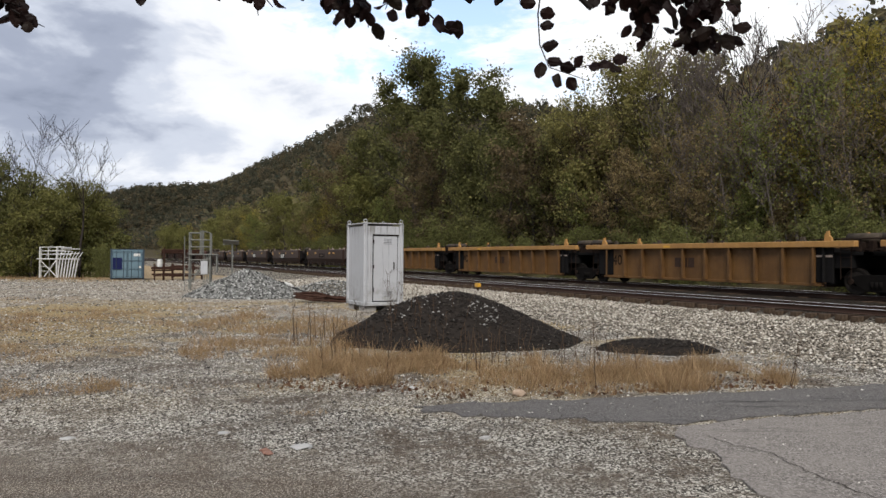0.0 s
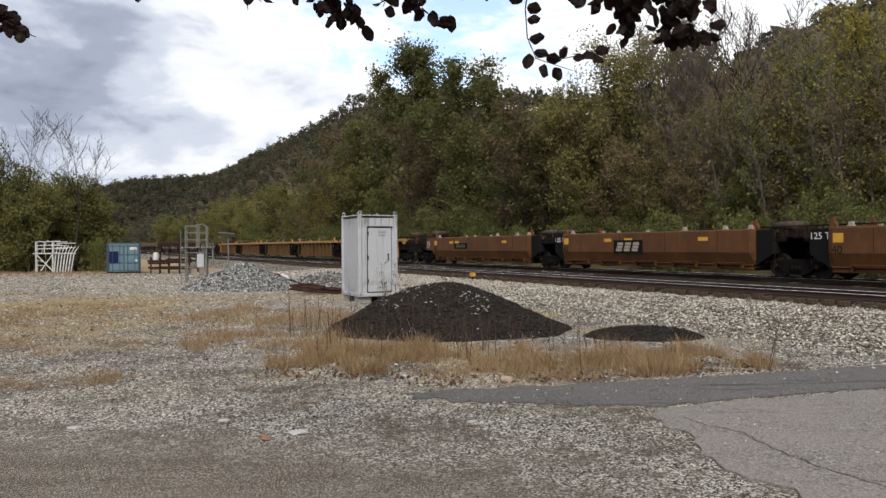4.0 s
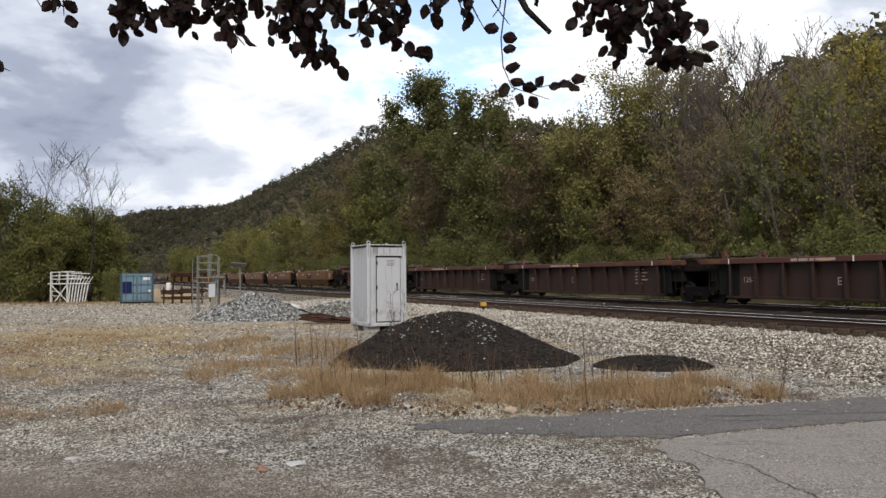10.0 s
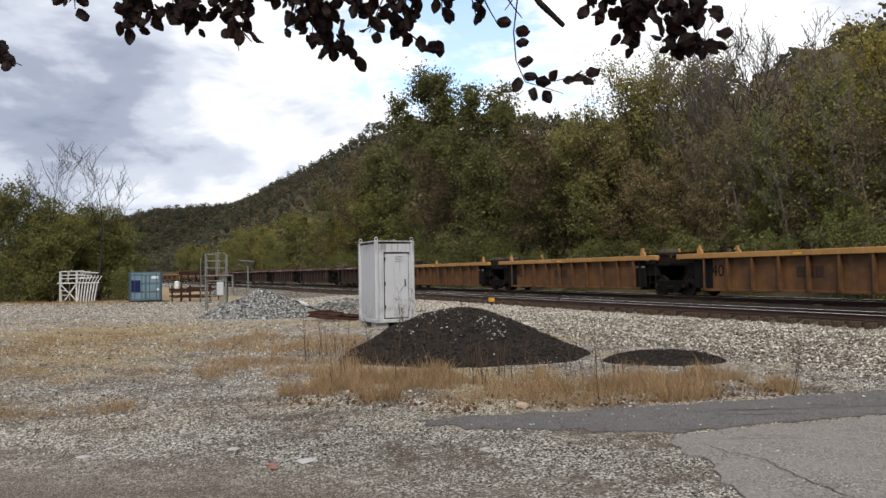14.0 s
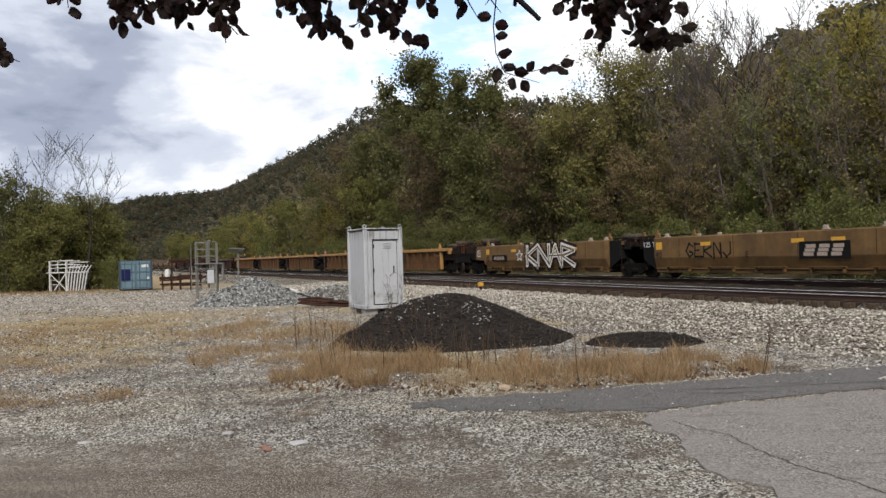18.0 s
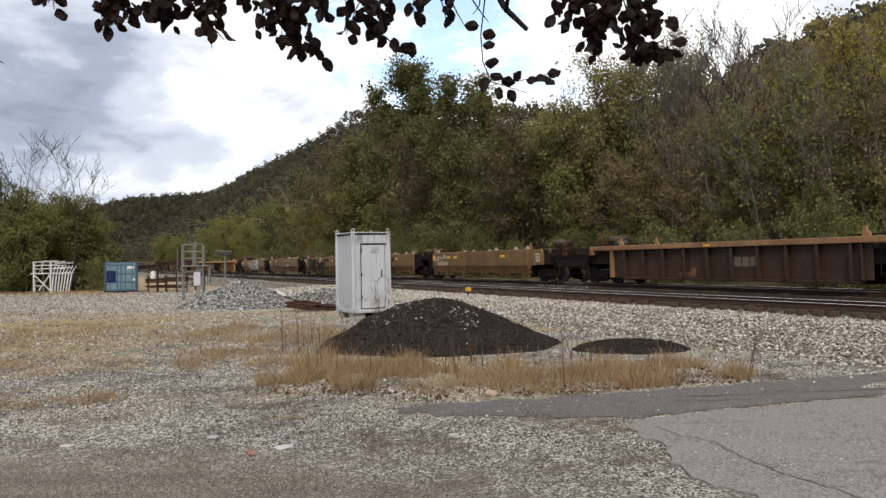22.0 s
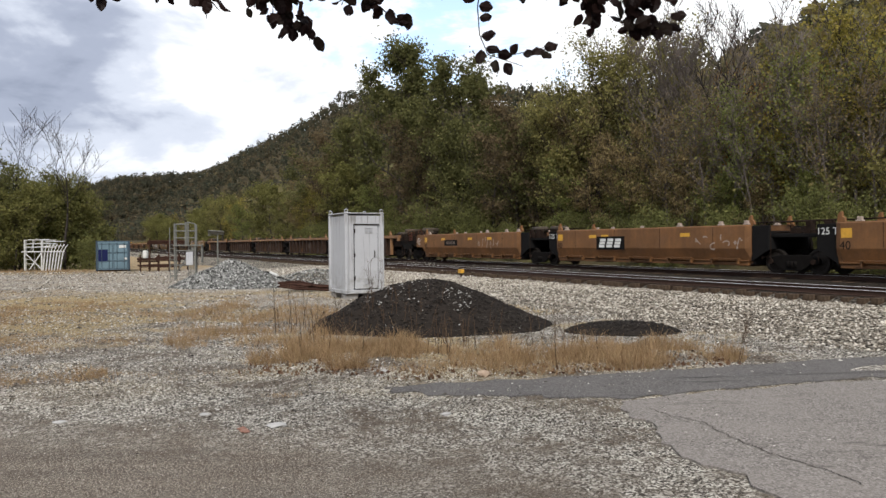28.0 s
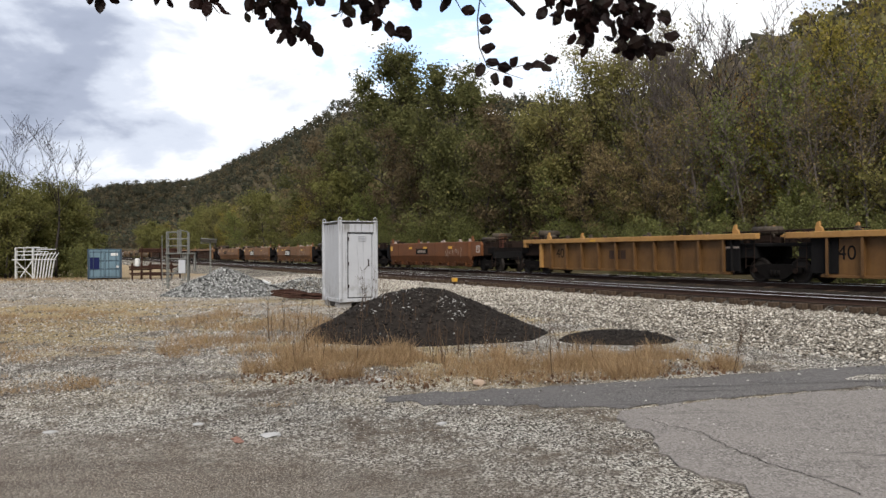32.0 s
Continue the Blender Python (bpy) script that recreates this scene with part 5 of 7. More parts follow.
TREE_KINDS = {
    "tall": [make_tree("tree", "tall broad dark green tree with open clumped crown", 1, 18, 0.20, G_DEEP, 16000, 0.25, 2, 0.3, 10, 0.028, clumps=130),
             make_tree("tree", "tall olive-green tree in early autumn leaf", 2, 17, 0.20, G_DEEP, 16000, 0.25, 2, 0.25, 10, 0.034, clumps=130)],
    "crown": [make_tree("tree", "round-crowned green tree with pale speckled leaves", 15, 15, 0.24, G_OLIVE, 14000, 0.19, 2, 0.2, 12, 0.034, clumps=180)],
    "deep": [make_tree("tree", "dark olive tree at the wood's edge", 3, 12, 0.25, G_DEEP, 11000, 0.21, 2, 0.12, 12, 0.04, skirt=40, clumps=190),
             make_tree("tree", "dark brownish tree at the wood's edge", 16, 12, 0.25, G_BROWN, 10000, 0.20, 2, 0.12, 12, 0.04, skirt=30, clumps=180)],
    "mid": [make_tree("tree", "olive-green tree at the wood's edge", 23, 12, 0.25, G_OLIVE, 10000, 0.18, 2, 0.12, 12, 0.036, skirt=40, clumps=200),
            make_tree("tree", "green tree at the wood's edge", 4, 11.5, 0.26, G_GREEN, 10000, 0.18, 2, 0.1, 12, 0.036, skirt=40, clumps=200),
            make_tree("tree", "russet-tinged tree at the wood's edge", 5, 12, 0.24, G_RUST, 8000, 0.17, 2, 0.15, 12, 0.036, skirt=20, clumps=200)],
    "thin": [make_tree("tree", "nearly bare tree with a few pale leaves", 6, 14, 0.15, G_PALE, 700, 0.10, 2, 0.25, 15, 0.035, M_TWIG, thick=0.008, rise=0.7),
             make_tree("tree", "bare grey tree with fine branches", 7, 13, 0.16, G_PALE, 220, 0.09, 2, 0.25, 16, 0.04, M_TWIG, thick=0.008, rise=0.9)],
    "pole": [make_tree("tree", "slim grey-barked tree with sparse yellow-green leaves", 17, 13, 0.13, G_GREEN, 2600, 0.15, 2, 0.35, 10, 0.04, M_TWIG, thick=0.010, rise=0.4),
             make_tree("tree", "slim pale-barked tree with sparse russet leaves", 18, 12, 0.14, G_RUST, 1800, 0.14, 2, 0.3, 10, 0.04, M_TWIG, thick=0.010, rise=0.5)],
    "yellow": [make_tree("tree", "yellow-green tree in autumn leaf", 8, 12, 0.22, G_YELL, 5200, 0.16, 2, 0.15, 11, 0.04, clumps=150)],
    "orange": [make_tree("tree", "orange-leaved small tree in the wood", 28, 10, 0.24, G_ORANGE, 3600, 0.20, 2, 0.15, 10, 0.04)],
    "willow": [make_tree("tree", "rounded pale green tree beside the line", 9, 10, 0.32, G_WILLOW, 9000, 0.27, 2, 0.05, 12, 0.06, skirt=70, clumps=170)],
    "bush": [make_tree("bush", "dense green bush on the bank", 10, 4.2, 0.36, G_BRUSH, 4200, 0.14, 1, 0.05, 10, 0.09, skirt=60),
             make_tree("bush", "olive brush on the bank", 11, 3.8, 0.38, G_BRUSH, 4200, 0.14, 1, 0.05, 10, 0.09, skirt=60)],
    "bare": [make_tree("tree", "leafless tree with upswept grey branches", 12, 14, 0.20, G_RUST, 0, 0.2, 2, 0.3, 10, 0.05, M_BARE, thick=0.011, rise=0.6)],
    "fork": [make_tree("tree", "leafless tree with wide forking branches", 19, 15, 0.30, G_RUST, 0, 0.2, 2, 0.45, 6, 0.05, M_BARE, thick=0.012, rise=0.25)],
    "left": [make_tree("tree", "full green tree at the lot's edge", 13, 10, 0.33, G_DEEP, 12000, 0.24, 2, 0.05, 12, 0.055, skirt=80, clumps=220),
             make_tree("tree", "yellow-green tree at the lot's edge", 14, 7, 0.38, G_WILLOW, 11000, 0.22, 2, 0.03, 12, 0.06, skirt=90, clumps=220)]}
USED = set()


def plant(kind, index, x, y, scale, turn, sink=0.1):
    src = TREE_KINDS[kind][index % len(TREE_KINDS[kind])]
    z = ground_height(x, y) - sink
    m = pose(x, y, z, 0, 0, turn)
    if src not in USED:
        USED.add(src)
        src.matrix_basis = m
        ob = src
    else:
        ob = copy_thing(src, m)
    ob.scale = (scale, scale, scale)
    return ob


def sight(tx, n):
    """The place where the line of sight of slope tx from the lot crosses the line n metres beyond the lot."""
    y = n / (tx * NRM.x + NRM.y)
    return tx * y, y


def plant_woods():
    rng = random.Random(21)
    rows = (
        # slope of sight, distance out, kind, which, height factor
        (-0.036, 38, "tall", 0, 1.43), (-0.085, 38.5, "tall", 1, 1.06), (0.060, 39, "tall", 1, 1.18), (0.012, 40, "deep", 0, 1.28), (-0.12, 37, "deep", 1, 1.35), (-0.15, 38, "deep", 0, 1.25), (-0.01, 37, "deep", 1, 1.2), (0.04, 37, "deep", 0, 1.1),
        (0.09, 37.5, "deep", 0, 1.08), (0.125, 37, "deep", 1, 1.08), (0.155, 38, "deep", 0, 0.98), (0.19, 37.5, "deep", 1, 0.86), (0.215, 38, "crown", 0, 0.86), (0.266, 38.5, "crown", 0, 1.14), (0.242, 39, "crown", 0, 1.04), (0.235, 37, "mid", 2, 0.9),
        (0.295, 39, "thin", 0, 1.28), (0.325, 38, "thin", 1, 1.22), (0.36, 39, "thin", 1, 1.30), (0.405, 39, "thin", 1, 1.22),
        (0.435, 38, "bare", 0, 1.16), (0.46, 38.5, "thin", 1, 1.25), (0.49, 39, "thin", 1, 1.15), (0.53, 40, "yellow", 0, 1.12), (0.575, 40, "yellow", 0, 1.25), (0.445, 43, "orange", 0, 1.1), (0.47, 44, "orange", 0, 0.9), (0.555, 38, "thin", 1, 1.05),
        (0.61, 38, "pole", 0, 0.95), (0.66, 38, "yellow", 0, 0.9), (0.72, 38, "mid", 0, 0.85), (0.8, 38, "mid", 1, 0.85), (0.9, 38, "mid", 2, 0.85),
        (0.28, 36.5, "mid", 2, 0.72), (0.315, 37, "mid", 0, 0.6), (0.36, 37, "mid", 2, 0.55), (0.41, 36.8, "mid", 1, 0.45), (0.47, 37, "mid", 2, 0.45), (0.53, 36.8, "mid", 1, 0.42), (0.59, 37, "mid", 0, 0.45), (0.20, 36.3, "mid", 1, 0.7),
        (0.30, 37, "pole", 0, 0.95), (0.335, 36.5, "pole", 1, 0.9), (0.365, 37, "pole", 0, 0.85), (0.39, 36.5, "pole", 1, 0.95), (0.425, 37.2, "pole", 0, 0.9), (0.455, 36.6, "pole", 0, 0.8), (0.485, 37.5, "pole", 1, 0.95), (0.51, 36.6, "pole", 0, 0.9), (0.54, 37.3, "pole", 0, 1.0), (0.565, 36.6, "pole", 1, 0.85), (0.60, 36.9, "pole", 0, 0.9), (0.63, 37.4, "pole", 1, 0.9))
    for tx, n, kind, which, h in rows:
        x, y = sight(tx, n)
        plant(kind, which, x, y, h, rng.uniform(0, 360))
    # farther along the line
    for s in range(84, 330, 10):
        x, y = at_track(s + rng.uniform(-3, 3), rng.uniform(35, 39))[:2]
        kind = rng.choice(("willow", "willow", "mid", "willow", "yellow"))
        plant(kind, rng.randrange(3), x, y, rng.uniform(0.75, 1.2) * (0.8 if kind == "mid" else 1), rng.uniform(0, 360))
    # brush on the bank
    for k in range(56):
        x, y = at_track(-16 + k * 2.3 + rng.uniform(-1, 1), rng.uniform(32.5, 36.0))[:2]
        plant("bush", rng.randrange(2), x, y, rng.uniform(0.6, 1.05), rng.uniform(0, 360))
    # second row
    for k in range(26):
        x, y = at_track(-14 + k * 5.2 + rng.uniform(-2, 2), rng.uniform(43, 52))[:2]
        plant("deep" if k > 9 else "pole", rng.randrange(3), x, y, rng.uniform(0.65, 0.85), rng.uniform(0, 360))
    # low growth that fills the wood's edge
    nr = np.random.default_rng(77)
    k = 1500
    s, n = nr.uniform(-18, 112, k), nr.uniform(36.5, 50, k)
    cent = []
    for a, b in zip(s, n):
        p = at_track(a, b)
        cent.append((p.x, p.y, ground_height(p.x, p.y) + abs(nr.normal(0, 3.6)) + 0.4))
    v, f = leaf_quads(nr, cent, 0.22, 74, np.array((1.0, 1.0, 0.8)))
    me = quads_mesh("undergrowth", v, f, G_UNDER)
    tagged(new("undergrowth", me), "tangled olive undergrowth along the wood's edge", "undergrowth", kind="stuff")
    cent = []
    for _ in range(420):
        y = nr.uniform(68, 84)
        x = -y * nr.uniform(0.44, 0.98)
        cent.append((x, y, ground_height(x, y) + abs(nr.normal(0, 2.0)) + 0.3))
    v, f = leaf_quads(nr, cent, 0.26, 70, np.array((1.1, 1.1, 0.8)))
    tagged(new("undergrowth", quads_mesh("undergrowth", v, f, G_BRUSH)), "dark tangled brush under the trees at the lot's edge", "undergrowth", kind="stuff")
    # the lot's far edge
    for tx, y, kind, which, h in ((-0.66, 72, "left", 0, 1.0), (-0.60, 68, "left", 0, 0.95), (-0.555, 66, "left", 1, 0.85), (-0.52, 70, "left", 1, 0.95), (-0.49, 72, "left", 1, 1.0), (-0.475, 78, "left", 1, 0.95),
                                  (-0.548, 69, "fork", 0, 0.86), (-0.488, 68, "fork", 0, 0.83), (-0.58, 84, "left", 0, 0.9), (-0.72, 72, "left", 0, 1.1), (-0.8, 72, "left", 0, 1.1), (-0.465, 90, "left", 0, 0.8), (-0.53, 92, "left", 0, 1.0), (-0.64, 62, "bush", 1, 1.0), (-0.455, 66, "bush", 1, 0.6)):
        plant(kind, which, tx * y, y, h, rng.uniform(0, 360))


plant_woods()


def build_far_woods():
    """Treetops over the valley side, as one mass."""
    nr = np.random.default_rng(5)
    rng = random.Random(5)
    cents, sizes = [], []
    for s in range(-110, 1500, 6):
        step = 6.0 if s < 420 else 9.0
        n = 44.0
        while n < 300:
            ss, nn = s + rng.uniform(-3, 3), n + rng.uniform(-3, 3)
            p = at_track(ss, nn)
            n += step * (1.25 if s > 420 else 1.0)
            if p.y < 8 or p.x > 1.1 * p.y + 10 or p.x < -0.72 * p.y:
                continue
            if s > 900 and rng.random() < 0.25:
                continue
            cents.append((p.x, p.y, ground_height(p.x, p.y)))
            sizes.append(rng.uniform(0.65, 1.2) * (1.35 if rng.random() < 0.2 else 1.0))
    for k in range(5200):
        ss, nn = rng.uniform(890, 1330), rng.uniform(-150, 190)
        p = at_track(ss, nn)
        cents.append((p.x, p.y, ground_height(p.x, p.y)))
        sizes.append(rng.uniform(0.8, 1.4) * (1.5 if rng.random() < 0.15 else 1.0))
    c, z = np.array(cents), np.array(sizes)
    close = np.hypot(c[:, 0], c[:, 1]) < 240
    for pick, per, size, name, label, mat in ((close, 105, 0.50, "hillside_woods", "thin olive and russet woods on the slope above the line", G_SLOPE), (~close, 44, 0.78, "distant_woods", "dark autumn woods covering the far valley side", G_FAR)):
        cc, zz = np.repeat(c[pick], per, 0), np.repeat(z[pick], per)
        k = len(cc)
        d = nr.normal(0, 1, (k, 3))
        d /= np.linalg.norm(d, axis=1)[:, None]
        p = cc + d * (np.array((3.0, 3.0, 3.6)) * zz[:, None]) * nr.uniform(0.55, 1.05, k)[:, None]
        p[:, 2] += 7.0 * zz
        a = nr.normal(0, 1, (k, 3))
        a -= d * (a * d).sum(1)[:, None] * 0.3
        a /= np.linalg.norm(a, axis=1)[:, None]
        b = np.cross(a, d + nr.normal(0, 0.35, (k, 3)))
        b /= np.linalg.norm(b, axis=1)[:, None]
        l = (size * zz * nr.uniform(0.6, 1.3, k))[:, None]
        v = np.stack((p - a * l, p + b * l * 0.8, p + a * l, p - b * l * 0.8), 1).reshape(-1, 3)
        me = quads_mesh(name, v, np.arange(len(v)).reshape(-1, 4), mat)
        tagged(new(name, me), label, "woods", kind="stuff")


build_far_woods()


# ---- things on the lot ----
def stones(name, label, places, sizes, mat, seed, flat=0.65, parent=None):
    """Many small angular stones in one mesh."""
    nr = np.random.default_rng(seed)
    p, r = np.asarray(places), np.asarray(sizes)
    k = len(p)
    dirs = np.array(((1, 0, -0.15), (0, 1, -0.15), (-1, 0, -0.15), (0, -1, -0.15), (0.15, 0.1, 0.9)))
    v = dirs[None] * nr.uniform(0.55, 1.25, (k, 5, 1)) + nr.normal(0, 0.14, (k, 5, 3))
    w = nr.uniform(0, 2 * np.pi, k)
    cw, sw = np.cos(w)[:, None], np.sin(w)[:, None]
    x, y = v[..., 0] * cw - v[..., 1] * sw, v[..., 0] * sw + v[..., 1] * cw
    v = np.stack((x, y, v[..., 2] * flat), -1) * r[:, None, None] + p[:, None, :]
    tri = np.array(((0, 1, 4), (1, 2, 4), (2, 3, 4), (3, 0, 4), (1, 0, 3), (1, 3, 2)))
    f = (tri[None] + 5 * np.arange(k)[:, None, None]).reshape(-1, 3)
    me = bpy.data.meshes.new(name)
    me.vertices.add(5 * k)
    me.vertices.foreach_set("co", v.astype(np.float32).ravel())
    me.loops.add(f.size)
    me.loops.foreach_set("vertex_index", f.ravel().astype(np.int32))
    me.polygons.add(len(f))
    me.polygons.foreach_set("loop_start", np.arange(0, f.size, 3, dtype=np.int32))
    me.polygons.foreach_set("loop_total", np.full(len(f), 3, dtype=np.int32))
    me.materials.append(mat)
    me.update()
    ob = new(name, me)
    if parent:
        ob.parent = parent
        return tagged(ob, label, kind="stuff")
    return tagged(ob, label, "gravel", kind="stuff")


def stone_mat(name, cols, rough=0.85, tone=0.56):
    m = Mat(name, rough)
    m.b.inputs["Specular IOR Level"].default_value = 0.15
    c = m.ramp(m.island(), tuple((i / (len(cols) - 1), c) for i, c in enumerate(cols)))
    m.colour(m.toned(m.mix(m.math("MULTIPLY", m.noise(40, 4), 0.35), c, tuple(v * 0.6 for v in cols[0])), tone))
    return m.m


M_LOTSTONE = stone_mat("lot_gravel_stones", ((0.018, 0.015, 0.013), (0.11, 0.098, 0.084), (0.33, 0.308, 0.272), (0.95, 0.905, 0.83)), 0.85, 0.78)
M_BALSTONE = stone_mat("ballast_stones", ((0.050, 0.039, 0.030), (0.25, 0.213, 0.168), (0.58, 0.525, 0.438), (1.0, 0.945, 0.83)), 0.85, 0.70)
M_PILESTONE = stone_mat("grey_heap_stones", ((0.03, 0.03, 0.028), (0.14, 0.14, 0.132), (0.36, 0.36, 0.34), (0.85, 0.85, 0.81)), 0.85, 0.62)
M_MILL = stone_mat("asphalt_millings", ((0.013, 0.011, 0.0095), (0.024, 0.020, 0.017), (0.042, 0.035, 0.030), (0.10, 0.085, 0.072)))
M_PALE = stone_mat("pale_chips", ((0.4, 0.39, 0.37), (0.55, 0.54, 0.52), (0.66, 0.65, 0.63)))


def asphalt(name, c0, c1, c2):
    m = Mat(name, 0.9)
    m.b.inputs["Specular IOR Level"].default_value = 0.25
    v = m.voronoi(75, "Color")
    w = m.t.nodes.new("ShaderNodeRGBToBW")
    m.link(v, w.inputs[0])
    g = m.ramp(w.outputs[0], ((0.15, c0), (0.5, c1), (0.85, c2)))
    g = m.mix(m.ramp(m.noise(22, 6, 0.75), ((0.40, (0.0,)), (0.62, (0.65,)))), g, c1)
    g = m.mix(m.ramp(m.noise(1.1, 7, 0.72), ((0.42, (0.0,)), (0.66, (0.6,)))), g, tuple(k * 1.3 for k in c1))
    g = m.mix(m.ramp(m.noise(2.2, 7, 0.7, stretch=(0.35, 1.8, 1.0)), ((0.57, (0.0,)), (0.66, (0.7,)))), g, c0)
    m.colour(m.toned(g, 0.6)).bump(m.math("ADD", w.outputs[0], m.noise(60, 4)), 0.012, 0.9)
    return m.m


M_ASPH = asphalt("worn_grey_asphalt", (0.085, 0.074, 0.066), (0.25, 0.225, 0.205), (0.50, 0.465, 0.43))
M_ASPH_DARK = asphalt("dark_asphalt", (0.045, 0.041, 0.039), (0.135, 0.125, 0.12), (0.30, 0.285, 0.27))


def slab(name, label, outline, z, mat, rough_edge=0.05, seed=0):
    """A thin sheet of asphalt with ragged edges, from a smooth outline."""
    pts = []
    for (x0, y0), (x1, y1) in zip(outline, outline[1:] + outline[:1]):
        n = max(2, int(math.hypot(x1 - x0, y1 - y0) / 0.10))
        for i in range(min(n, 60)):
            t = i / min(n, 60)
            x, y = x0 + (x1 - x0) * t, y0 + (y1 - y0) * t
            d = rough_edge * (noise.noise((x * 3.5, y * 3.5, seed)) + 0.6 * noise.noise((x * 11, y * 11, seed)))
            pts.append((x + d, y + d))
    bm = bmesh.new()
    top = [bm.verts.new((x, y, lot_height(x, y) + z)) for x, y in pts]
    low = [bm.verts.new((x - 0.0, y, lot_height(x, y) - 0.05)) for x, y in pts]
    f = bm.faces.new(top)
    for i in range(len(pts)):
        j = (i + 1) % len(pts)
        bm.faces.new((top[i], low[i], low[j], top[j]))
    bmesh.ops.triangulate(bm, faces=[f])
    bmesh.ops.recalc_face_normals(bm, faces=bm.faces[:])
    return tagged(new(name, finish(bm, name, mat)), label, "asphalt", kind="structure")


road = slab("road", "dark patched asphalt road strip", [(-0.35, 7.62), (0.5, 7.95), (1.34, 8.13), (2.68, 8.42), (5.44, 9.10), (9.0, 9.95), (16.0, 11.4), (17.0, 9.4), (9.0, 8.45), (4.62, 7.78), (3.15, 7.38), (2.2, 6.98), (1.2, 7.14), (0.4, 7.25)], 0.012, M_ASPH_DARK, 0.16, 1)
apron = slab("pavement", "worn grey asphalt apron with cracks", [(2.10, 6.80), (3.15, 7.25), (4.62, 7.62), (9.0, 8.25), (17.0, 9.2), (17.0, -6.0), (3.4, -6.0), (2.75, 2.0), (2.35, 4.2), (2.10, 4.85), (2.04, 5.3), (2.10, 5.9), (2.0, 6.4)], 0.018, M_ASPH, 0.14, 2)


def crack(points, width, seed):
    """A ragged open crack in the asphalt, filled with dark grit."""
    bm = bmesh.new()
    prev = None
    for (x0, y0), (x1, y1) in zip(points, points[1:]):
        n = max(2, int(math.hypot(x1 - x0, y1 - y0) / 0.025))
        for i in range(n):
            t = i / n
            x, y = x0 + (x1 - x0) * t, y0 + (y1 - y0) * t
            x += 0.09 * noise.noise((x * 3, y * 3, seed)) + 0.04 * noise.noise((x * 13, y * 13, seed)) + 0.015 * noise.noise((x * 40, y * 40, seed))
            y += 0.05 * noise.noise((x * 4, y * 4, seed + 9))
            w = width * (0.5 + 0.8 * abs(noise.noise((x * 6, y * 6, seed + 3))))
            z = lot_height(x, y) + 0.022
            row = [bm.verts.new((x - w, y - w * 0.3, z)), bm.verts.new((x + w, y + w * 0.3, z))]
            if prev:
                bm.faces.new((prev[0], prev[1], row[1], row[0]))
            prev = row
    part("crack", bm, M_MILL, apron, "dark gritty crack")


crack([(2.22, 6.45), (2.55, 5.9), (2.62, 5.35), (2.8, 4.8), (3.0, 4.2)], 0.007, 1)
crack([(3.0, 6.75), (3.6, 6.62), (4.2, 6.66)], 0.005, 3)
crack([(4.6, 6.9), (5.4, 6.75), (6.2, 6.8)], 0.005, 4)
crack([(3.3, 5.9), (3.9, 5.8)], 0.004, 5)
crack([(2.3, 7.02), (3.2, 7.32), (4.6, 7.70), (7.0, 8.02)], 0.04, 6)


def heap_height(x, y, cx, cy, rx, ry, h, seed, power=1.25, skew=0.0):
    u, v = (x - cx) / rx, (y - cy) / ry
    d = math.sqrt(u * u + v * v) + 0.10 * noise.noise((x * 0.8, y * 0.8, seed)) + 0.03 * noise.noise((x * 3, y * 3, seed))
    d = max(d, 0.0)
    if skew and u > 0:
        power = power - skew * min(1.0, 1.6 * u)
    return max(0.0, h * (1 - d ** power)) if d < 1 else 0.0


def heap(name, label, cx, cy, rx, ry, h, mat, seed, stone_m, count, size, pale=0, power=1.25, step=0.09, skew=0.0):
    t = thing(name, label, "heap", m=pose(cx, cy, 0))
    nx, ny = int(2.3 * rx / step), int(2.3 * ry / step)
    verts, faces = [], []
    for i in range(nx + 1):
        for j in range(ny + 1):
            x, y = cx - 1.15 * rx + 2.3 * rx * i / nx, cy - 1.15 * ry + 2.3 * ry * j / ny
            z = heap_height(x, y, cx, cy, rx, ry, h, seed, power, skew)
            g = ballast_or_lot(x, y)
            verts.append((x - cx, y - cy, g + (z if z > 0 else -0.06) + (0.03 * noise.noise((x * 7, y * 7, seed)) if z > 0 else 0)))
    for i in range(nx):
        for j in range(ny):
            a = i * (ny + 1) + j
            faces.append((a, a + ny + 1, a + ny + 2, a + 1))
    part("mound", from_arrays("mound", verts, faces, mat), None, t)
    rng = random.Random(seed)

    def scatter(n, near):
        ps, rs = [], []
        while len(ps) < n:
            u, v = rng.uniform(-1, 1), rng.uniform(-1, 1)
            x, y = cx + rx * u, cy + ry * v
            z = heap_height(x, y, cx, cy, rx, ry, h, seed, power, skew)
            if z <= 0 or not near(u, v):
                continue
            ps.append((x - cx, y - cy, ballast_or_lot(x, y) + z + 0.006))
            rs.append(size * rng.uniform(0.4, 1.3) ** 1.5)
        return ps, rs

    a, b = scatter(count, lambda u, v: True)
    stones("rubble_cover", "", a, b, stone_m, seed, 0.8, t)
    if pale:
        a, b = scatter(pale, lambda u, v: math.hypot((u - 0.18) / 0.6, v + 0.42) < 0.22 or math.hypot(u + 0.3, v + 0.3) < 0.28 and rng.random() < 0.35 or rng.random() < 0.02)
        stones("pale_chips", "pale stone chips", a, [r * 0.9 for r in b], M_PALE, seed + 1, 0.8, t)
    return t


def ballast_or_lot(x, y):
    n = x * NRM.x + y * NRM.y
    return max(lot_height(x, y), ballast_profile(n, 0, x, y) - 0.06 if n > 11.5 else -9)


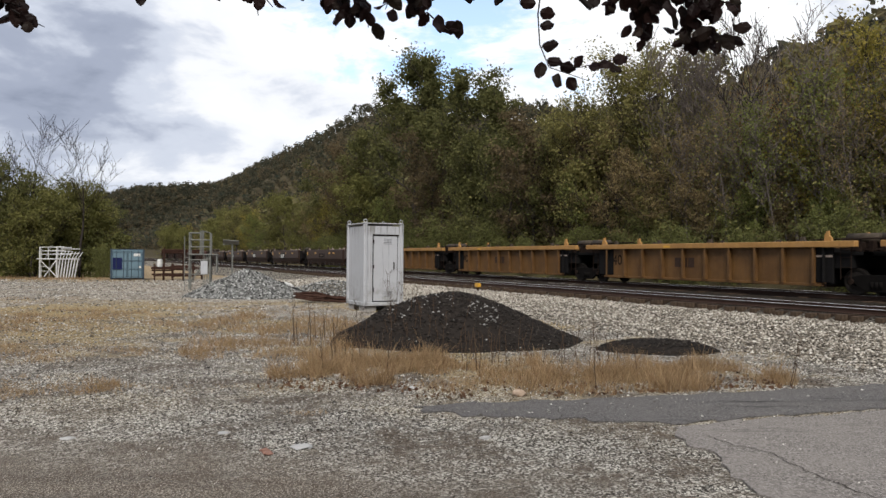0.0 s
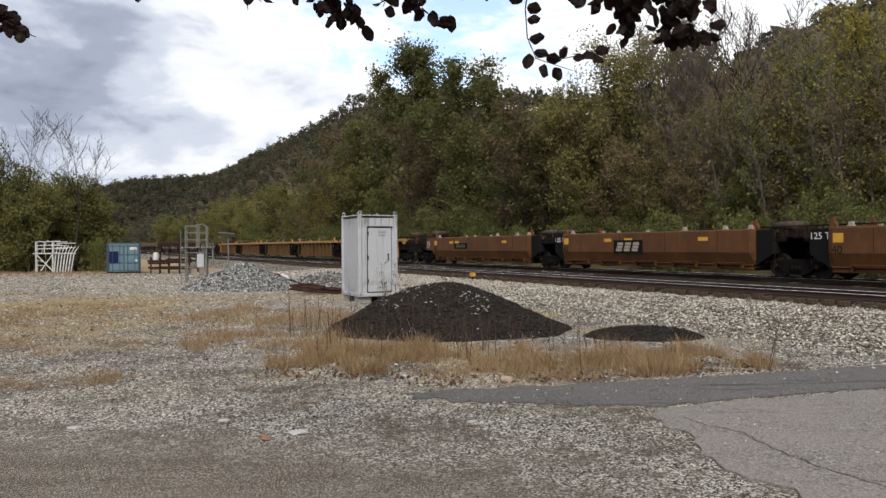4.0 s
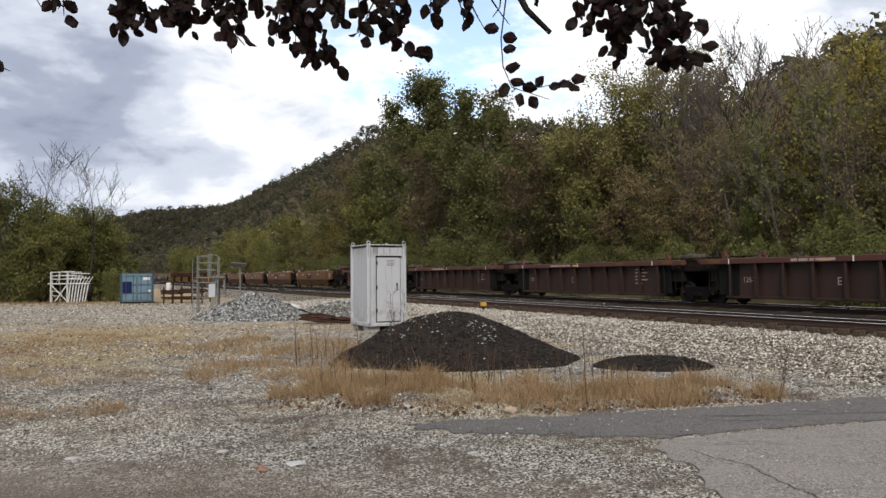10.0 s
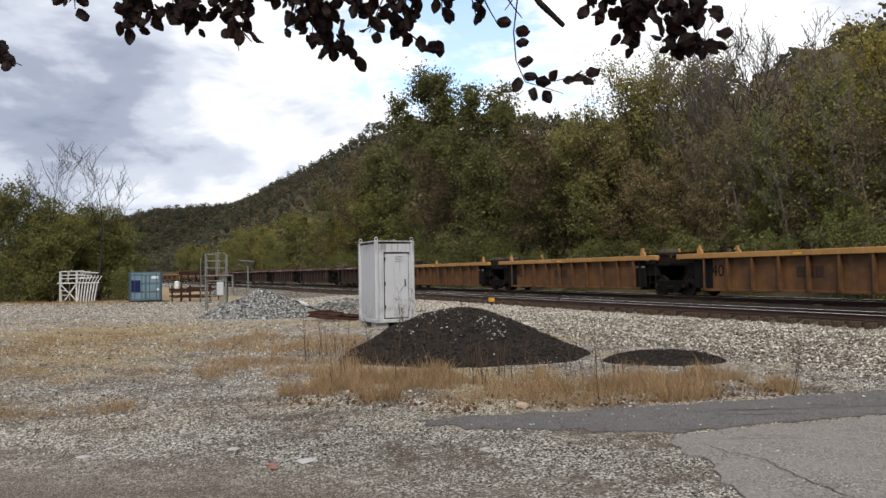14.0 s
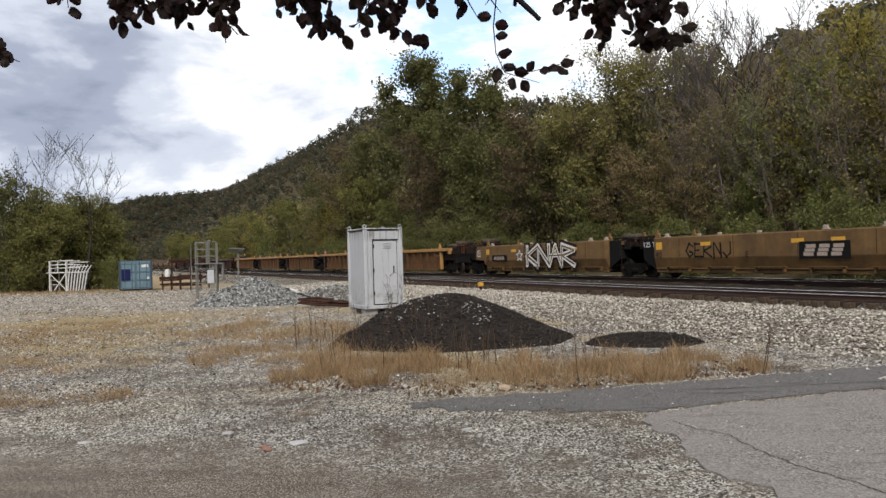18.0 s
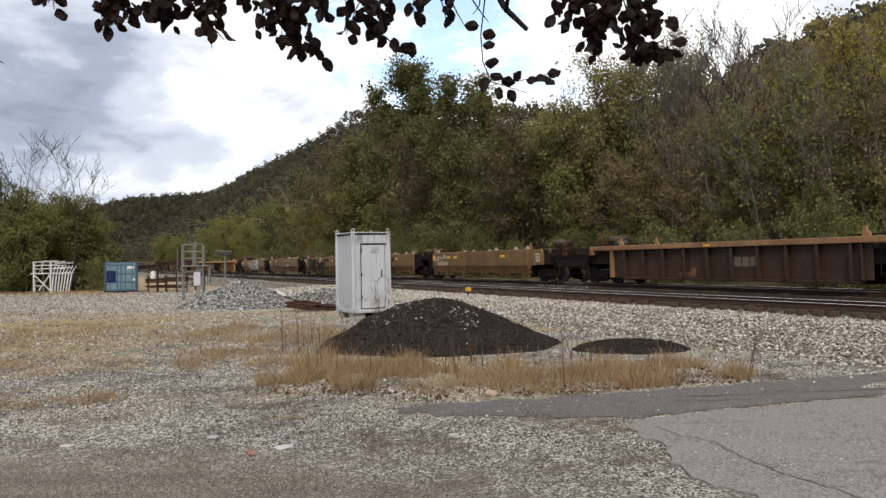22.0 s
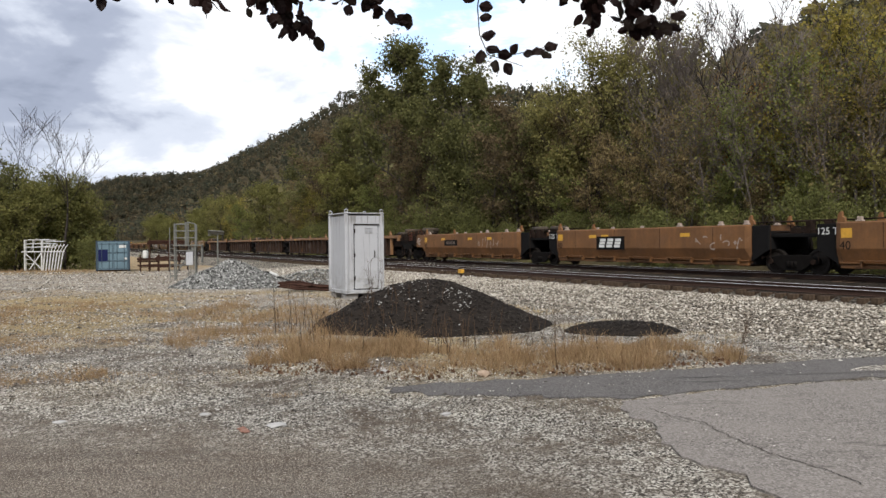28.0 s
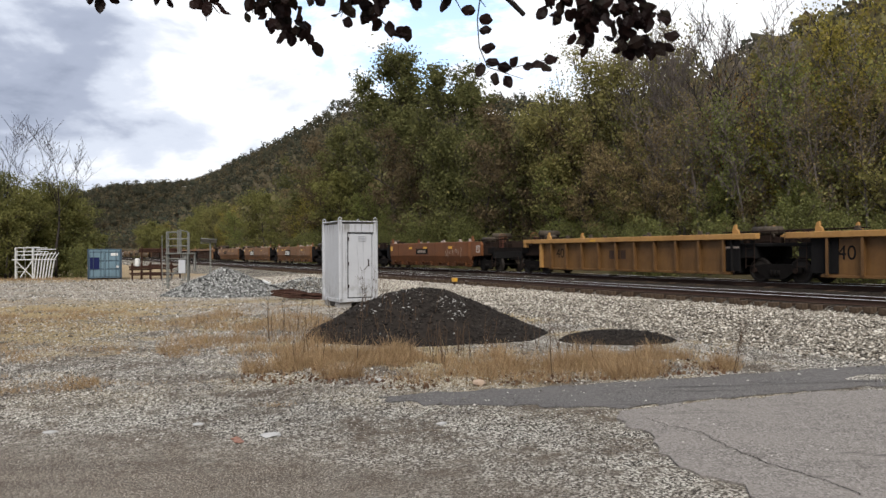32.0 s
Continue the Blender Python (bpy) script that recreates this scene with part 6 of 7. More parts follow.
M_MILLBASE = plain("dark_millings_mass", (0.020, 0.0165, 0.014), 0.95, 0.0, 0.4, 12)
M_HEAPBASE = plain("grey_gravel_mass", (0.20, 0.20, 0.195), 0.95, 0.0, 0.5, 22)
heap("asphalt_heap", "black heap of asphalt millings with pale chips", 0.30, 13.75, 2.3, 1.75, 0.90, M_MILLBASE, 3, M_MILL, 6500, 0.024, 190, 1.75, skew=0.75)
heap("asphalt_heap", "low black spread heap of asphalt millings", 3.62, 12.5, 1.03, 0.7, 0.17, M_MILLBASE, 5, M_MILL, 1400, 0.022, 0, 2.6)
heap("gravel_heap", "grey heap of crushed gravel on the lot", -7.5, 28.6, 2.35, 2.2, 1.12, M_HEAPBASE, 8, M_PILESTONE, 9000, 0.048, 0, 1.05)
heap("ballast_heap", "low pale spread heap of ballast stones", -4.6, 31.5, 2.6, 1.9, 0.62, M_BALLAST, 9, M_PILESTONE, 3600, 0.055, 0, 1.3)


# tall grey cabinet
def cabinet_paint():
    m = Mat("pale_grey_cabinet_paint", 0.45)
    c = m.mix(m.ramp(m.noise(2.0, 5, 0.65), ((0.4, (0.0,)), (0.7, (0.35,)))), (0.50, 0.51, 0.535), (0.40, 0.405, 0.42))
    dirt = m.ramp(m.noise(6.0, 6, 0.7, stretch=(2.5, 2.5, 0.12)), ((0.56, (0.0,)), (0.72, (0.75,))))
    c = m.mix(dirt, c, (0.22, 0.21, 0.20))
    c = m.mix(m.ramp(m.noise(11, 5, 0.7), ((0.68, (0.0,)), (0.76, (0.6,)))), c, (0.25, 0.14, 0.08))
    run = m.math("MULTIPLY", m.ramp(m.noise(16.0, 4, 0.6, stretch=(1.0, 1.0, 0.03)), ((0.47, (0.0,)), (0.60, (0.8,)))), m.ramp(m.math("MULTIPLY", m.dot((0, 0, 1)), 0.4), ((0.82, (0.0,)), (0.90, (1.0,)))))
    c = m.mix(run, c, (0.16, 0.15, 0.13))
    # darker blotches that fade out above the cabinet's lower half
    low_tone = m.math("MULTIPLY", m.ramp(m.noise(5.0, 6, 0.7), ((0.45, (0.0,)), (0.62, (0.55,)))), m.ramp(m.math("MULTIPLY", m.dot((0, 0, 1)), 0.4), ((0.12, (1.0,)), (0.45, (0.0,)))))
    c = m.mix(low_tone, c, (0.20, 0.20, 0.16))
    m.colour(m.toned(c, 0.66)).bump(m.noise(25, 3), 0.002, 0.2)
    return m.m


M_CAB = cabinet_paint()
M_CONC = plain("pale_concrete", (0.30, 0.285, 0.265), 0.9, 0.0, 0.3, 8)
M_DARKGAP = plain("dark_rubber_seal", (0.02, 0.02, 0.02), 0.8)


def build_cabinet():
    """Tall steel equipment cabinet on blocks, with lifting eyes, corner posts and a louvred door."""
    w, d, h = 1.21, 1.43, 2.29
    t = thing("equipment_cabinet", "tall pale grey steel equipment cabinet on concrete blocks", "cabinet", m=pose(-2.16, 20.60, 0.02, 0, 0, 27))
    z0 = 0.14
    part("side_panel", boxes((0.045, 0.075, 0.06, d - 0.06, z0 + 0.05, z0 + h - 0.05)), M_CAB, t)
    part("side_panel", boxes((w - 0.075, w - 0.045, 0.06, d - 0.06, z0 + 0.05, z0 + h - 0.05)), M_CAB, t)
    part("back_panel", boxes((0.08, w - 0.08, d - 0.07, d - 0.04, z0 + 0.05, z0 + h - 0.05)), M_CAB, t)
    part("front_panel", boxes((0.11, 0.27, 0.04, 0.08, z0 + 0.05, z0 + h - 0.05), (0.27, w - 0.1, 0.04, 0.08, z0 + h - 0.29, z0 + h - 0.05), (w - 0.17, w - 0.1, 0.04, 0.08, z0 + 0.05, z0 + h - 0.29)), M_CAB, t)
    for x in (0.0, w - 0.11):
        for y in (0.0, d - 0.11):
            part("corner_post", boxes((x, x + 0.11, y, y + 0.11, z0, z0 + h), bevel=0.02), M_CAB, t)
    part("roof", boxes((0.0, w, 0.0, d, z0 + h, z0 + h + 0.035), bevel=0.012), M_CAB, t)
    part("base_frame", boxes((0, w, 0, 0.09, z0, z0 + 0.1), (0, w, d - 0.09, d, z0, z0 + 0.1), (0.002, 0.09, 0.09, d - 0.09, z0, z0 + 0.1), (w - 0.09, w - 0.002, 0.09, d - 0.09, z0, z0 + 0.1), bevel=0.008), M_CAB, t)
    for k in range(5):
        x = 0.30 + 0.15 * k
        part("rib", boxes((x, x + 0.03, 0.028, 0.045, z0 + h - 0.28, z0 + h - 0.07)), M_CAB, t)
    door = part("door", boxes((0.30, w - 0.19, 0.022, 0.055, z0 + 0.13, z0 + h - 0.33), bevel=0.008), M_CAB, t)
    part("door_seal", boxes((0.275, w - 0.165, 0.052, 0.06, z0 + 0.11, z0 + h - 0.30)), M_DARKGAP, t)
    part("rain_drip", boxes((0.27, w - 0.15, 0.0, 0.05, z0 + h - 0.315, z0 + h - 0.29)), M_DARKEQ, t)
    for z in (z0 + 0.26, z0 + h - 0.55):
        for k in range(4):
            part("louvre", boxes((0.60, 0.84, 0.006, 0.024, z + 0.045 * k, z + 0.045 * k + 0.022), bevel=0.004), M_CAB, door)
    part("handle", tubes(((w - 0.30, 0.0, z0 + 1.02), (w - 0.30, 0.0, z0 + 1.22), 0.016), ((w - 0.30, 0.0, z0 + 1.2), (w - 0.30, 0.03, z0 + 1.2), 0.02), n=8), M_DARKEQ, door, "dark lever handle")
    for z in (z0 + 0.4, z0 + 1.05, z0 + 1.75):
        part("hinge", tubes(((0.30, 0.012, z), (0.30, 0.012, z + 0.1), 0.014), n=8), M_DARKEQ, door)
    for x, y in ((0.06, 0.06), (w - 0.06, 0.06), (0.06, d - 0.06), (w - 0.06, d - 0.06)):
        bm = ring_mesh((x, y, z0 + h + 0.085), 0.048, 0.014, 14)
        part("lifting_eye", bm, M_CAB, t)
    for x0, x1, y0, y1 in ((0.05, 0.42, 0.1, 0.5), (0.75, 1.15, 0.15, 0.55), (0.05, 0.4, 0.95, 1.35), (0.78, 1.15, 0.95, 1.35)):
        part("block", boxes((x0, x1, y0, y1, -0.12, z0), bevel=0.015), M_CONC, t, "pale concrete block")
    return t


build_cabinet()
M_CONT = painted("faded_blue_paint", (0.105, 0.165, 0.20), (0.06, 0.095, 0.12), (0.2, 0.12, 0.08), 0.4)
M_CONT_EDGE = painted("dark_blue_edge_paint", (0.035, 0.055, 0.075), (0.022, 0.03, 0.04), (0.1, 0.06, 0.04), 0.4)
M_NAVY = plain("navy_panel", (0.012, 0.016, 0.06), 0.5)
M_STEEL_W = plain("white_painted_steel", (0.52, 0.52, 0.50), 0.55, 0.0, 0.3, 5)
M_GALV = plain("galvanised_steel", (0.145, 0.147, 0.134), 0.6, 0.2, 0.3, 6)
M_RUSTY = plain("rusty_steel", (0.05, 0.026, 0.019), 0.9, 0.0, 0.5, 5)


def build_container():
    w, h, d = 2.5, 2.46, 6.0
    t = thing("shipping_container", "faded blue steel shipping container with closed doors", "container", m=pose(-26.15, 58.55, lot_height(-25, 59) - 0.02, 0, 0, 22.5))
    part("roof", boxes((0, w, 0, d, h - 0.07, h), bevel=0.02), M_CONT_EDGE, t)
    part("floor", boxes((0, w, 0, d, 0.06, 0.16)), M_DARKEQ, t)
    for x in (0.0, w - 0.14):
        for y in (0.0, d - 0.14):
            part("corner_post", boxes((x, x + 0.14, y, y + 0.14, 0.02, h - 0.06), bevel=0.015), M_CONT_EDGE, t)
    for x in (0.04, w - 0.08):
        bm = bmesh.new()
        k, y = 0, 0.14
        while y < d - 0.2:
            o = 0.0 if k % 2 else 0.03
            box(bm, x + o * 0.5, x + 0.04 + o * 0.5, y, y + 0.14, 0.16, h - 0.06)
            y, k = y + 0.14, k + 1
        part("side_wall", bm, M_CONT, t)
    part("end_wall", boxes((0.14, w - 0.14, d - 0.1, d - 0.05, 0.16, h - 0.06)), M_CONT, t)
    part("header", boxes((0.14, w - 0.14, 0.0, 0.1, h - 0.18, h - 0.06)), M_CONT, t)
    for x0, x1 in ((0.15, w / 2 - 0.01), (w / 2 + 0.01, w - 0.15)):
        door = part("door", boxes((x0, x1, 0.03, 0.08, 0.14, h - 0.19), (x0 + 0.06, x1 - 0.06, 0.015, 0.03, 0.26, 0.78), (x0 + 0.06, x1 - 0.06, 0.015, 0.03, 0.9, 1.45), (x0 + 0.06, x1 - 0.06, 0.015, 0.03, 1.56, 2.15), bevel=0.006), M_CONT, t, "blue steel container door")
        for x in (x0 + 0.28, x1 - 0.28):
            part("locking_bar", tubes(((x, -0.015, 0.1), (x, -0.015, h - 0.12), 0.02), n=8), M_CONT_EDGE, door)
        # dark borders painted in for the shade round each raised panel
        for z0, z1 in ((0.22, 0.82), (0.86, 1.49), (1.52, 2.19)):
            part("panel_shadow_gap", boxes((x0 + 0.03, x1 - 0.03, 0.022, 0.031, z0, z1)), M_CONT_EDGE, door)
    part("navy_panel", boxes((0.17, 0.86, -0.004, 0.012, 0.85, 1.78)), M_NAVY, t, "navy blue panel")
    part("pale_label", boxes((1.7, 2.2, -0.004, 0.012, 1.9, 2.12)), M_STEEL_W, t)
    part("pale_label", boxes((2.1, 2.26, -0.004, 0.012, 0.95, 1.12)), M_STEEL_W, t)


def lattice(name, label, category, spans, mat, m, names=None, n=6):
    """A frame of bars, each a part."""
    t = thing(name, label, category, m=m)
    for a, b, r, nm in spans:
        part(nm, tubes((a, b, r), n=n), mat, t)
    return t


def build_access_platform():
    sp = []
    w, d, zd = 1.0, 1.0, 1.78
    for x in (0, w):
        for y in (0, d):
            sp.append(((x, y, -0.06), (x, y, zd + 1.05), 0.035, "post"))
    for z in (zd + 0.35, zd + 0.7, zd + 1.05):
        for y in (0, d):
            sp.append(((0, y, z), (w * (0.45 if z > zd + 1 else 1), y, z), 0.024, "rail"))
        sp.append(((0, 0, z), (0, d, z), 0.024, "rail"))
    sp += [((0, 0, 0.3), (w, 0, zd), 0.02, "brace"), ((0, d, 0.3), (w, d, zd), 0.02, "brace"), ((w, 0, 0.6), (w, d, 0.6), 0.02, "brace")]
    for x in (0.52, 0.60):
        sp += [((x, 0, zd), (x, 0, zd + 1.15), 0.03, "post"), ((x, d, zd), (x, d, zd + 1.15), 0.03, "post")]
    for k in range(5):
        sp.append(((0.66 + 0.075 * k, 0, 0.05), (0.66 + 0.075 * k, 0, zd), 0.018, "bar"))
    sp += [((0, 0, 0.75), (0.6, 0, 0.75), 0.02, "rail"), ((0, d, 0.75), (w, d, 0.75), 0.02, "rail"), ((0.6, 0, zd + 1.15), (w, 0, zd + 1.05), 0.024, "rail"), ((0, 0, zd - 0.3), (w, 0, zd - 0.3), 0.025, "rail")]
    t = lattice("access_platform", "galvanised steel access platform with railings", "platform", sp, M_GALV, pose(-12.55, 36.9, lot_height(-13, 37), 0, 0, 14))
    part("deck", boxes((-0.08, w + 0.35, -0.08, d + 0.08, zd - 0.06, zd), bevel=0.01), M_GALV, t)
    part("deck_skirt", boxes((w + 0.27, w + 0.33, 0, d, zd - 0.9, zd - 0.06)), M_GALV, t)
    part("control_box", boxes((0.55, 0.88, -0.12, 0.1, 0.75, 1.42), bevel=0.015), M_CAB, t, "pale grey steel control box")
    for k in range(6):
        part("ladder_rung", tubes(((-0.25, 0.3, 0.2 + 0.28 * k), (-0.02, 0.3, 0.2 + 0.28 * k), 0.014), n=6), M_GALV, t)
    part("ladder_rail", tubes(((-0.25, 0.3, -0.05), (-0.25, 0.3, zd + 0.9), 0.02), n=6), M_GALV, t)


def build_staging():
    """White tube staging with a railed deck and many raking legs."""
    sp = []
    w, d, zd = 2.9, 1.4, 1.7
    for x in (0.0, 1.3):
        sp += [((x, 0, -0.05), (x, 0, zd + 1.0), 0.06, "post"), ((x, d, -0.05), (x, d, zd + 1.0), 0.06, "post")]
    for k in range(7):
        x = 1.4 + k * 0.22
        sp += [((x, 0, -0.03), (x + 0.16 + 0.02 * k, 0, zd), 0.06, "leg"), ((x + 0.16 + 0.02 * k, 0, zd), (x + 0.34 + 0.05 * k, 0.1, zd + 0.75 - 0.03 * k), 0.035, "guard_post")]
    for z in (zd + 0.35, zd + 0.65, zd + 0.98):
        sp += [((0, 0, z), (1.9, 0, z + 0.06), 0.04, "rail"), ((0, d, z), (2.4, d, z), 0.04, "rail"), ((0, 0, z), (0, d, z), 0.04, "rail")]
    sp += [((0, 0, zd - 0.1), (1.25, 0, 0.15), 0.05, "brace"), ((1.3, 0, zd - 0.1), (0.35, 0, 0.1), 0.05, "brace"), ((1.6, 0.1, zd + 0.85), (3.15, 0.1, zd + 0.85), 0.04, "rail"), ((1.55, 0.05, zd + 0.45), (3.1, 0.05, zd + 0.45), 0.035, "rail"), ((0.65, 0, zd), (0.65, 0, zd + 1.0), 0.04, "post"), ((0.3, d, zd), (0.9, 0, zd + 1.1), 0.04, "rail"), ((0.65, d, -0.05), (0.65, d, zd), 0.05, "post"), ((0, 0, 0.6), (0.6, 0, 0.6), 0.03, "rail"), ((0, 0, 1.0), (0.5, 0, 1.0), 0.03, "rail")]
    t = lattice("steel_staging", "white painted tubular steel staging with railed deck", "staging", sp, M_STEEL_W, pose(-35.0, 64.6, lot_height(-35, 64), 0, 0, 24))
    part("deck", boxes((-0.25, w + 0.2, -0.1, d + 0.1, zd - 0.09, zd), bevel=0.01), M_STEEL_W, t)


def build_panel_mast():
    t = thing("panel_mast", "tilted pale flat panel on a slim steel mast", "panel", m=pose(-12.55, 44.5, lot_height(-13, 44.5), 0, 0, 15))
    part("mast", tubes(((0, 0, -0.05), (0, 0, 2.62), 0.045), n=10), M_GALV, t)
    p = part("panel", boxes((-0.5, 0.42, -0.36, 0.36, -0.015, 0.02), bevel=0.006), M_GALV, t, "pale flat panel")
    p.matrix_basis = pose(-0.05, 0, 2.62, -16, 4, 0)
    part("bracket", tubes(((0, 0, 2.5), (-0.55, 0, 2.45), 0.025), ((-0.55, 0, 2.45), (-0.35, 0.1, 2.7), 0.02), n=6), M_GALV, t)


def build_racks():
    """Rusty steel storage racks with pipes and rails lying on them."""
    rng = random.Random(4)
    for k, (x, y, L, hgt) in enumerate(((-22.3, 57.6, 1.3, 1.25), (-20.7, 57.2, 1.5, 1.35), (-23.0, 61.5, 3.0, 2.7))):
        sp = []
        for px in (0.0, L * 0.5, L):
            sp += [((px, 0, -0.05), (px, 0, hgt), 0.05, "post"), ((px, 1.4, -0.05), (px, 1.4, hgt), 0.05, "post")]
            for z in (0.35, 0.9, hgt - 0.35):
                sp.append(((px, 0, z), (px, 1.4, z), 0.045, "arm"))
        for z in (0.35, 0.9):
            sp.append(((0, 0, z), (L, 0, z), 0.04, "beam"))
        for z in (0.43, 0.98, hgt - 0.5, hgt - 0.38, hgt - 0.26):
            for j in range(6):
                yy = 0.12 + j * 0.22
                sp.append(((-0.1 - rng.random() * 0.15, yy, z + rng.uniform(0, 0.05)), (L + rng.random() * 0.15, yy, z + rng.uniform(0, 0.05)), 0.05, "pipe"))
        lattice("storage_rack", "rusty steel storage rack loaded with pipes", "rack", sp, M_RUSTY, pose(x, y, lot_height(x, y), 0, 0, 20))
    t = thing("white_drum", "white plastic drum resting on the loaded rack", "drum", m=pose(-22.0, 57.9, lot_height(-22.0, 57.9) + 1.06))
    part("body", tubes(((0, 0, 0), (0, 0, 0.07), 0.18), ((0, 0, 0.07), (0, 0, 0.5), 0.2), ((0, 0, 0.5), (0, 0, 0.57), 0.19, 0.16), n=16), M_STEEL_W, t)
    part("lid", tubes(((0, 0, 0.57), (0, 0, 0.6), 0.12), n=12), M_STEEL_W, t)


build_container()
build_access_platform()
build_staging()
build_panel_mast()
build_racks()


# scrap by the cabinet, marker by the track, litter
def bent_pipe(name, label, pts, r, mat, category):
    bm = bmesh.new()
    for a, b in zip(pts, pts[1:]):
        tube(bm, a, b, r, n=8)
    o = pts[0]
    bmesh.ops.translate(bm, verts=bm.verts[:], vec=(-o[0], -o[1], -o[2]))
    ob = tagged(new(name, finish(bm, name, mat)), label, category)
    ob.location = o
    return ob


def build_scrap():
    rng = random.Random(12)
    for k in range(9):
        x0, y0 = -4.9 + 0.2 * rng.random(), 24.3 + 0.12 * k
        z = lot_height(x0, y0) + 0.06 + 0.05 * (k % 3)
        bent_pipe("scrap_rail", "rusty scrap steel lying on the gravel", [(x0, y0, z + 0.12), (x0 + 0.3 + 0.5 * rng.random(), y0 - 0.15 + 0.2 * rng.random(), z + 0.16 * rng.random()), (x0 + 0.9 + 0.4 * rng.random(), y0 - 0.3 + 0.3 * rng.random(), z + 0.12 * rng.random()), (x0 + 1.5 + rng.random() * 0.7, y0 - 0.4 + 0.5 * rng.random(), z - 0.03)], 0.034, M_RUSTY, "scrap")
    bent_pipe("drain_hose", "black corrugated hose lying on the gravel", [(-6.9, 31.0, 0.42), (-6.5, 30.5, 0.40), (-6.0, 29.8, 0.25), (-5.4, 29.2, 0.09), (-4.9, 28.6, 0.05), (-4.3, 28.2, 0.04)], 0.07, M_DARKGAP, "hose")
    bent_pipe("white_pipe", "short white plastic pipe on the gravel", [(-6.35, 30.3, 0.42), (-5.95, 29.7, 0.32)], 0.06, M_STEEL_W, "pipe")
    t = thing("track_marker", "small yellow-painted marker box beside the near track", "marker", m=track_pose(33.2, 18.85, -0.10))
    part("stake", boxes((-0.04, 0.04, -0.04, 0.04, -0.08, 0.18)), M_RUSTY, t)
    part("marker_box", boxes((-0.16, 0.16, -0.1, 0.1, 0.1, 0.3), bevel=0.02), M_REFL, t, "yellow marker box")


build_scrap()
M_TANROCK = plain("tan_rock", (0.30, 0.225, 0.165), 0.9, 0.0, 0.25, 14)
M_ORANGE = plain("orange_litter", (0.21, 0.11, 0.08), 0.7, 0.0, 0.3, 20)
M_PAPER = plain("white_litter", (0.5, 0.5, 0.48), 0.8, 0.0, 0.15, 20)


def rock(name, label, x, y, r, mat, flat=0.7, seed=0, category="rock"):
    bm = bmesh.new()
    bmesh.ops.create_icosphere(bm, subdivisions=2, radius=r)
    for v in bm.verts:
        k = 1 + 0.5 * noise.noise(v.co * (2.2 / r) + Vector((seed, 0, 0)))
        v.co = Vector((v.co.x * k * 1.2, v.co.y * k, v.co.z * k * flat))
    ob = tagged(new(name, finish(bm, name, mat)), label, category)
    ob.location = (x, y, lot_height(x, y) + r * flat * 0.55)
    return ob


rock("rock", "pale tan rock at the edge of the dry grass", 0.852, 8.35, 0.065, M_TANROCK, 0.75, 3)
rock("rock", "pale rock in the dry grass", -0.35, 8.75, 0.035, M_PALE, 0.6, 5)
rock("flat_stone", "flat pale stone lying on the gravel", -1.13, 6.04, 0.075, M_PALE, 0.2, 6)
rock("orange_stone", "orange brick fragment on the gravel", -1.36, 5.83, 0.034, M_ORANGE, 0.5, 7)
rock("orange_stone", "orange-brown brick fragment on the gravel", -1.40, 5.90, 0.035, M_ORANGE, 0.6, 8)
rock("flat_stone", "small flat pale stone on the gravel", -3.15, 6.3, 0.05, M_PALE, 0.25, 9)
rock("flat_stone", "small flat pale stone on the gravel", -1.9, 6.5, 0.045, M_PALE, 0.25, 10)
rock("flat_stone", "small pale stone on the gravel", 0.35, 6.35, 0.04, M_PALE, 0.4, 11)


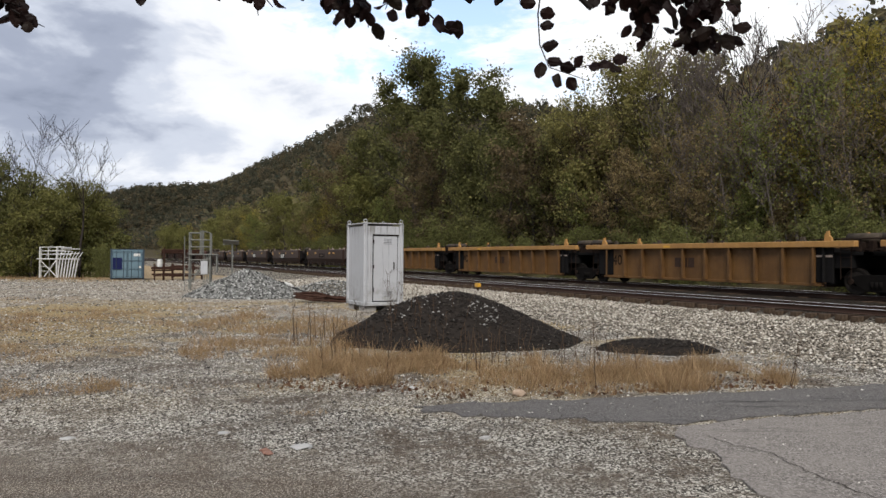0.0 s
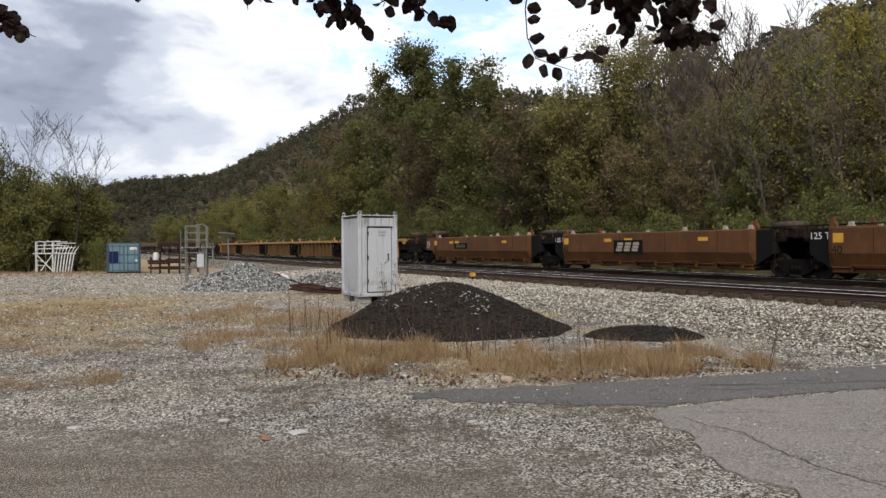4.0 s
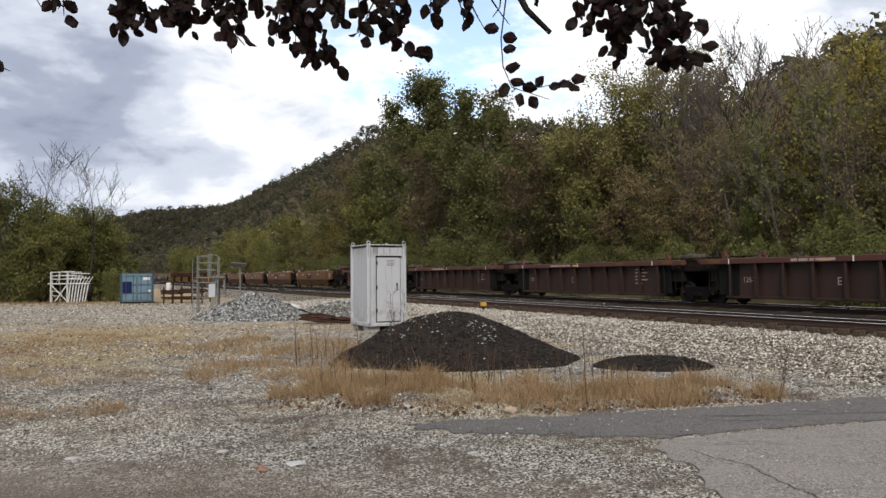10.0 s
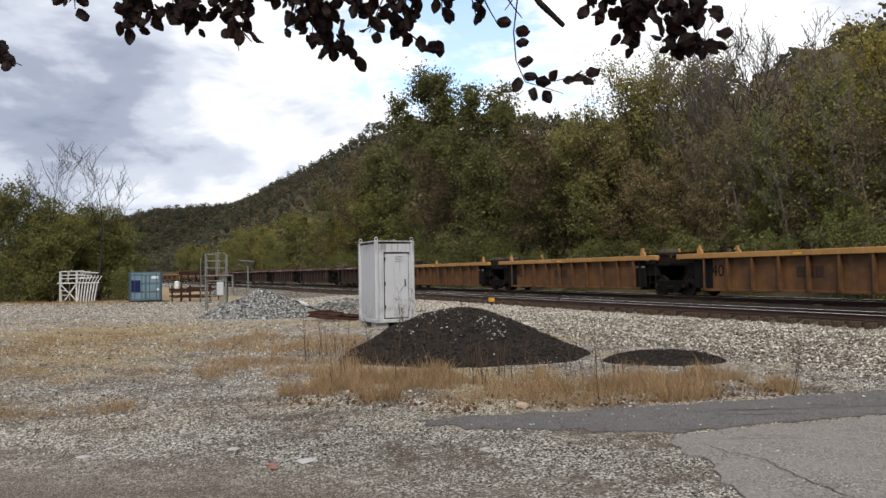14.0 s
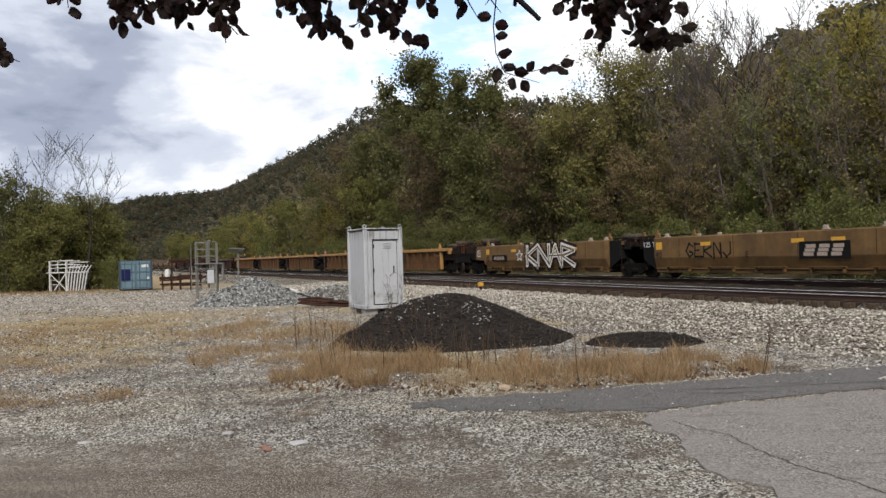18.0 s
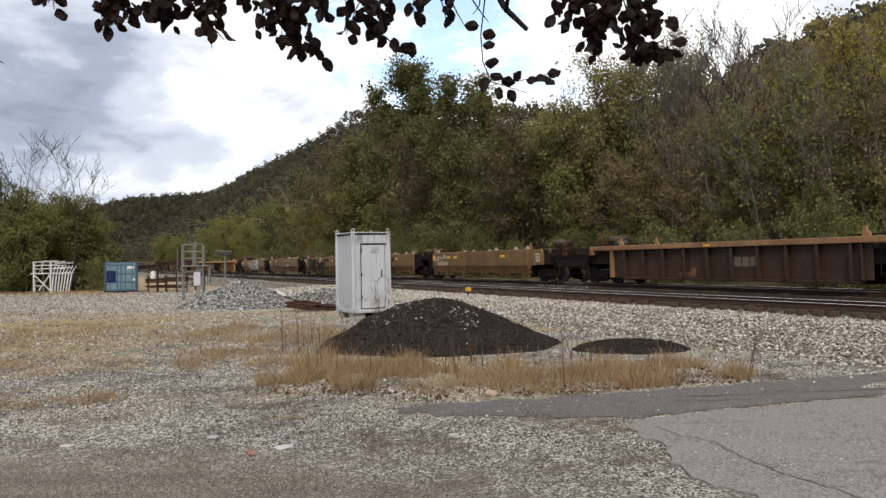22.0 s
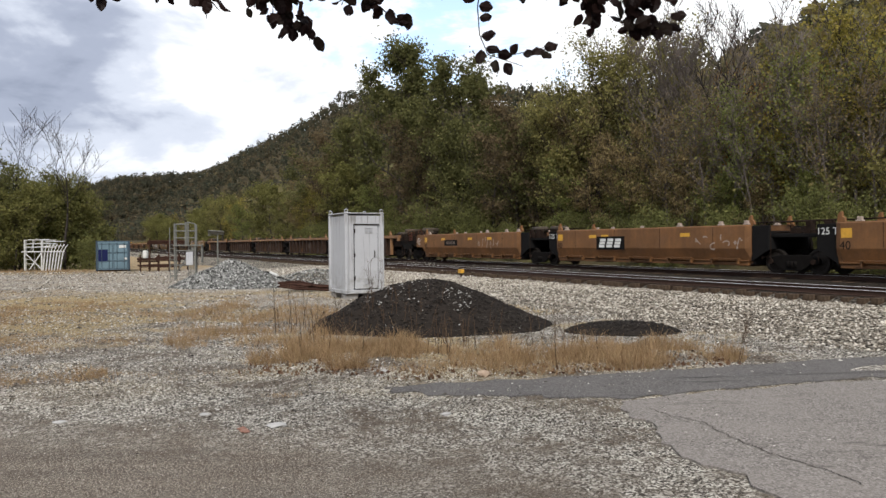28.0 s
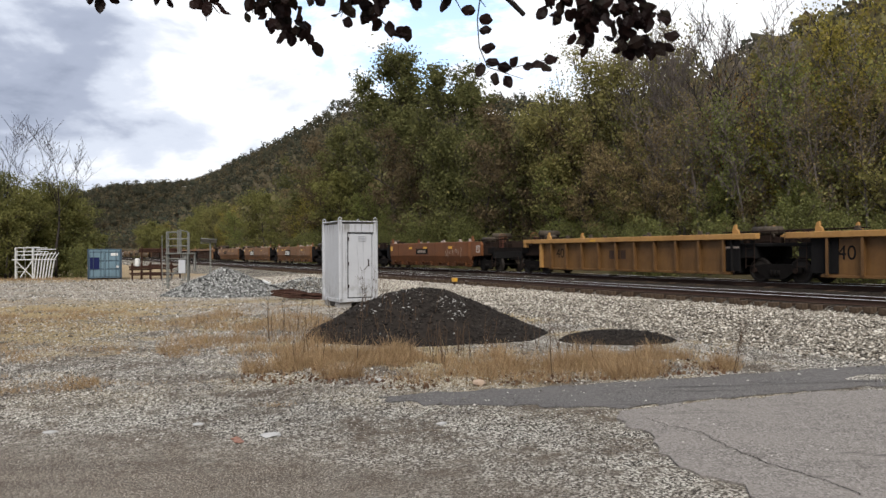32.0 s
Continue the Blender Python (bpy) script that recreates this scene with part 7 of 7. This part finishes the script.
# ---- loose gravel ----
def scatter_gravel():
    rng = random.Random(31)
    ps, rs = [], []
    while len(ps) < 78000:
        y = 3.2 + 15 * rng.random() ** 1.7
        x = rng.uniform(-0.75, 0.75) * (y + 1.5)
        on_slab = x > 2.25 and y < 7.3 or x > 0 and 7.1 + 0.2 * x < y < 7.9 + 0.2 * x
        if on_slab and rng.random() < (0.97 if x > 2.9 else 0.90) or x * NRM.x + y * NRM.y > 11.5:
            continue
        low = 1 - smooth(5.0, 6.4, y + 0.2 * x + 0.8 * noise.noise((x * 0.9, y * 1.4, 6)))
        k = 0.5 * noise.noise((x * 0.7, y * 1.6, 2)) + 0.6 * noise.noise((x * 2.9, y * 4.3, 4)) + 0.4 * noise.noise((x * 8, y * 9, 5)) - 0.5 * low
        if k < rng.uniform(-0.9, 0.35):
            continue
        r = rng.uniform(0.005, 0.014) * (0.75 + 0.06 * y) * (1 - 0.55 * low) * (0.84 + 0.16 * smooth(7, 9, y)) * (2.0 if rng.random() < 0.02 else 1.0)
        ps.append((x, y, lot_height(x, y) + r * 0.25 + (0.016 if on_slab else 0.0)))
        rs.append(r)
    # the open lot farther out
    while len(ps) < 96000:
        y = 15 + 44 * rng.random() ** 1.25
        x = rng.uniform(-0.68, 0.25) * y
        if x * NRM.x + y * NRM.y > 11.5 and y < 38 or noise.noise((x * 0.25, y * 0.7, 3)) + 0.5 * noise.noise((x * 1.3, y * 1.3, 8)) < rng.uniform(-0.75, 0.45):
            continue
        r = rng.uniform(0.014, 0.032) * (0.55 + 0.033 * y)
        ps.append((x, y, max(lot_height(x, y), ballast_profile(x * NRM.x + y * NRM.y, x * ALONG.x + y * ALONG.y, x, y) if x * NRM.x + y * NRM.y > 13 else -9) + r * 0.2))
        rs.append(r)
    stones("loose_gravel", "loose grey gravel scattered over the lot", ps, rs, M_LOTSTONE, 32, 0.6)
    ps, rs = [], []
    while len(ps) < 125000:
        n = 9.9 + 10.5 * rng.random()
        s = -7 + 66 * rng.random() ** 1.5
        p = at_track(s, n)
        if heap_height(p.x, p.y, 0.30, 13.75, 2.3, 1.75, 1, 3) > 0 or heap_height(p.x, p.y, 3.62, 12.5, 1.03, 0.7, 1, 5) > 0:
            continue
        if n < 11.3 + 0.9 * noise.noise((s * 0.5, 1, 1)) and rng.random() < 0.3:
            continue
        r = rng.uniform(0.013, 0.036) * (1 + 0.014 * max(0, s - 8)) * (1.5 if rng.random() < 0.05 else 1.0)
        ps.append((p.x, p.y, ballast_profile(n, s, p.x, p.y) + r * 0.25))
        rs.append(r)
    stones("ballast_stones", "pale angular ballast stones beside the track", ps, rs, M_BALSTONE, 33, 0.75)


scatter_gravel()

# ---- dry grass and weeds ----
M_STRAW = foliage("dry_grass", ((0.14, 0.083, 0.046), (0.28, 0.182, 0.100), (0.43, 0.310, 0.180), (0.21, 0.150, 0.072)), 0.75)
M_STEM = plain("dry_brown_stems", (0.075, 0.05, 0.034), 0.9, 0.0, 0.4, 10)


def build_grass():
    rng, nr = random.Random(41), np.random.default_rng(41)
    beds = ((1.1, 9.75, 3.1, 1.3, 0.27, 34000), (-0.9, 10.3, 1.3, 1.6, 0.27, 12000), (-2.5, 13.2, 1.7, 2.7, 0.26, 14000), (-3.8, 17.0, 2.6, 2.2, 0.22, 9000), (3.2, 9.6, 1.3, 0.75, 0.24, 6000),
            (-9.5, 17.0, 2.8, 3.6, 0.15, 16000), (-6.0, 21.0, 3.5, 1.6, 0.10, 3500), (-5.2, 8.6, 1.3, 0.7, 0.09, 6000), (-6.8, 11.5, 2.1, 1.5, 0.10, 9000), (-1.35, 7.35, 0.22, 0.12, 0.05, 250), (-12.5, 12.5, 2.5, 2.5, 0.12, 3000),
            (-31.0, 59.5, 4.5, 2.2, 0.34, 3500), (-27.5, 56.5, 3.5, 1.2, 0.14, 1000), (-37.0, 61.0, 3.5, 2.0, 0.3, 1500), (-14.5, 24.5, 3.0, 2.0, 0.1, 2000), (-2.6, 8.6, 1.2, 0.5, 0.07, 1200), (-4.0, 13.5, 2.0, 2.0, 0.08, 1500))
    pos, hgt = [], []
    for cx, cy, rx, ry, h, n in beds:
        k = 0
        while k < 1.45 * n:
            a, r = rng.uniform(0, 2 * math.pi), math.sqrt(rng.random()) * 1.12
            x, y = cx + rx * r * math.cos(a), cy + ry * r * math.sin(a)
            k += 1
            d = 0.42 + 1.5 * noise.noise((x * 0.9, y * 0.9, 6)) + 1.0 * noise.noise((x * 2.7, y * 2.7, 7)) + 0.5 * noise.noise((x * 7, y * 7, 3)) - 1.1 * max(0, r - 0.6)
            if rng.random() > d - 0.02 or (x > -0.3 and y < 7.95 + 0.23 * x):
                continue
            z = max(lot_height(x, y), ballast_profile(x * NRM.x + y * NRM.y, 0, x, y) if x * NRM.x + y * NRM.y > 12 else -9)
            pos.append((x, y, z - 0.01))
            hgt.append(h * rng.uniform(0.2, 1.0) ** 1.3 * (0.85 + 0.9 * noise.noise((x * 1.7, y * 1.7, 9))) * (1.45 if rng.random() < 0.06 else 1.0))
    p, h = np.array(pos), np.array(hgt)
    k = len(p)
    w = nr.uniform(0, 2 * np.pi, k)
    side = np.stack((np.cos(w), np.sin(w), np.zeros(k)), 1) * (0.0011 + 0.0014 * nr.random(k) + p[:, 1] * 0.00012)[:, None]
    lean = np.stack((nr.normal(0, 0.45, k), nr.normal(0, 0.45, k), np.ones(k)), 1) * h[:, None]
    bend = np.stack((nr.normal(0, 0.12, k), nr.normal(0, 0.12, k), -0.06 * np.ones(k)), 1) * h[:, None]
    mid = p + lean * 0.55
    top = p + lean + bend
    v = np.stack((p - side, p + side, mid + side * 0.75, mid - side * 0.75, top + side * 0.15, top - side * 0.15), 1).reshape(-1, 3)
    base = 6 * np.arange(k)[:, None]
    f = np.concatenate((base + np.array((0, 1, 2, 3)), base + np.array((3, 2, 4, 5))), 0)
    tagged(new("dry_grass", quads_mesh("dry_grass", v, f, M_STRAW)), "dry straw-coloured grass in ragged patches", "grass", kind="stuff")


build_grass()


def stalk_mesh(points, radii):
    """One bent stalk: rings joined along the points."""
    verts, faces = [], []
    for p, r in zip(points, radii):
        for i in range(4):
            verts.append((p.x + r * math.cos(i * math.pi / 2), p.y + r * math.sin(i * math.pi / 2), p.z))
    for k in range(len(points) - 1):
        for i in range(4):
            j = (i + 1) % 4
            faces.append((4 * k + i, 4 * k + j, 4 * k + 4 + j, 4 * k + 4 + i))
    return from_arrays("stalk", verts, faces, M_STEM)


def weed(x, y, h, seed, lean=0.1, twigs=5, z=None):
    """A dry weed: one stem and its side twigs."""
    rng = random.Random(seed)
    t = thing("dry_weed", "dry brown weed stalk standing in gravel", "weed", "dry weeds by the heaps", pose(x, y, lot_height(x, y) if z is None else z))
    p, d = Vector((0, 0, -0.03)), Vector((rng.uniform(-lean, lean), rng.uniform(-lean, lean) * 0.5, 1)).normalized()
    pts = [p]
    for i in range(4):
        p = p + d * h / 4
        pts.append(p)
        d = (d + Vector((rng.uniform(-0.1, 0.1), rng.uniform(-0.1, 0.1), 0))).normalized()
    part("stem", stalk_mesh(pts, (0.006, 0.005, 0.004, 0.0035, 0.0025)), None, t)
    for q in pts[2:]:
        for _ in range(max(1, twigs // 3)):
            s = Vector((rng.uniform(-1, 1), rng.uniform(-1, 1), rng.uniform(0.3, 1))).normalized()
            part("twig", stalk_mesh([q, q + s * h * rng.uniform(0.12, 0.28)], (0.0035, 0.002)), None, t)
    return t


weed(1.80, 8.72, 0.95, 1, 0.12, 2)
weed(4.16, 8.95, 0.62, 2, 0.35, 14)
weed(4.2, 9.0, 0.55, 22, 0.3, 10)
for k in range(64):
    rr = random.Random(100 + k)
    weed(rr.uniform(-1.8, 2.6), rr.uniform(9.6, 11.9), rr.uniform(0.3, 0.62), 60 + k, 0.2, 4)
for k in range(9):
    rr = random.Random(200 + k)
    weed(rr.uniform(-2.6, -1.7), rr.uniform(12.6, 14.2), rr.uniform(0.5, 1.05), 90 + k, 0.12, 4)
for k in range(26):
    rr = random.Random(300 + k)
    wx, wy = rr.uniform(-1.9, 0.5), rr.uniform(12.3, 13.2)
    weed(wx, wy, rr.uniform(0.22, 0.5), 150 + k, 0.3, 12, lot_height(wx, wy) + heap_height(wx, wy, 0.30, 13.75, 2.3, 1.75, 0.90, 3, 1.75, 0.75))
for k in range(7):
    rr = random.Random(400 + k)
    weed(-1.45 + 0.5 * rr.random(), 19.75 + 0.3 * rr.random(), rr.uniform(0.7, 1.25), 170 + k, 0.35, 9)
for k in range(4):
    weed(3.1 + 0.06 * k, 9.75, 0.3, 120 + k, 0.1, 2)


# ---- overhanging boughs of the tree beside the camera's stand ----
# backlighting is put into these near-black leaf and bark colours
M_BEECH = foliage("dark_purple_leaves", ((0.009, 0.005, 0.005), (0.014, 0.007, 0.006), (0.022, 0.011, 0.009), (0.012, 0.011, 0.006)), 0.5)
M_DARKBARK = plain("backlit_bark", (0.018, 0.015, 0.014), 0.9, 0.0, 0.4, 6)


SWAYING = []      # twigs of the overhanging tree, each with the sway of its bough
# seconds, drift east and upward in metres, of each bough in the wind
SWAY = {
    "west": ((0, 0.13, -0.01), (3, 0.06, 0.03), (6, 0.02, 0.0), (8, -0.03, 0.05), (10, -0.08, 0.01), (11.5, -0.03, 0.04), (13, 0, 0), (14, -0.05, 0.02), (17, -0.07, 0.10), (19, -0.07, 0.11), (21, -0.09, 0.08), (24, -0.08, 0.14), (28, -0.09, 0.12), (32, -0.08, 0.13)),
    "centre": ((0, 0.03, 0.06), (2, 0.01, 0.19), (6, 0.02, 0.15), (8, -0.02, 0.14), (9, -0.05, 0.09), (11, -0.02, 0.11), (12, -0.01, 0.02), (13, 0, 0), (14, -0.04, 0.08), (17, -0.05, 0.18), (19, -0.04, 0.19), (20, -0.04, 0.08), (22, -0.07, 0.17), (25, -0.04, 0.24), (28, -0.06, 0.19), (32, -0.04, 0.21)),
    "inner": ((0, 0.03, 0.0), (2, 0.06, 0.06), (6, 0.05, 0.04), (9, -0.05, 0.0), (13, 0, -0.01), (17, 0.03, 0.14), (19, 0.06, 0.20), (21, 0.0, 0.08), (23, -0.03, 0.07), (28, -0.04, 0.05), (32, -0.03, 0.06)),
    "gap": ((0, -0.01, -0.09), (1, 0.03, -0.05), (2, 0.09, 0.02), (6, 0.05, -0.01), (8, 0.05, 0.0), (10, -0.02, 0.0), (13, 0, 0), (14, -0.01, -0.02), (17, 0.04, 0.06), (19, 0.05, 0.07), (21, 0.02, 0.04), (23, 0.04, 0.07), (25, 0.06, 0.09), (28, 0.03, 0.08), (32, 0.04, 0.05)),
    "east": ((0, -0.08, -0.11), (3, 0.0, -0.05), (6, 0.03, -0.04), (9, 0.02, -0.01), (13, 0.01, -0.02), (16, 0.05, 0.05), (19, 0.08, 0.07), (23, 0.08, 0.03), (28, 0.09, 0.07), (32, 0.06, 0.0))}


def build_overhang():
    t = thing("overhanging_tree", "purple-leaved tree with low drooping boughs, coloured as a backlit silhouette", "tree", m=pose(0.6, -3.2, 0))
    rng, nr = random.Random(77), np.random.default_rng(77)
    org = Vector((0.6, -3.2, 0))
    spans = [(Vector((0, 0, -0.1)), Vector((0.02, 0.05, 1.4)), 0.26, 0.2), (Vector((0.02, 0.05, 1.4)), Vector((0.0, 0.2, 3.0)), 0.2, 0.16), (Vector((0, 0.2, 3.0)), Vector((0.1, 0.3, 5.4)), 0.16, 0.1)]
    part("trunk", limb_mesh("trunk", spans, M_DARKBARK, 10), None, t)
    # boughs run forward above the view
    for x1, y1, z1 in ((-2.3, 3.9, 3.35), (-1.2, 4.2, 3.4), (-0.2, 4.2, 3.4), (0.75, 4.3, 3.42), (1.6, 4.1, 3.35), (0.66, 3.95, 3.1)):
        a, b = Vector((0, 0.2, 2.9 + 0.25 * rng.random())), Vector((x1, y1, z1)) - org
        m1 = a.lerp(b, 0.35) + Vector((0, 0, 0.75))
        m2 = a.lerp(b, 0.7) + Vector((0, 0, 0.55))
        part("bough", limb_mesh("bough", [(a, m1, 0.07, 0.05), (m1, m2, 0.05, 0.032), (m2, b, 0.032, 0.014)], M_DARKBARK, 7), None, t)
    # drooping twigs: start x, start height, end x, end height, leaf count
    west = ((-2.65, 3.03, -2.34, 2.77, 16), (-2.52, 2.92, -2.37, 2.87, 8), (-2.39, 2.82, -2.22, 2.73, 5), (-2.2, 3.22, -2.07, 3.09, 0), (-2.01, 3.24, -1.99, 3.09, 7), (-2.03, 3.17, -2.04, 3.14, 2),
            (-1.63, 3.3, -1.76, 3.07, 10), (-1.65, 3.23, -1.71, 2.95, 13), (-1.62, 3.2, -1.61, 2.85, 30), (-1.59, 3.1, -1.55, 2.92, 12), (-1.52, 3.26, -1.52, 3.11, 9), (-1.44, 3.29, -1.44, 2.97, 20))
    centre = ((-1.35, 3.29, -1.36, 2.93, 32), (-1.27, 3.29, -1.27, 2.93, 32), (-1.19, 3.28, -1.17, 2.99, 22), (-1.09, 3.25, -1.09, 2.87, 19), (-1.02, 3.22, -1.02, 2.91, 20), (-1.0, 3.28, -0.95, 3.08, 10), (-1.05, 2.89, -1.02, 2.73, 2), (-1.02, 2.84, -0.94, 2.77, 2),
              (-0.87, 3.24, -0.85, 3.06, 5), (-0.77, 3.27, -0.8, 2.98, 16), (-0.7, 3.27, -0.69, 2.87, 30), (-0.64, 3.21, -0.61, 2.84, 20), (-0.66, 3.24, -0.56, 3.01, 14), (-0.53, 3.27, -0.5, 2.97, 18), (-0.48, 3.2, -0.42, 3.01, 14), (-0.58, 2.9, -0.54, 2.8, 6), (-0.5, 2.93, -0.46, 2.77, 9))
    inner = centre[8:]
    centre, west = west[6:] + centre[:8], west[:6]
    gap = ((-0.3, 3.25, -0.32, 3.04, 9), (-0.2, 3.18, -0.32, 2.91, 11), (-0.2, 3.13, -0.21, 2.98, 6), (-0.13, 3.21, -0.15, 2.93, 19), (-0.09, 3.18, -0.05, 3.03, 8), (-0.11, 2.95, 0.05, 2.83, 7), (0.09, 3.25, 0.08, 3.05, 7), (0.13, 3.22, 0.12, 3.06, 5), (0.23, 3.25, 0.28, 3.05, 8), (0.29, 3.13, 0.38, 2.95, 0), (0.42, 3.16, 0.53, 3.0, 0), (0.49, 3.21, 0.44, 3.08, 0))
    east = ((0.87, 3.23, 0.9, 3.07, 6), (1.0, 3.23, 0.97, 2.98, 10), (1.06, 3.23, 1.09, 2.94, 24), (1.13, 3.23, 1.14, 2.9, 24), (1.11, 2.92, 1.15, 2.81, 8), (1.22, 3.22, 1.17, 2.95, 24), (1.27, 3.19, 1.3, 2.95, 16), (1.36, 3.19, 1.38, 2.9, 28), (1.37, 2.93, 1.37, 2.81, 10), (1.39, 2.99, 1.59, 2.97, 13), (1.4, 2.85, 1.6, 2.83, 18))

    def add_leaf(v, f, p, length, d, wide):
        """One wavy oval leaf, creased along its midrib."""
        s = d.cross(Vector((rng.gauss(0, 0.45), 1, rng.gauss(0, 0.45)))).normalized()
        up = s.cross(d)
        i0, wave = len(v), rng.uniform(0, 6.28)
        outline = ((0, 0.03, 0), (0.1, 0.2, 0.02), (0.28, 0.34, 0.05), (0.5, 0.38, 0.05), (0.72, 0.31, 0.02), (0.9, 0.16, -0.02), (1.0, 0.01, -0.06))
        for k, (q, wd, bend) in enumerate(outline):
            for sg in (-1, 0, 1):
                edge = wd * wide * (1 + 0.12 * math.sin(wave + 2.1 * k + sg)) * sg
                v.append(p + d * length * q + s * length * edge + up * length * (bend + (0.08 + 0.05 * math.sin(wave + 1.7 * k) if sg else 0)))
        for r in range(len(outline) - 1):
            for c in range(2):
                o = i0 + 3 * r + c
                f.append((o, o + 1, o + 4, o + 3))

    for group, (x0, z0, x1, z1, n) in [(g, row) for g, rows in (("west", west), ("centre", centre), ("inner", inner), ("gap", gap), ("east", east)) for row in rows]:
        y0 = 4.0 + rng.uniform(-0.12, 0.12)
        a, b = Vector((x0, y0, z0)) - org, Vector((x1, y0 + rng.uniform(-0.06, 0.06), z1)) - org
        mid = a.lerp(b, 0.5) + Vector((rng.uniform(-0.02, 0.02), 0, rng.uniform(-0.02, 0.02)))
        tw = part("twig", limb_mesh("twig", [(a, mid, 0.006, 0.0045), (mid, b, 0.0045, 0.0025)], M_DARKBARK), None, t)
        SWAYING.append((tw, group))
        v, f = [], []
        for k in range(n):
            u = (k + 0.4) / n
            p = a.lerp(b, u) + Vector((rng.gauss(0, 0.028), rng.gauss(0, 0.05), rng.gauss(0.02, 0.02)))
            d = Vector((rng.gauss(0, 0.65), rng.gauss(0, 0.35), -0.85 + rng.gauss(0, 0.45))).normalized()
            add_leaf(v, f, p, rng.uniform(0.058, 0.112), d, rng.uniform(0.72, 1.0))
        if f:
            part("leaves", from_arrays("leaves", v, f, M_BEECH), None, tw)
    # one long strand that hangs free and turns up at its tip
    path = [Vector((x, 3.98, z)) - org for x, z in ((0.51, 3.15), (0.48, 2.92), (0.49, 2.76), (0.54, 2.64), (0.63, 2.61), (0.75, 2.57))]
    side = [Vector((x, 3.98, z)) - org for x, z in ((0.54, 2.66), (0.70, 2.64), (0.92, 2.69))]
    spans = [(a, b, 0.005 - 0.0006 * k, 0.0044 - 0.0006 * k) for k, (a, b) in enumerate(zip(path, path[1:]))] + [(a, b, 0.003, 0.0025) for a, b in zip(side, side[1:])]
    tw = part("twig", limb_mesh("twig", spans, M_DARKBARK), None, t)
    SWAYING.append((tw, "gap"))
    v, f = [], []
    for x, z, dx, dz in ((0.47, 2.98, -1, 0.0), (0.49, 2.93, 1, -0.1), (0.49, 2.86, 1, 0.1), (0.50, 2.75, 1, 0.1), (0.50, 2.67, -0.2, -1), (0.53, 2.68, 1, -0.2), (0.60, 2.645, 1, -0.1), (0.68, 2.64, 0.5, 0.8), (0.59, 2.61, -0.1, -1), (0.64, 2.59, 0.5, -1), (0.75, 2.64, 0.8, 0.3), (0.80, 2.66, 1, 0.1), (0.88, 2.68, 0.9, 0.3), (0.86, 2.66, 0.8, -0.6)):
        add_leaf(v, f, Vector((x, 3.98, z)) - org, rng.uniform(0.075, 0.095), Vector((dx, rng.gauss(0, 0.2), dz)).normalized(), rng.uniform(0.85, 1.1))
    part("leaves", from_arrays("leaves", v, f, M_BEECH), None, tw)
    stub = part("broken_bough", limb_mesh("broken_bough", [(Vector((0.52, 4.02, 3.32)) - org, Vector((0.63, 4.0, 3.09)) - org, 0.024, 0.021), (Vector((0.63, 4.0, 3.09)) - org, Vector((0.76, 3.98, 2.95)) - org, 0.021, 0.016)], M_DARKBARK, 8), None, t, "broken bough stub, coloured as a backlit silhouette")
    SWAYING.append((stub, "gap"))


build_overhang()


def build_litter():
    """Fallen brown leaves along the edge of the dry grass."""
    nr, rng = np.random.default_rng(9), random.Random(9)
    pts = []
    for k in range(550):
        x = rng.uniform(-2.2, 4.2)
        y = (8.05 + 0.2 * max(x, 0) if x > -0.4 else 8.4 - 0.1 * x) + abs(rng.gauss(0.1, 0.6))
        pts.append((x, y, lot_height(x, y) + 0.02))
    v, f = leaf_quads(nr, pts, 0.055, 1, np.array((0.02, 0.02, 0.008)))
    tagged(new("leaf_litter", quads_mesh("leaf_litter", v, f, M_LITTER)), "fallen russet leaves along the grass edge", "leaves", kind="stuff")


M_LITTER = foliage("fallen_leaves", ((0.08, 0.042, 0.028), (0.14, 0.08, 0.05), (0.22, 0.15, 0.09)))
build_litter()


# ---- motion ----
def motions():
    for u, place in UNITS:
        walk(u, [(t, track_pose(place + SPEED * t)) for t in (0.0, 8.0, 16.0, 24.0, 32.0)])
    for twig, group in SWAYING:
        walk(twig, [(t, pose(dx, 0, dz)) for t, dx, dz in SWAY[group]])


motions()
